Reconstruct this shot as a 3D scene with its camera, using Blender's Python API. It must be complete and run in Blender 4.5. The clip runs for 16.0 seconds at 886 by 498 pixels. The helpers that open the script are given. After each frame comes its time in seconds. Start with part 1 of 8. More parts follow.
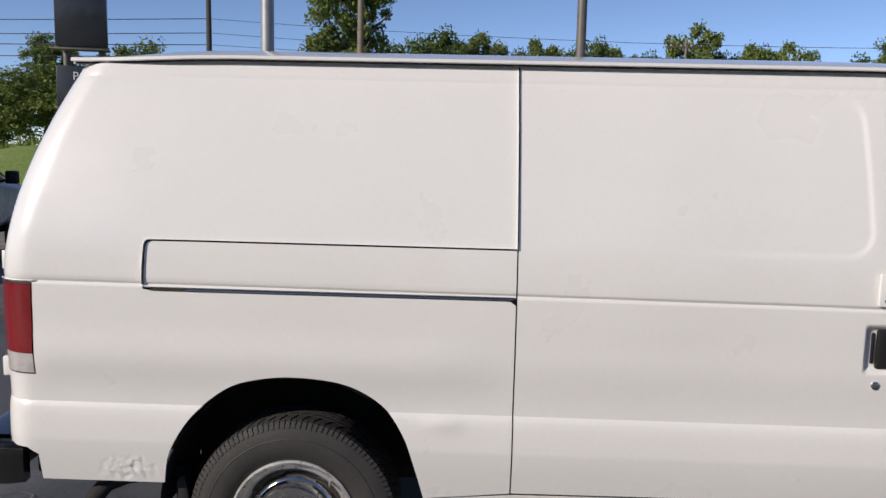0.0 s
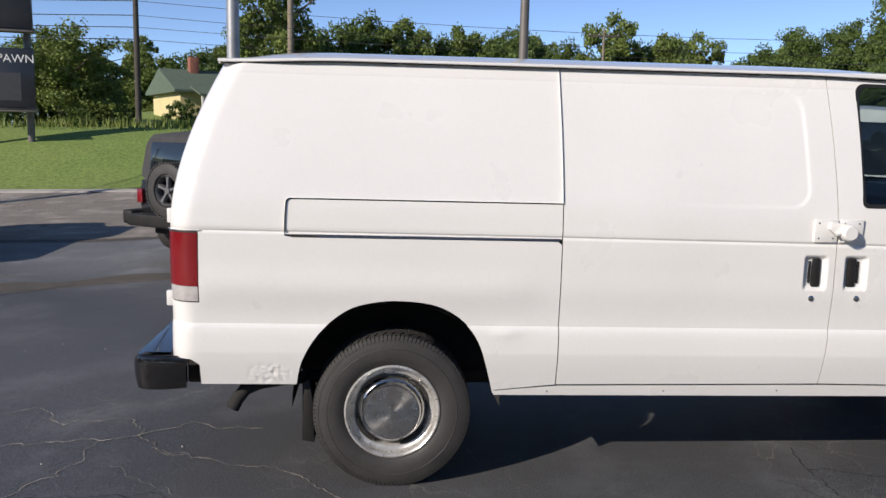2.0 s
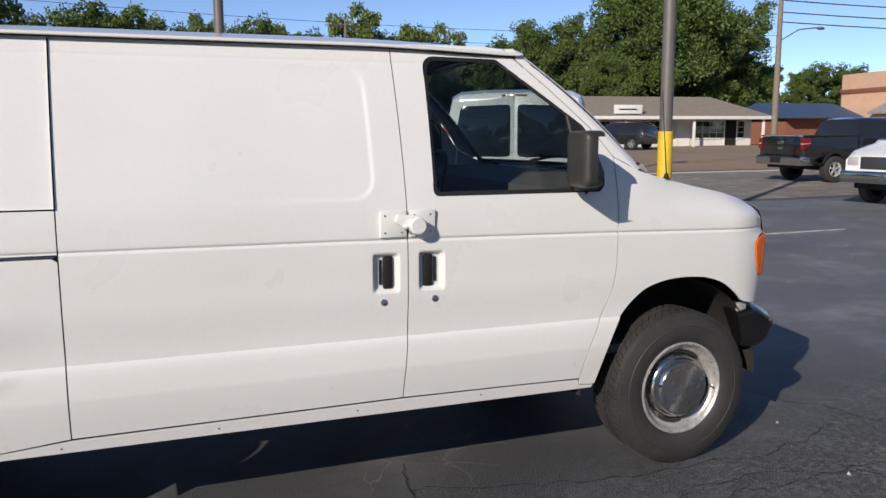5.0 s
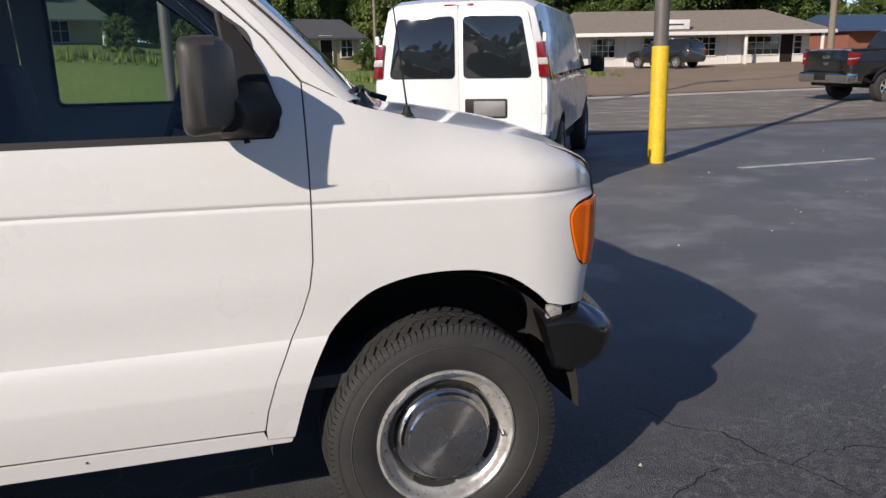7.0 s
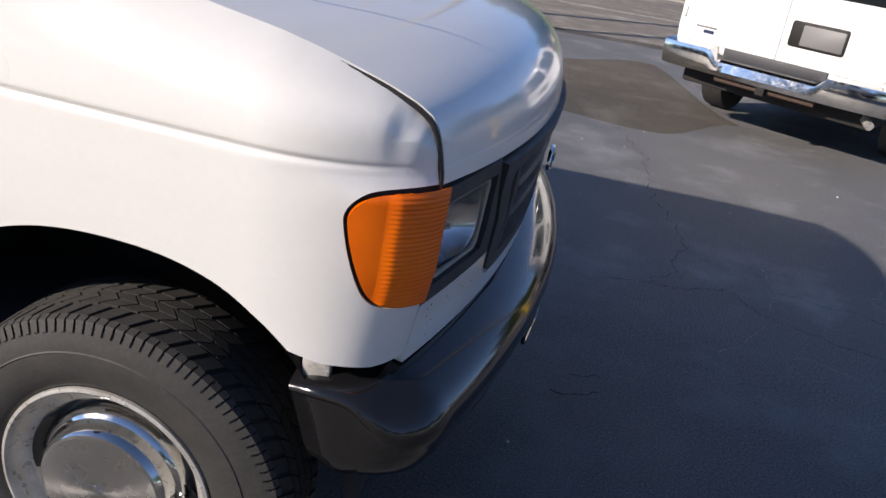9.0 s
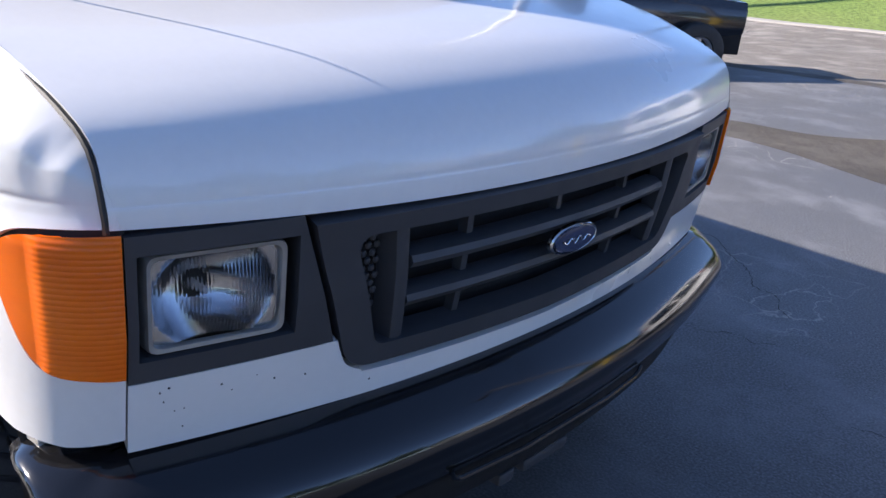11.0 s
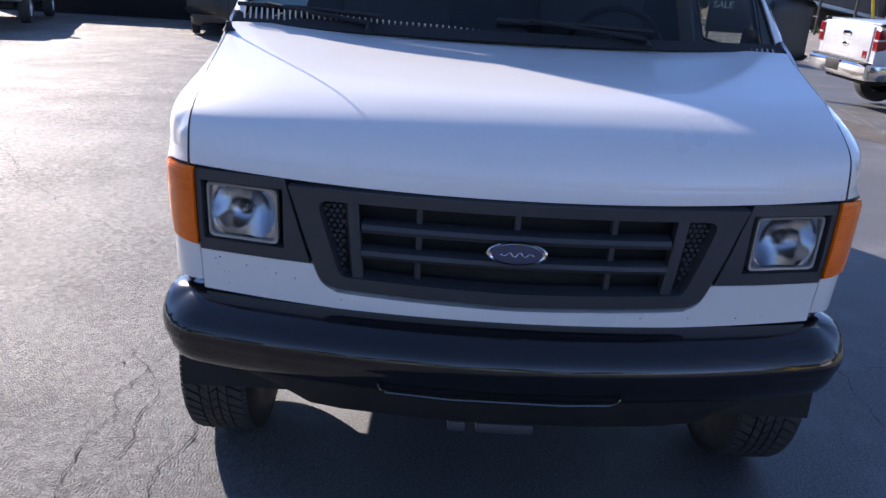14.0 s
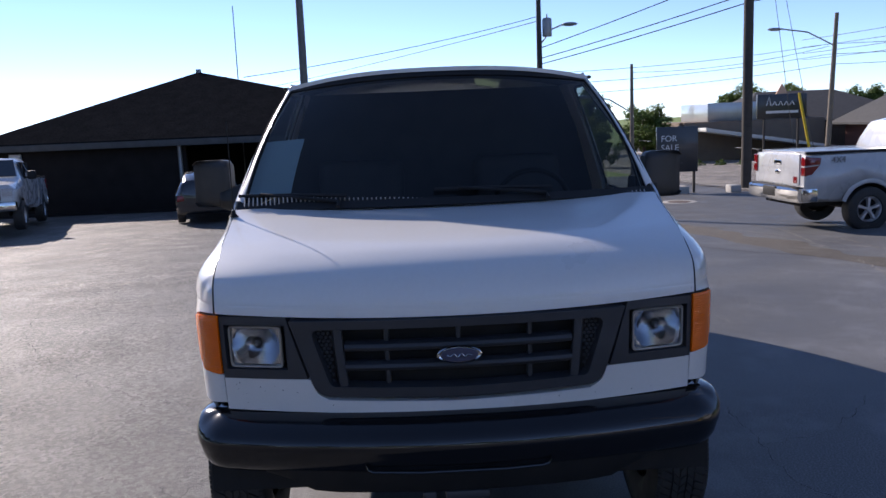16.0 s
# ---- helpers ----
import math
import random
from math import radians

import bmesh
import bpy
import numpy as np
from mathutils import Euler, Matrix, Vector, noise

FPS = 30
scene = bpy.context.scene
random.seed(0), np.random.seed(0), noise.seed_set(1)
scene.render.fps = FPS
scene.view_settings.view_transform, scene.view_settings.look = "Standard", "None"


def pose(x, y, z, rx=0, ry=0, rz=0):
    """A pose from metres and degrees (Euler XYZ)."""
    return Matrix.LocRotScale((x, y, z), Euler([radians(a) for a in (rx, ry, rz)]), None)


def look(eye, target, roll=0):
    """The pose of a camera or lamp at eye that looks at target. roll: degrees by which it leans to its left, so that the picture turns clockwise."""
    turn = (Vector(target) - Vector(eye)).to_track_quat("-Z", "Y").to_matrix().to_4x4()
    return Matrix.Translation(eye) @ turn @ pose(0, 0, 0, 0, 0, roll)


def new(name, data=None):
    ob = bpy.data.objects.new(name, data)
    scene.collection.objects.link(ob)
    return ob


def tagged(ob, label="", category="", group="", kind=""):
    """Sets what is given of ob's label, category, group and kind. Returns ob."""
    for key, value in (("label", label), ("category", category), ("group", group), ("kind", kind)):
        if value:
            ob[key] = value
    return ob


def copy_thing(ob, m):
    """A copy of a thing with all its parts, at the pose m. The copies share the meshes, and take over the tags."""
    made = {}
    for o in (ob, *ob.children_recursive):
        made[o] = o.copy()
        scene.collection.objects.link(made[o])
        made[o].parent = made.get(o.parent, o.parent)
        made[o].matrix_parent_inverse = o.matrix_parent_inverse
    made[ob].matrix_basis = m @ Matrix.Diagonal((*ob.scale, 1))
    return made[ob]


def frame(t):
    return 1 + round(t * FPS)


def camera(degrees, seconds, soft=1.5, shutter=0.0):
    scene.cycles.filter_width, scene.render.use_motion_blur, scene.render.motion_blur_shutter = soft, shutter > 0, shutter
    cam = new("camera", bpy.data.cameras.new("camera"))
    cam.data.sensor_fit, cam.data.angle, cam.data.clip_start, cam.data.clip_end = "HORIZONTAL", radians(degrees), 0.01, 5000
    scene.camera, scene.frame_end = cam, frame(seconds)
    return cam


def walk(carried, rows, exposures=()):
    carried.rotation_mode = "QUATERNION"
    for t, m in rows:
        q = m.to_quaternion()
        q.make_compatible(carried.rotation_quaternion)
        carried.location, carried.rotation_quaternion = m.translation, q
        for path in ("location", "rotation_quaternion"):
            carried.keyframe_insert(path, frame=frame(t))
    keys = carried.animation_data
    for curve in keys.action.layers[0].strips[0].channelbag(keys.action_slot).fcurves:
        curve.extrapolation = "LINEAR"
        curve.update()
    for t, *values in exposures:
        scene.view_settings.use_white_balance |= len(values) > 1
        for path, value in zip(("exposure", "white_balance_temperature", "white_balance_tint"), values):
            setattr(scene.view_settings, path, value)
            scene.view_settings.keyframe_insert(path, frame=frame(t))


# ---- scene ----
cam = camera(57.6, 16.0)

PATH = [
    (0, (0.555, -3.621, 1.674), (0.521, -1.636, 1.43), 1.2),
    (0.5, (0.393, -3.934, 1.642), (0.464, -1.965, 1.297), 0.8),
    (1, (0.188, -4.164, 1.636), (0.416, -2.202, 1.323), 1.0),
    (1.5, (-0.006, -4.339, 1.626), (0.223, -2.371, 1.351), 1.2),
    (2, (-0.09, -4.554, 1.641), (0.079, -2.581, 1.365), 1.3),
    (2.5, (-0.19, -4.591, 1.66), (0.032, -2.615, 1.438), 2.3),
    (3, (-0.157, -4.605, 1.642), (0.268, -2.662, 1.433), 2.2),
    (3.2, (-0.067, -4.607, 1.642), (0.455, -2.689, 1.422), 1.5),
    (3.5, (0.124, -4.585, 1.64), (0.744, -2.697, 1.408), 1.4),
    (4, (0.395, -4.505, 1.623), (1.026, -2.622, 1.389), 2.2),
    (4.5, (0.687, -4.255, 1.659), (1.373, -2.395, 1.394), 0.4),
    (4.7, (0.804, -4.194, 1.647), (1.524, -2.349, 1.373), -0.2),
    (6.8, (2.59, -3.305, 1.564), (3.179, -1.451, 1.1), -1.2),
    (7, (2.757, -3.231, 1.569), (3.332, -1.375, 1.096), -1.2),
    (7.5, (3.23, -3.017, 1.592), (3.662, -1.147, 1.028), 1.0),
    (8, (3.581, -2.746, 1.561), (3.769, -0.879, 0.871), 4.0),
    (8.5, (3.947, -2.504, 1.573), (3.986, -0.648, 0.83), 7.4),
    (9, (4.227, -2.141, 1.544), (3.94, -0.324, 0.758), 9.2),
    (9.2, (4.315, -2.001, 1.542), (3.891, -0.226, 0.725), 9.5),
    (11.3, (5.013, -1.011, 1.507), (3.511, 0.096, 0.787), 5.5),
    (11.5, (5.029, -0.794, 1.559), (3.383, 0.016, 0.762), 4.9),
    (12, (5.201, -0.574, 1.607), (3.393, -0.278, 0.804), 7.0),
    (12.5, (5.415, -0.446, 1.641), (3.559, -0.316, 0.909), 6.8),
    (13, (5.697, -0.412, 1.657), (3.839, -0.213, 0.945), 5.2),
    (13.5, (5.881, -0.281, 1.641), (4.022, -0.181, 0.912), 5.2),
    (14, (6.081, -0.206, 1.668), (4.203, -0.191, 0.979), 3.4),
    (14.5, (6.338, -0.219, 1.708), (4.409, -0.151, 1.185), 2.0),
    (15, (6.509, -0.072, 1.73), (4.554, 0.018, 1.318), -0.0),
    (15.5, (6.676, 0.004, 1.757), (4.711, 0.078, 1.395), -1.3),
    (16, (6.867, -0.103, 1.753), (4.891, -0.059, 1.446), -2.4),
]
walk(cam, [(t, look(eye, target, roll)) for t, eye, target, roll in PATH], exposures=[(0.0, 0.03, 6740, 15), (0.5, 0.24, 6720, 14), (1.5, 0.28, 6720, 14), (2.5, 0.40, 6650, 13), (3.5, 0.22, 6620, 12), (4.7, 0.20, 6680, 13), (7.0, 0.30, 6800, 15), (9.0, 0.66, 6850, 16), (11.4, 1.50, 6350, 17), (12.5, 1.12, 6300, 18), (13.4, 1.66, 6350, 19), (14.2, 1.40, 6400, 20), (15.2, 1.14, 6450, 19), (16.0, 0.72, 6450, 20)])

# ---- light ----
SUN_AZ, SUN_EL = 37.5, 26.5   # light travels towards +x, +y
sun_way = Vector((math.cos(radians(SUN_EL)) * math.cos(radians(SUN_AZ)), math.cos(radians(SUN_EL)) * math.sin(radians(SUN_AZ)), -math.sin(radians(SUN_EL))))
sun_data = bpy.data.lights.new("sun", "SUN")
sun_data.energy, sun_data.angle, sun_data.color = 4.2, radians(0.53), (1.0, 0.93, 0.82)
sun = new("sun", sun_data)
sun.rotation_mode = "QUATERNION"
sun.rotation_quaternion = sun_way.to_track_quat("-Z", "Y")
world = bpy.data.worlds.new("sky")
scene.world = world
world.use_nodes = True
wn = world.node_tree.nodes
sky = wn.new("ShaderNodeTexSky")
sky.sky_type, sky.sun_disc = "NISHITA", False
sky.sun_elevation = radians(SUN_EL)
sky.sun_rotation = math.atan2(-sun_way.x, -sun_way.y)
sky.altitude, sky.air_density, sky.dust_density, sky.ozone_density = 5500, 1.0, 0.12, 2.6
wn["Background"].inputs["Strength"].default_value = 0.13
world.node_tree.links.new(sky.outputs["Color"], wn["Background"].inputs["Color"])


# ---- materials ----
def material(name, colour, rough=0.5, metal=0.0, second=None, scale=3.0, contrast=0.5, grain=0.0, grain_scale=200.0, bump=0.0,
             bump_scale=150.0, coat=0.0, spec=0.5, rough_var=0.0, emit=0.0, coords="Object"):
    """A surface with colour variation at two scales, uneven gloss and fine relief."""
    m = bpy.data.materials.new(name)
    m.use_nodes = True
    nt = m.node_tree
    n, l = nt.nodes, nt.links
    b = n["Principled BSDF"]
    b.inputs["Metallic"].default_value, b.inputs["Roughness"].default_value = metal, rough
    b.inputs["Coat Weight"].default_value, b.inputs["Coat Roughness"].default_value = coat, 0.04
    b.inputs["Specular IOR Level"].default_value = spec
    tc = n.new("ShaderNodeTexCoord")

    def tex(s, detail=5.0):
        t = n.new("ShaderNodeTexNoise")
        t.inputs["Scale"].default_value, t.inputs["Detail"].default_value = s, detail
        l.new(tc.outputs[coords], t.inputs["Vector"])
        return t

    def mix(a, c, fac, kind="MIX"):
        x = n.new("ShaderNodeMix")
        x.data_type, x.blend_type = "RGBA", kind
        for k, v in ((6, a), (7, c), (0, fac)):
            if isinstance(v, (int, float)):
                x.inputs[k].default_value = v
            elif isinstance(v, tuple):
                x.inputs[k].default_value = (*v[:3], 1)
            else:
                l.new(v, x.inputs[k])
        return x.outputs[2]

    col = tuple(colour)
    second = second or tuple(c * 0.86 for c in col)
    big = tex(scale)
    ramp = n.new("ShaderNodeMapRange")
    ramp.inputs[1].default_value, ramp.inputs[2].default_value = 0.5 - 0.25 / max(contrast, 0.01) * 0.5, 0.5 + 0.25 / max(contrast, 0.01) * 0.5
    l.new(big.outputs["Fac"], ramp.inputs[0])
    out = mix(col, second, ramp.outputs[0])
    if grain:
        fine = tex(grain_scale, 3.0)
        g = n.new("ShaderNodeMapRange")
        g.inputs[1].default_value, g.inputs[2].default_value, g.inputs[3].default_value, g.inputs[4].default_value = 0.3, 0.7, 1 - grain, 1 + grain
        l.new(fine.outputs["Fac"], g.inputs[0])
        out = mix(out, g.outputs[0], 1.0, "MULTIPLY")
    l.new(out, b.inputs["Base Color"])
    if rough_var:
        r = n.new("ShaderNodeMapRange")
        r.inputs[1].default_value, r.inputs[2].default_value = 0.3, 0.7
        r.inputs[3].default_value, r.inputs[4].default_value = max(rough - rough_var, 0.02), min(rough + rough_var, 1)
        l.new(tex(scale * 2.3).outputs["Fac"], r.inputs[0])
        l.new(r.outputs[0], b.inputs["Roughness"])
    if bump:
        bp = n.new("ShaderNodeBump")
        bp.inputs["Strength"].default_value, bp.inputs["Distance"].default_value = 1.0, bump
        l.new(tex(bump_scale, 4.0).outputs["Fac"], bp.inputs["Height"])
        l.new(bp.outputs["Normal"], b.inputs["Normal"])
    if emit:
        b.inputs["Emission Color"].default_value, b.inputs["Emission Strength"].default_value = (*col, 1), emit
    return m


def glass(name, tint, gloss_rough=0.0, ior=1.5):
    """A thin pane: tinted see-through with a mirror film that grows at grazing angles."""
    m = bpy.data.materials.new(name)
    m.use_nodes = True
    n, l = m.node_tree.nodes, m.node_tree.links
    n.remove(n["Principled BSDF"])
    t, g, f, p, q, x = (n.new("ShaderNode" + k) for k in ("BsdfTransparent", "BsdfGlossy", "LayerWeight", "Math", "Math", "MixShader"))
    t.inputs["Color"].default_value = (*tint, 1)
    g.inputs["Roughness"].default_value, f.inputs["Blend"].default_value = gloss_rough, 0.5
    p.operation, p.inputs[1].default_value = "POWER", 4.0
    q.operation, q.inputs[1].default_value, q.inputs[2].default_value = "MULTIPLY_ADD", 0.9, 0.045
    l.new(f.outputs["Facing"], p.inputs[0]), l.new(p.outputs[0], q.inputs[0]), l.new(q.outputs[0], x.inputs[0])
    l.new(t.outputs[0], x.inputs[1]), l.new(g.outputs[0], x.inputs[2])
    l.new(x.outputs[0], n["Material Output"].inputs["Surface"])
    return m


WHITE = material("white_paint", (0.74, 0.735, 0.715), 0.32, second=(0.70, 0.695, 0.672), scale=1.3, grain=0.012, grain_scale=60, coat=0.8, rough_var=0.06, bump=0.0006, bump_scale=7)
BLACK_GLOSS = material("black_gloss_paint", (0.007, 0.007, 0.008), 0.12, second=(0.010, 0.010, 0.011), scale=4, coat=0.3, rough_var=0.04)
# rib colour raised to pale grey, with the sun's glint painted in
COWL_RIB = material("faded_grey_rib", (0.55, 0.53, 0.50), 0.38, second=(0.40, 0.38, 0.36), scale=9)
BLACK_PLASTIC = material("black_plastic", (0.014, 0.0135, 0.0135), 0.55, second=(0.021, 0.020, 0.019), scale=6, spec=0.25, bump=0.0003, bump_scale=900, rough_var=0.1)
FADED_PLASTIC = material("faded_black_plastic", (0.040, 0.038, 0.036), 0.48, second=(0.028, 0.027, 0.026), scale=6, spec=0.45, bump=0.0004, bump_scale=700, rough_var=0.08)
GREY_PLASTIC = material("charcoal_plastic", (0.034, 0.036, 0.041), 0.55, second=(0.044, 0.046, 0.052), scale=5, bump=0.0003, bump_scale=700, rough_var=0.08)
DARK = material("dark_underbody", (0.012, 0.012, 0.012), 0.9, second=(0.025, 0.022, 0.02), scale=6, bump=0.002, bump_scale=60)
RUBBER = material("tyre_rubber", (0.024, 0.0235, 0.023), 0.66, second=(0.040, 0.038, 0.036), scale=7, grain=0.15, grain_scale=120, bump=0.0005, bump_scale=300, rough_var=0.08)
SEAL = material("rubber_seal", (0.012, 0.012, 0.012), 0.6, bump=0.0002, bump_scale=400)
CHROME = material("chrome", (0.72, 0.72, 0.71), 0.12, 1.0, second=(0.55, 0.54, 0.52), scale=14, rough_var=0.06, bump=0.0002, bump_scale=60)
STEEL_RIM = material("worn_steel_rim", (0.62, 0.61, 0.59), 0.34, 0.55, second=(0.42, 0.40, 0.37), scale=22, contrast=0.6, rough_var=0.12, grain=0.08, bump=0.0005, bump_scale=90)
RUST = material("rusty_steel", (0.10, 0.055, 0.035), 0.85, second=(0.05, 0.04, 0.036), scale=25, bump=0.001, bump_scale=200)
WHITE.node_tree.nodes["Principled BSDF"].inputs["Coat Roughness"].default_value = 0.075
PANE = glass("tinted_glass", (0.76, 0.83, 0.81))
FLUTED = bpy.data.materials.new("fluted_lamp_glass")
FLUTED.use_nodes = True
_fn = FLUTED.node_tree.nodes
_fn.remove(_fn["Principled BSDF"])
_fg = _fn.new("ShaderNodeBsdfGlass")
_fg.inputs["Color"].default_value, _fg.inputs["Roughness"].default_value, _fg.inputs["IOR"].default_value = (0.92, 0.93, 0.94, 1), 0.04, 1.25
FLUTED.node_tree.links.new(_fg.outputs[0], _fn["Material Output"].inputs["Surface"])
WINDSCREEN = glass("windscreen_glass", (0.48, 0.53, 0.53))
AMBER = material("amber_lens", (0.92, 0.170, 0.002), 0.2, second=(0.78, 0.120, 0.001), scale=9, coat=0.15, spec=0.35, bump=0.0003, bump_scale=40)
RED_LENS = material("red_lens", (0.20, 0.008, 0.012), 0.14, second=(0.16, 0.007, 0.010), scale=9, coat=0.4, bump=0.0003, bump_scale=60)
CLEAR_LENS = material("clear_plastic_lens", (0.50, 0.48, 0.47), 0.2, second=(0.36, 0.34, 0.34), scale=30, coat=0.5)
REFLECTOR = material("lamp_reflector", (0.72, 0.73, 0.74), 0.14, 1.0, second=(0.52, 0.53, 0.55), scale=18, bump=0.0006, bump_scale=25)
SATIN = material("satin_lamp_ring", (0.36, 0.35, 0.33), 0.45, 0.5, second=(0.28, 0.27, 0.25), scale=30, rough_var=0.1)
CABIN = material("grey_cabin_trim", (0.045, 0.045, 0.048), 0.8, second=(0.06, 0.06, 0.062), scale=8, bump=0.0005, bump_scale=400)
PAPER = material("pale_paper", (0.55, 0.68, 0.72), 0.8)


def brushed(name):
    m = material(name, (0.62, 0.62, 0.61), 0.26, 1.0, second=(0.5, 0.49, 0.48), scale=10, rough_var=0.05)
    n, l = m.node_tree.nodes, m.node_tree.links
    b = n["Principled BSDF"]
    b.inputs["Anisotropic"].default_value = 0.85
    t = n.new("ShaderNodeTangent")
    t.direction_type, t.axis = "RADIAL", "Y"
    l.new(t.outputs[0], b.inputs["Tangent"])
    return m


BRUSHED = brushed("brushed_hubcap_steel")


# ---- mesh tools ----
def link(name, bm, mat, parent=None, label="", sharp=35, mats=()):
    """One mesh object out of a bmesh, smooth but for edges sharper than the angle."""
    me = bpy.data.meshes.new(name)
    bm.to_mesh(me)
    bm.free()
    for k in (mat, *mats):
        me.materials.append(k)
    me.polygons.foreach_set("use_smooth", [True] * len(me.polygons))
    me.set_sharp_from_angle(angle=radians(sharp))
    ob = new(name, me)
    if parent:
        ob.parent = parent
    if label:
        tagged(ob, label)
    return ob


def part(name, bm, mat, parent, label="", sharp=35, mats=()):
    return link(name, bm, mat, parent, label, sharp, mats)


def thing(name, label, category, m=None, group="", kind=""):
    """An Empty at a thing's base, which its parts hang from."""
    e = new(name)
    e.empty_display_size = 0.1
    if m is not None:
        e.matrix_basis = m
    return tagged(e, label, category, group, kind)


def box(x0, x1, y0, y1, z0, z1, bevel=0.0, seg=2, m=None, bm=None):
    bm2 = bmesh.new()
    bmesh.ops.create_cube(bm2, size=1, matrix=Matrix.Translation(((x0 + x1) / 2, (y0 + y1) / 2, (z0 + z1) / 2)) @ Matrix.Diagonal((x1 - x0, y1 - y0, z1 - z0, 1)))
    if bevel:
        bmesh.ops.bevel(bm2, geom=bm2.edges[:], offset=bevel, segments=seg, affect="EDGES", profile=0.5)
    if m is not None:
        bm2.transform(m)
    return join(bm, bm2)


def join(bm, other):
    """Adds other to bm, and returns it."""
    if bm is None:
        return other
    me = bpy.data.meshes.new("tmp")
    other.to_mesh(me)
    other.free()
    bm.from_mesh(me)
    bpy.data.meshes.remove(me)
    return bm


def rod(a, b, r, seg=10, r2=None, bm=None, caps=True):
    a, b = Vector(a), Vector(b)
    bm2 = bmesh.new()
    d = b - a
    bmesh.ops.create_cone(bm2, cap_ends=caps, segments=seg, radius1=r, radius2=r if r2 is None else r2, depth=d.length,
                          matrix=Matrix.Translation((a + b) / 2) @ d.to_track_quat("Z", "Y").to_matrix().to_4x4())
    return join(bm, bm2)


def ball(c, r, seg=12, bm=None, m=None):
    bm2 = bmesh.new()
    bmesh.ops.create_uvsphere(bm2, u_segments=seg, v_segments=max(seg // 2, 4), radius=1, matrix=Matrix.Translation(c) @ (m or Matrix()) @ Matrix.Diagonal((*((r, r, r) if isinstance(r, (int, float)) else r), 1)))
    return join(bm, bm2)


def lathe(profile, seg=48, axis="Y", bm=None, m=None):
    """Turns (radius, height) pairs round the axis. Outside lies to the left of the way along the profile."""
    bm2 = bmesh.new()
    rings = []
    for r, h in profile:
        ring = []
        for k in range(seg):
            a = 2 * math.pi * k / seg
            c, s = r * math.cos(a), r * math.sin(a)
            ring.append(bm2.verts.new((c, h, s) if axis == "Y" else (c, s, h)))
        rings.append(ring)
    for p, q in zip(rings, rings[1:]):
        for k in range(seg):
            j = (k + 1) % seg
            bm2.faces.new((p[k], p[j], q[j], q[k]))
    bmesh.ops.remove_doubles(bm2, verts=bm2.verts[:], dist=1e-6)
    bmesh.ops.recalc_face_normals(bm2, faces=bm2.faces[:])
    if m is not None:
        bm2.transform(m)
    return join(bm, bm2)


def tube(points, r, seg=8, bm=None, closed=False):
    """A round bar along a line of points; r is a number or one radius a point."""
    pts = [Vector(p) for p in points]
    n = len(pts)
    bm2 = bmesh.new()
    rings = []
    for i, p in enumerate(pts):
        a, b = (pts[i - 1] if i or closed else p), (pts[(i + 1) % n] if i < n - 1 or closed else p)
        q = (b - a).to_track_quat("Z", "Y").to_matrix()
        rad = r if isinstance(r, (int, float)) else r[i]
        rings.append([bm2.verts.new(p + q @ Vector((rad * math.cos(2 * math.pi * k / seg), rad * math.sin(2 * math.pi * k / seg), 0))) for k in range(seg)])
    for i in range(n if closed else n - 1):
        p, q = rings[i], rings[(i + 1) % n]
        for k in range(seg):
            bm2.faces.new((p[k], p[(k + 1) % seg], q[(k + 1) % seg], q[k]))
    if not closed:
        bm2.faces.new(rings[0][::-1]), bm2.faces.new(rings[-1])
    bmesh.ops.recalc_face_normals(bm2, faces=bm2.faces[:])
    return join(bm, bm2)


def sweep(stations, closed_section=False, caps=True, bm=None):
    """A skin over sections of equal length, one a station."""
    bm2 = bmesh.new()
    rows = [[bm2.verts.new(p) for p in s] for s in stations]
    m = len(rows[0])
    for a, b in zip(rows, rows[1:]):
        for k in range(m if closed_section else m - 1):
            j = (k + 1) % m
            bm2.faces.new((a[k], a[j], b[j], b[k]))
    if caps:
        bm2.faces.new(rows[0][::-1]), bm2.faces.new(rows[-1])
    bmesh.ops.remove_doubles(bm2, verts=bm2.verts[:], dist=1e-6)
    bmesh.ops.recalc_face_normals(bm2, faces=bm2.faces[:])
    return join(bm, bm2)


def prism(outline, d0, d1, bevel=0.0, plane="xz", bm=None, seg=2):
    """A flat outline given thickness along its third axis."""
    bm2 = bmesh.new()
    put = {"xz": lambda a, b, d: (a, d, b), "yz": lambda a, b, d: (d, a, b), "xy": lambda a, b, d: (a, b, d)}[plane]
    lo, hi = [bm2.verts.new(put(a, b, d0)) for a, b in outline], [bm2.verts.new(put(a, b, d1)) for a, b in outline]
    bm2.faces.new(lo), bm2.faces.new(hi[::-1])
    n = len(outline)
    for k in range(n):
        bm2.faces.new((lo[k], hi[k], hi[(k + 1) % n], lo[(k + 1) % n]))
    bmesh.ops.recalc_face_normals(bm2, faces=bm2.faces[:])
    if bevel:
        bmesh.ops.bevel(bm2, geom=bm2.edges[:], offset=bevel, segments=seg, affect="EDGES", profile=0.5)
    return join(bm, bm2)


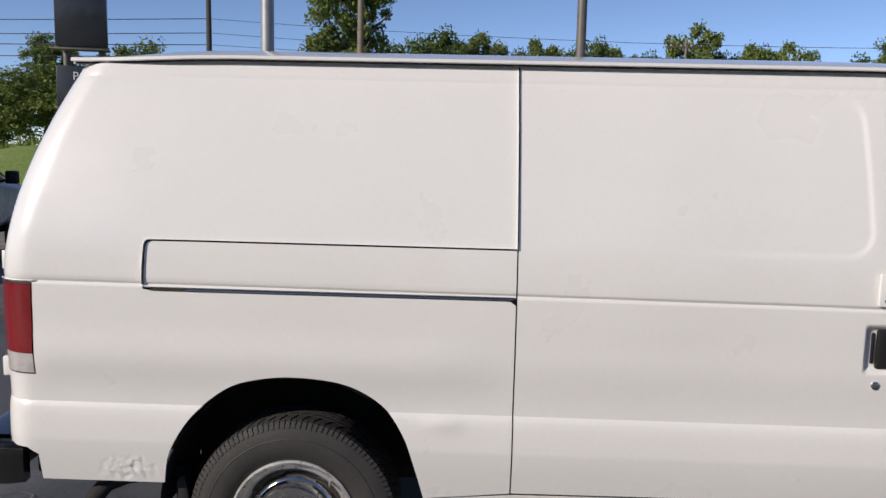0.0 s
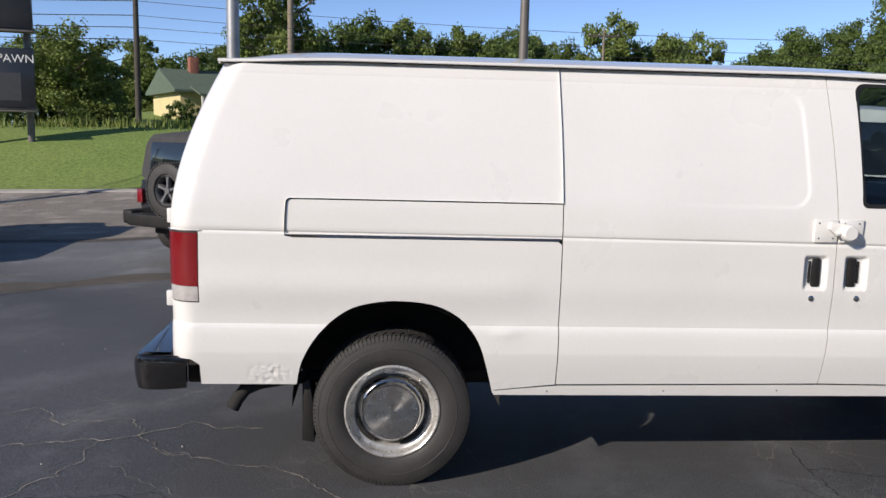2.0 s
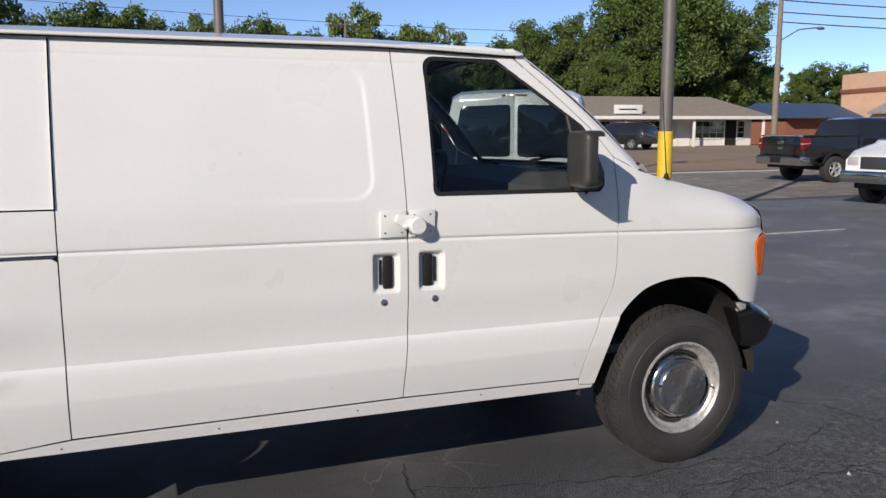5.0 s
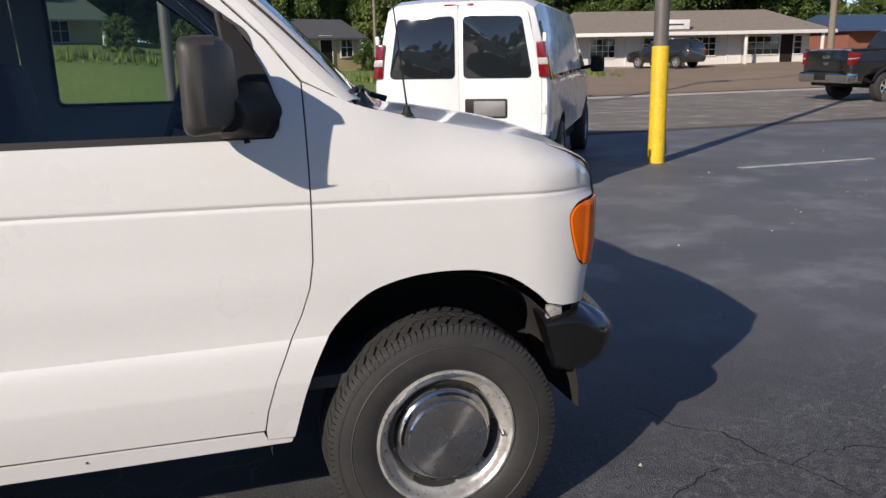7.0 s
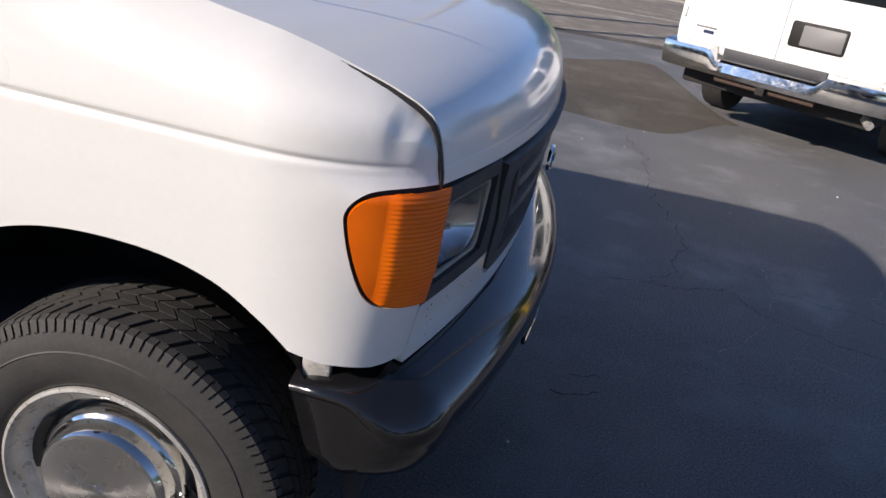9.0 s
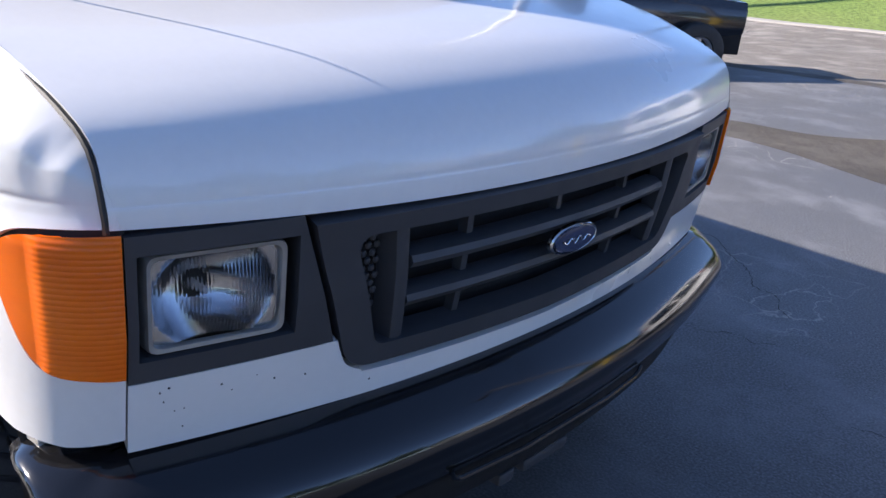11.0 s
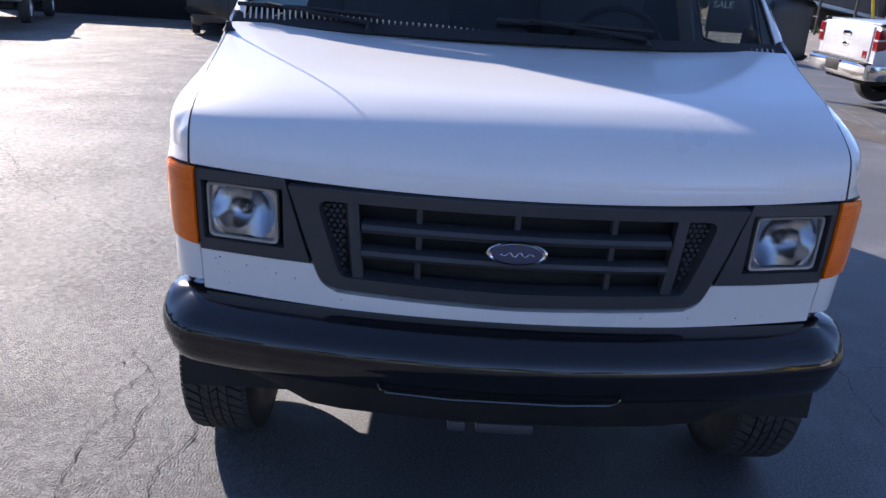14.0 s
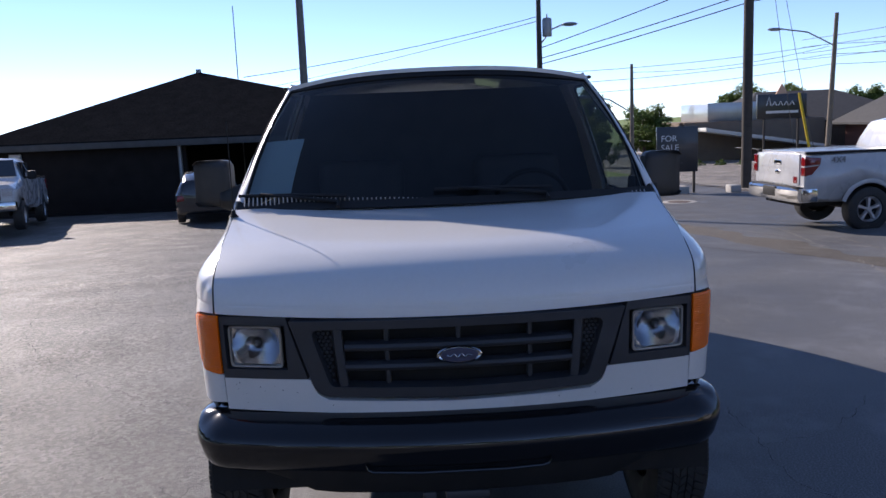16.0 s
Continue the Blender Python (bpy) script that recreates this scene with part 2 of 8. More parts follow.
def rounded(points, radius, seg=5):
    """An outline with its corners rounded; radius is a number or one a corner."""
    out, n = [], len(points)
    for i in range(n):
        p, a, b = Vector(points[i]), Vector(points[i - 1]), Vector(points[(i + 1) % n])
        r = radius if isinstance(radius, (int, float)) else radius[i]
        if r <= 0:
            out.append(tuple(p))
            continue
        u, v = (a - p).normalized(), (b - p).normalized()
        half = u.angle(v) / 2
        d = min(r / math.tan(half), (a - p).length * 0.48, (b - p).length * 0.48)
        s, e = p + u * d, p + v * d
        for k in range(seg + 1):
            t = k / seg
            out.append(tuple(s * (1 - t) ** 2 + p * 2 * t * (1 - t) + e * t ** 2))
    return out


def smooth(a, b, x):
    t = min(max((x - a) / (b - a), 0.0), 1.0)
    return t * t * (3 - 2 * t)


def lerp_table(table, x):
    """Smooth-ish interpolation through (x, value) pairs."""
    xs, ys = zip(*table)
    return float(np.interp(x, xs, ys))


def skin(polys, chart, step=0.02, lines_u=(), lines_v=(), depth=0.012, out=None, bm=None, crisp=0.0):
    """A sheet over flat outlines, cut into a fine grid and bent by chart(u, v) -> point, with its edges folded inwards by depth."""
    bm2 = bmesh.new()
    for poly in polys:
        bm2.faces.new([bm2.verts.new((a, b, 0)) for a, b in poly])
    us, vs = [p[0] for q in polys for p in q], [p[1] for q in polys for p in q]

    def cuts(lo, hi, extra):
        k = np.arange(math.floor(lo / step) + 1, math.ceil(hi / step)) * step
        return sorted(set(np.round(k, 5)) | {round(e, 5) for e in extra if lo < e < hi})

    for axis, values in ((0, cuts(min(us), max(us), lines_u)), (1, cuts(min(vs), max(vs), lines_v))):
        no = (1, 0, 0) if axis == 0 else (0, 1, 0)
        for c in values:
            co = (float(c), 0, 0) if axis == 0 else (0, float(c), 0)
            bmesh.ops.bisect_plane(bm2, geom=bm2.verts[:] + bm2.edges[:] + bm2.faces[:], dist=1e-6, plane_co=co, plane_no=no)
    bmesh.ops.remove_doubles(bm2, verts=bm2.verts[:], dist=1e-5)
    for v in bm2.verts:
        v.co = chart(v.co.x, v.co.y)
    bm2.normal_update()
    if out is not None:
        total = sum((f.normal.dot(Vector(out)) for f in bm2.faces))
        if total < 0:
            bmesh.ops.reverse_faces(bm2, faces=bm2.faces[:])
            bm2.normal_update()
    if depth:
        edges = [e for e in bm2.edges if len(e.link_faces) == 1]
        inner = {}
        for e in edges:
            for v in e.verts:
                if v not in inner:
                    inner[v] = (v.co.copy(), v.normal.copy())
        made = {v: bm2.verts.new(co - no * depth) for v, (co, no) in inner.items()}
        for e in edges:
            lp = e.link_loops[0]
            a, b = lp.vert, lp.link_loop_next.vert
            bm2.faces.new((b, a, made[a], made[b]))
        bm2.normal_update()
    return join(bm, bm2)


def mirrored(ob, parent=None):
    """The same part on the other side, y turned to -y."""
    me = ob.data.copy()
    bm = bmesh.new()
    bm.from_mesh(me)
    for v in bm.verts:
        v.co.y = -v.co.y
    bmesh.ops.reverse_faces(bm, faces=bm.faces[:])
    bm.to_mesh(me)
    bm.free()
    me.set_sharp_from_angle(angle=radians(35))
    o = new(ob.name.split(".")[0], me)
    o.parent = parent or ob.parent
    if ob.get("label"):
        tagged(o, ob["label"])
    return o


# ---- ground ----
def asphalt(name, colour, second, crack_scale, rough, spec=0.3, line_colour=(0.13, 0.125, 0.115), relief=0.02, relief_scale=85, faded=(), coarse=None):
    """Rolled asphalt: aggregate grain, worn pale patches, wandering cracks."""
    m = material(name, colour, rough, second=second, scale=0.3, contrast=0.6, grain=0.5, grain_scale=110, bump=relief, bump_scale=relief_scale, rough_var=0.08, spec=spec)
    n, l = m.node_tree.nodes, m.node_tree.links
    b = n["Principled BSDF"]
    tc = n.new("ShaderNodeTexCoord")
    warp = n.new("ShaderNodeTexNoise")
    warp.inputs["Scale"].default_value, warp.inputs["Detail"].default_value = 2.2, 6
    l.new(tc.outputs["Object"], warp.inputs["Vector"])
    add = n.new("ShaderNodeMix")
    add.data_type, add.blend_type = "RGBA", "ADD"
    add.inputs[0].default_value = 0.55
    l.new(tc.outputs["Object"], add.inputs[6]), l.new(warp.outputs["Color"], add.inputs[7])
    vor = n.new("ShaderNodeTexVoronoi")
    vor.feature = "DISTANCE_TO_EDGE"
    vor.inputs["Scale"].default_value = crack_scale
    l.new(add.outputs[2], vor.inputs["Vector"])
    line = n.new("ShaderNodeMapRange")
    line.inputs[1].default_value, line.inputs[2].default_value, line.inputs[3].default_value, line.inputs[4].default_value = 0.003, 0.014, 1, 0
    l.new(vor.outputs["Distance"], line.inputs[0])
    gate = n.new("ShaderNodeTexNoise")
    gate.inputs["Scale"].default_value, gate.inputs["Detail"].default_value = 0.6, 3
    l.new(tc.outputs["Object"], gate.inputs["Vector"])
    on = n.new("ShaderNodeMapRange")
    on.inputs[1].default_value, on.inputs[2].default_value = 0.55, 0.66
    l.new(gate.outputs["Fac"], on.inputs[0])
    fac = n.new("ShaderNodeMath")
    fac.operation = "MULTIPLY"
    l.new(line.outputs[0], fac.inputs[0]), l.new(on.outputs[0], fac.inputs[1])
    # pale scuffs and dust
    dust = n.new("ShaderNodeTexNoise")
    dust.inputs["Scale"].default_value, dust.inputs["Detail"].default_value, dust.inputs["Roughness"].default_value = 1.3, 9, 0.65
    l.new(tc.outputs["Object"], dust.inputs["Vector"])
    dm = n.new("ShaderNodeMapRange")
    dm.inputs[1].default_value, dm.inputs[2].default_value, dm.inputs[3].default_value, dm.inputs[4].default_value = 0.50, 0.74, 0, 0.7
    l.new(dust.outputs["Fac"], dm.inputs[0])
    # pale and dark stones in the binder
    stones = n.new("ShaderNodeTexNoise")
    stones.inputs["Scale"].default_value, stones.inputs["Detail"].default_value = 115, 2
    l.new(tc.outputs["Object"], stones.inputs["Vector"])
    sm = n.new("ShaderNodeMapRange")
    sm.inputs[1].default_value, sm.inputs[2].default_value, sm.inputs[3].default_value, sm.inputs[4].default_value = 0.36, 0.68, 0.62, 1.5
    l.new(stones.outputs["Fac"], sm.inputs[0])
    speck = n.new("ShaderNodeMix")
    speck.data_type, speck.blend_type = "RGBA", "MULTIPLY"
    speck.inputs[0].default_value = 1.0
    l.new(b.inputs["Base Color"].links[0].from_socket, speck.inputs[6]), l.new(sm.outputs[0], speck.inputs[7])
    src = speck.outputs[2]
    m1, m2 = n.new("ShaderNodeMix"), n.new("ShaderNodeMix")
    for x in (m1, m2):
        x.data_type = "RGBA"
    l.new(src, m1.inputs[6]), l.new(dm.outputs[0], m1.inputs[0])
    m1.inputs[7].default_value = (*(c * 2.6 + 0.02 for c in colour), 1)
    l.new(m1.outputs[2], m2.inputs[6]), l.new(fac.outputs[0], m2.inputs[0])
    m2.inputs[7].default_value = (*line_colour, 1)
    l.new(m2.outputs[2], b.inputs["Base Color"])
    for way, lo, hi, tint in faded:                 # pale past a wandering edge: worn seal coat, plus sun glare put into the tint
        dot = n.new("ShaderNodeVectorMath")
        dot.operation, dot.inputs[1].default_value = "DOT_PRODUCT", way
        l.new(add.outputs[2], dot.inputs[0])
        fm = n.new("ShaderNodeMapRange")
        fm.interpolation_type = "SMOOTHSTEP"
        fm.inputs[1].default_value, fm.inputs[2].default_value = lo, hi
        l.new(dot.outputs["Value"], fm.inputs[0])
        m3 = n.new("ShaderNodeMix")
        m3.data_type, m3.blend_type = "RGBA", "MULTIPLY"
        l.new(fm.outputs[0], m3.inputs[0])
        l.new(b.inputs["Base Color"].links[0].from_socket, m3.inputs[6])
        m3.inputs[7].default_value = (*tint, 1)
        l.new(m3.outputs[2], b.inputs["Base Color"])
    if coarse:                                      # bare stones where the seal coat is gone
        dot = n.new("ShaderNodeVectorMath")
        dot.operation, dot.inputs[1].default_value = "DOT_PRODUCT", coarse[0]
        l.new(add.outputs[2], dot.inputs[0])
        cm = n.new("ShaderNodeMapRange")
        cm.inputs[1].default_value, cm.inputs[2].default_value, cm.inputs[3].default_value, cm.inputs[4].default_value = coarse[1], coarse[2], 0.14, 1.4
        l.new(dot.outputs["Value"], cm.inputs[0])
        l.new(cm.outputs[0], b.inputs["Normal"].links[0].from_node.inputs["Strength"])
        pebble = n.new("ShaderNodeTexVoronoi")
        pebble.inputs["Scale"].default_value = 44
        l.new(tc.outputs["Object"], pebble.inputs["Vector"])
        shade = n.new("ShaderNodeSeparateColor")
        l.new(pebble.outputs["Color"], shade.inputs[0])
        pm = n.new("ShaderNodeMapRange")
        pm.inputs[3].default_value, pm.inputs[4].default_value = 0.22, 1.9
        l.new(shade.outputs[0], pm.inputs[0])
        show = n.new("ShaderNodeMapRange")
        show.inputs[1].default_value, show.inputs[2].default_value, show.inputs[4].default_value = coarse[1], coarse[2], 0.9
        l.new(dot.outputs["Value"], show.inputs[0])
        m4 = n.new("ShaderNodeMix")
        m4.data_type, m4.blend_type = "RGBA", "MULTIPLY"
        l.new(show.outputs[0], m4.inputs[0])
        l.new(b.inputs["Base Color"].links[0].from_socket, m4.inputs[6]), l.new(pm.outputs[0], m4.inputs[7])
        l.new(m4.outputs[2], b.inputs["Base Color"])
    return m


# both tints exceed the wear: glare and low-sun warmth are painted into the lot
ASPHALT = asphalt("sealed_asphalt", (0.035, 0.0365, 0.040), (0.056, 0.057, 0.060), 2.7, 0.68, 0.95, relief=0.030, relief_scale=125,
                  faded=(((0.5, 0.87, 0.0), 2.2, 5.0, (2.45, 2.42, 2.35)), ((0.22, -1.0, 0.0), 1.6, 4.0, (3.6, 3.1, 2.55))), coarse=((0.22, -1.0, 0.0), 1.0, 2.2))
ASPHALT_OLD = asphalt("old_grey_asphalt", (0.070, 0.062, 0.054), (0.112, 0.098, 0.084), 1.9, 0.80, 0.55, (0.030, 0.028, 0.026), relief=0.030, relief_scale=120)
ROAD = asphalt("worn_road_asphalt", (0.205, 0.184, 0.160), (0.245, 0.222, 0.195), 0.3, 0.8)
GRASS = material("mown_grass", (0.12, 0.20, 0.035), 0.9, second=(0.19, 0.235, 0.06), scale=0.18, grain=0.35, grain_scale=9, bump=0.025, bump_scale=14)
DIRT = material("bare_gravel_dirt", (0.30, 0.22, 0.15), 0.95, second=(0.24, 0.18, 0.13), scale=0.5, grain=0.3, grain_scale=40, bump=0.02, bump_scale=40)
KERB = material("pale_concrete", (0.42, 0.40, 0.37), 0.85, second=(0.34, 0.32, 0.29), scale=1.5, grain=0.15, grain_scale=60, bump=0.002, bump_scale=80)
LINE = material("worn_white_line", (0.55, 0.54, 0.50), 0.8, second=(0.3, 0.3, 0.28), scale=6, contrast=0.8, grain=0.2)


def dip(x, y):
    """The lot and the road fall away behind the van's tail."""
    d = max(0.0, -1.0 - x)
    fall = 0.95 * (1 - math.exp(-(d / 9.0) ** 1.15)) + 0.022 * min(max(0.0, d - 18), 40) + 0.10 * smooth(3.5, 8, y) * smooth(2, -1, x) * smooth(-7.5, -4.5, x)
    return -fall * (1 - smooth(17, 26, y) * smooth(-30, -16, x))


def sheet(x0, x1, y0, y1, z, nx, ny, skirt=0.25):
    """A paved sheet with thickness that follows the fall of the ground."""
    bm = bmesh.new()
    xs, ys = np.linspace(x0, x1, nx + 1), np.linspace(y0, y1, ny + 1)
    rows = [[bm.verts.new((x, y, dip(x, y) + z)) for x in xs] for y in ys]
    for a, b in zip(rows, rows[1:]):
        for k in range(nx):
            bm.faces.new((a[k], a[k + 1], b[k + 1], b[k]))
    rim = rows[0] + [r[-1] for r in rows[1:]] + rows[-1][::-1][1:] + [r[0] for r in rows[::-1][1:-1]]
    low = [bm.verts.new((v.co.x, v.co.y, v.co.z - skirt)) for v in rim]
    for k in range(len(rim)):
        j = (k + 1) % len(rim)
        bm.faces.new((rim[j], rim[k], low[k], low[j]))
    bmesh.ops.recalc_face_normals(bm, faces=bm.faces[:])
    return bm


def land(x, y):
    """Height of the ground: level round the lot, rising into a bank beyond the road."""
    rise = 1.75 * smooth(21.5, 31, y) + 1.3 * smooth(31, 60, y)
    side = 1 - 0.80 * smooth(-4, 14, x)
    return -0.03 + dip(x, y) + rise * side * smooth(-27, -16, x) + 0.10 * noise.noise((x * 0.11, y * 0.11, 2)) * smooth(21, 26, y)


bm = bmesh.new()
xs = np.concatenate([np.linspace(-900, -90, 8), np.linspace(-80, 100, 91), np.linspace(120, 900, 8)])
ys = np.concatenate([np.linspace(-900, -60, 6), np.linspace(-50, 14, 12), np.linspace(16, 70, 55), np.linspace(80, 900, 8)])
rows = [[bm.verts.new((x, y, land(x, y))) for x in xs] for y in ys]
for a, b in zip(rows, rows[1:]):
    for k in range(len(xs) - 1):
        bm.faces.new((a[k], a[k + 1], b[k + 1], b[k]))
tagged(link("ground", bm, GRASS), "mown green grass ground rising to a bank", "grass", kind="structure")
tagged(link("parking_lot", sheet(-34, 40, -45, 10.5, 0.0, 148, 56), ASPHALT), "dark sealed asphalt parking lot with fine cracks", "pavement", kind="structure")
tagged(link("road", sheet(-300, 300, 11.0, 21.2, -0.012, 300, 8), ROAD), "worn grey asphalt road", "road", kind="structure")
tagged(link("road_shoulder", sheet(-300, 300, 21.2, 21.6, 0.03, 300, 3), KERB), "pale concrete kerb strip beside the road", "kerb", kind="structure")
tagged(link("lot_edge", sheet(-34, 300, 10.5, 11.0, -0.004, 334, 1), ASPHALT_OLD), "grey asphalt strip at the lot edge", "pavement", kind="structure")
strip = bmesh.new()
rows = []
for x in np.linspace(-12.0, 5.6, 120):
    mid = 5.0 + 0.05 * (x + 12) + 0.22 * noise.noise((x * 0.6, 9, 2))
    wide = (0.35 + 0.3 * noise.noise((x * 0.9, 4, 6)) + 1.5 * smooth(2.0, 4.6, x)) * smooth(-12, -9, x) * smooth(5.6, 4.8, x) + 0.02
    rows.append([strip.verts.new((x, mid + wide * q * (1.6 if q > 0 else 0.5), dip(x, mid) + (0.004 if abs(q) < 0.9 else 0.0005))) for q in (-1, -0.6, -0.2, 0.2, 0.6, 1)])
for a, b in zip(rows, rows[1:]):
    for k in range(5):
        strip.faces.new((a[k], b[k], b[k + 1], a[k + 1]))
WORN = asphalt("worn_tan_asphalt", (0.070, 0.063, 0.054), (0.125, 0.108, 0.088), 1.2, 0.85, 0.4, relief=0.015)
tagged(link("worn_strip", strip, WORN), "worn brownish strip of older asphalt", "pavement", kind="structure")
verge = bmesh.new()
rows = [[verge.verts.new((x, y, max(land(x, y), 0.0) + 0.05)) for x in np.linspace(14 + 2.0 * smooth(30, 22, y), 60, 40)] for y in np.linspace(21.6, 45.5, 24)]
for a, b in zip(rows, rows[1:]):
    for k in range(39):
        verge.faces.new((a[k], a[k + 1], b[k + 1], b[k]))
tagged(link("dirt_verge", verge, DIRT), "bare gravel forecourt across the road", "gravel", kind="structure")
tagged(link("far_lot", sheet(-90, -25, 21.6, 60, 0.02, 65, 12), ASPHALT_OLD), "worn grey asphalt forecourt across the road", "pavement", kind="structure")
for x in np.arange(-60, 60, 9.0):
    tagged(link("lane_mark", box(x, x + 3, 15.5, 15.62, -0.012, -0.009), LINE), "worn white dashed lane line", "road marking", group="lane lines", kind="structure")
tagged(link("lot_line", box(9.7, 11.9, 5.72, 5.82, 0.0, 0.004), LINE), "faded white parking line", "road marking", kind="structure")


def crack(points, w):
    """A ragged strip on the asphalt: a split filled with grit, and once a painted cable shadow."""
    bm = bmesh.new()
    prev = None
    for i in range(len(points) - 1):
        a, b = Vector(points[i]), Vector(points[i + 1])
        n = max(int((b - a).length / 0.025), 1)
        for k in range(n + (i == len(points) - 2)):
            p = a.lerp(b, k / n)
            j = Vector((noise.noise((p.x * 7, p.y * 7, 1)), noise.noise((p.x * 7, p.y * 7, 5)))) * 0.06 + Vector((noise.noise((p.x * 31, p.y * 31, 2)), noise.noise((p.x * 31, p.y * 31, 6)))) * 0.022
            q, ww = p + j, w * (0.2 + 0.9 * abs(noise.noise((p.x * 14, p.y * 14, 9))))
            t = (b - a).normalized()
            z = dip(q.x, q.y) + 0.006
            cur = (bm.verts.new((q.x - t.y * ww, q.y + t.x * ww, z)), bm.verts.new((q.x + t.y * ww, q.y - t.x * ww, z)))
            if prev:
                bm.faces.new((prev[0], prev[1], cur[1], cur[0]))
            prev = cur
    return facing_up(bm)


def facing_up(bm):
    bm.normal_update()
    for f in bm.faces:
        if f.normal.z < 0:
            f.normal_flip()
    return bm


GRIT = material("pale_grit", (0.34, 0.31, 0.27), 0.95, second=(0.14, 0.13, 0.115), scale=12, contrast=0.8, grain=0.4)
DARK_CRACK_SHADOW = material("dark_crack", (0.012, 0.012, 0.012), 0.95, second=(0.03, 0.03, 0.03), scale=9)
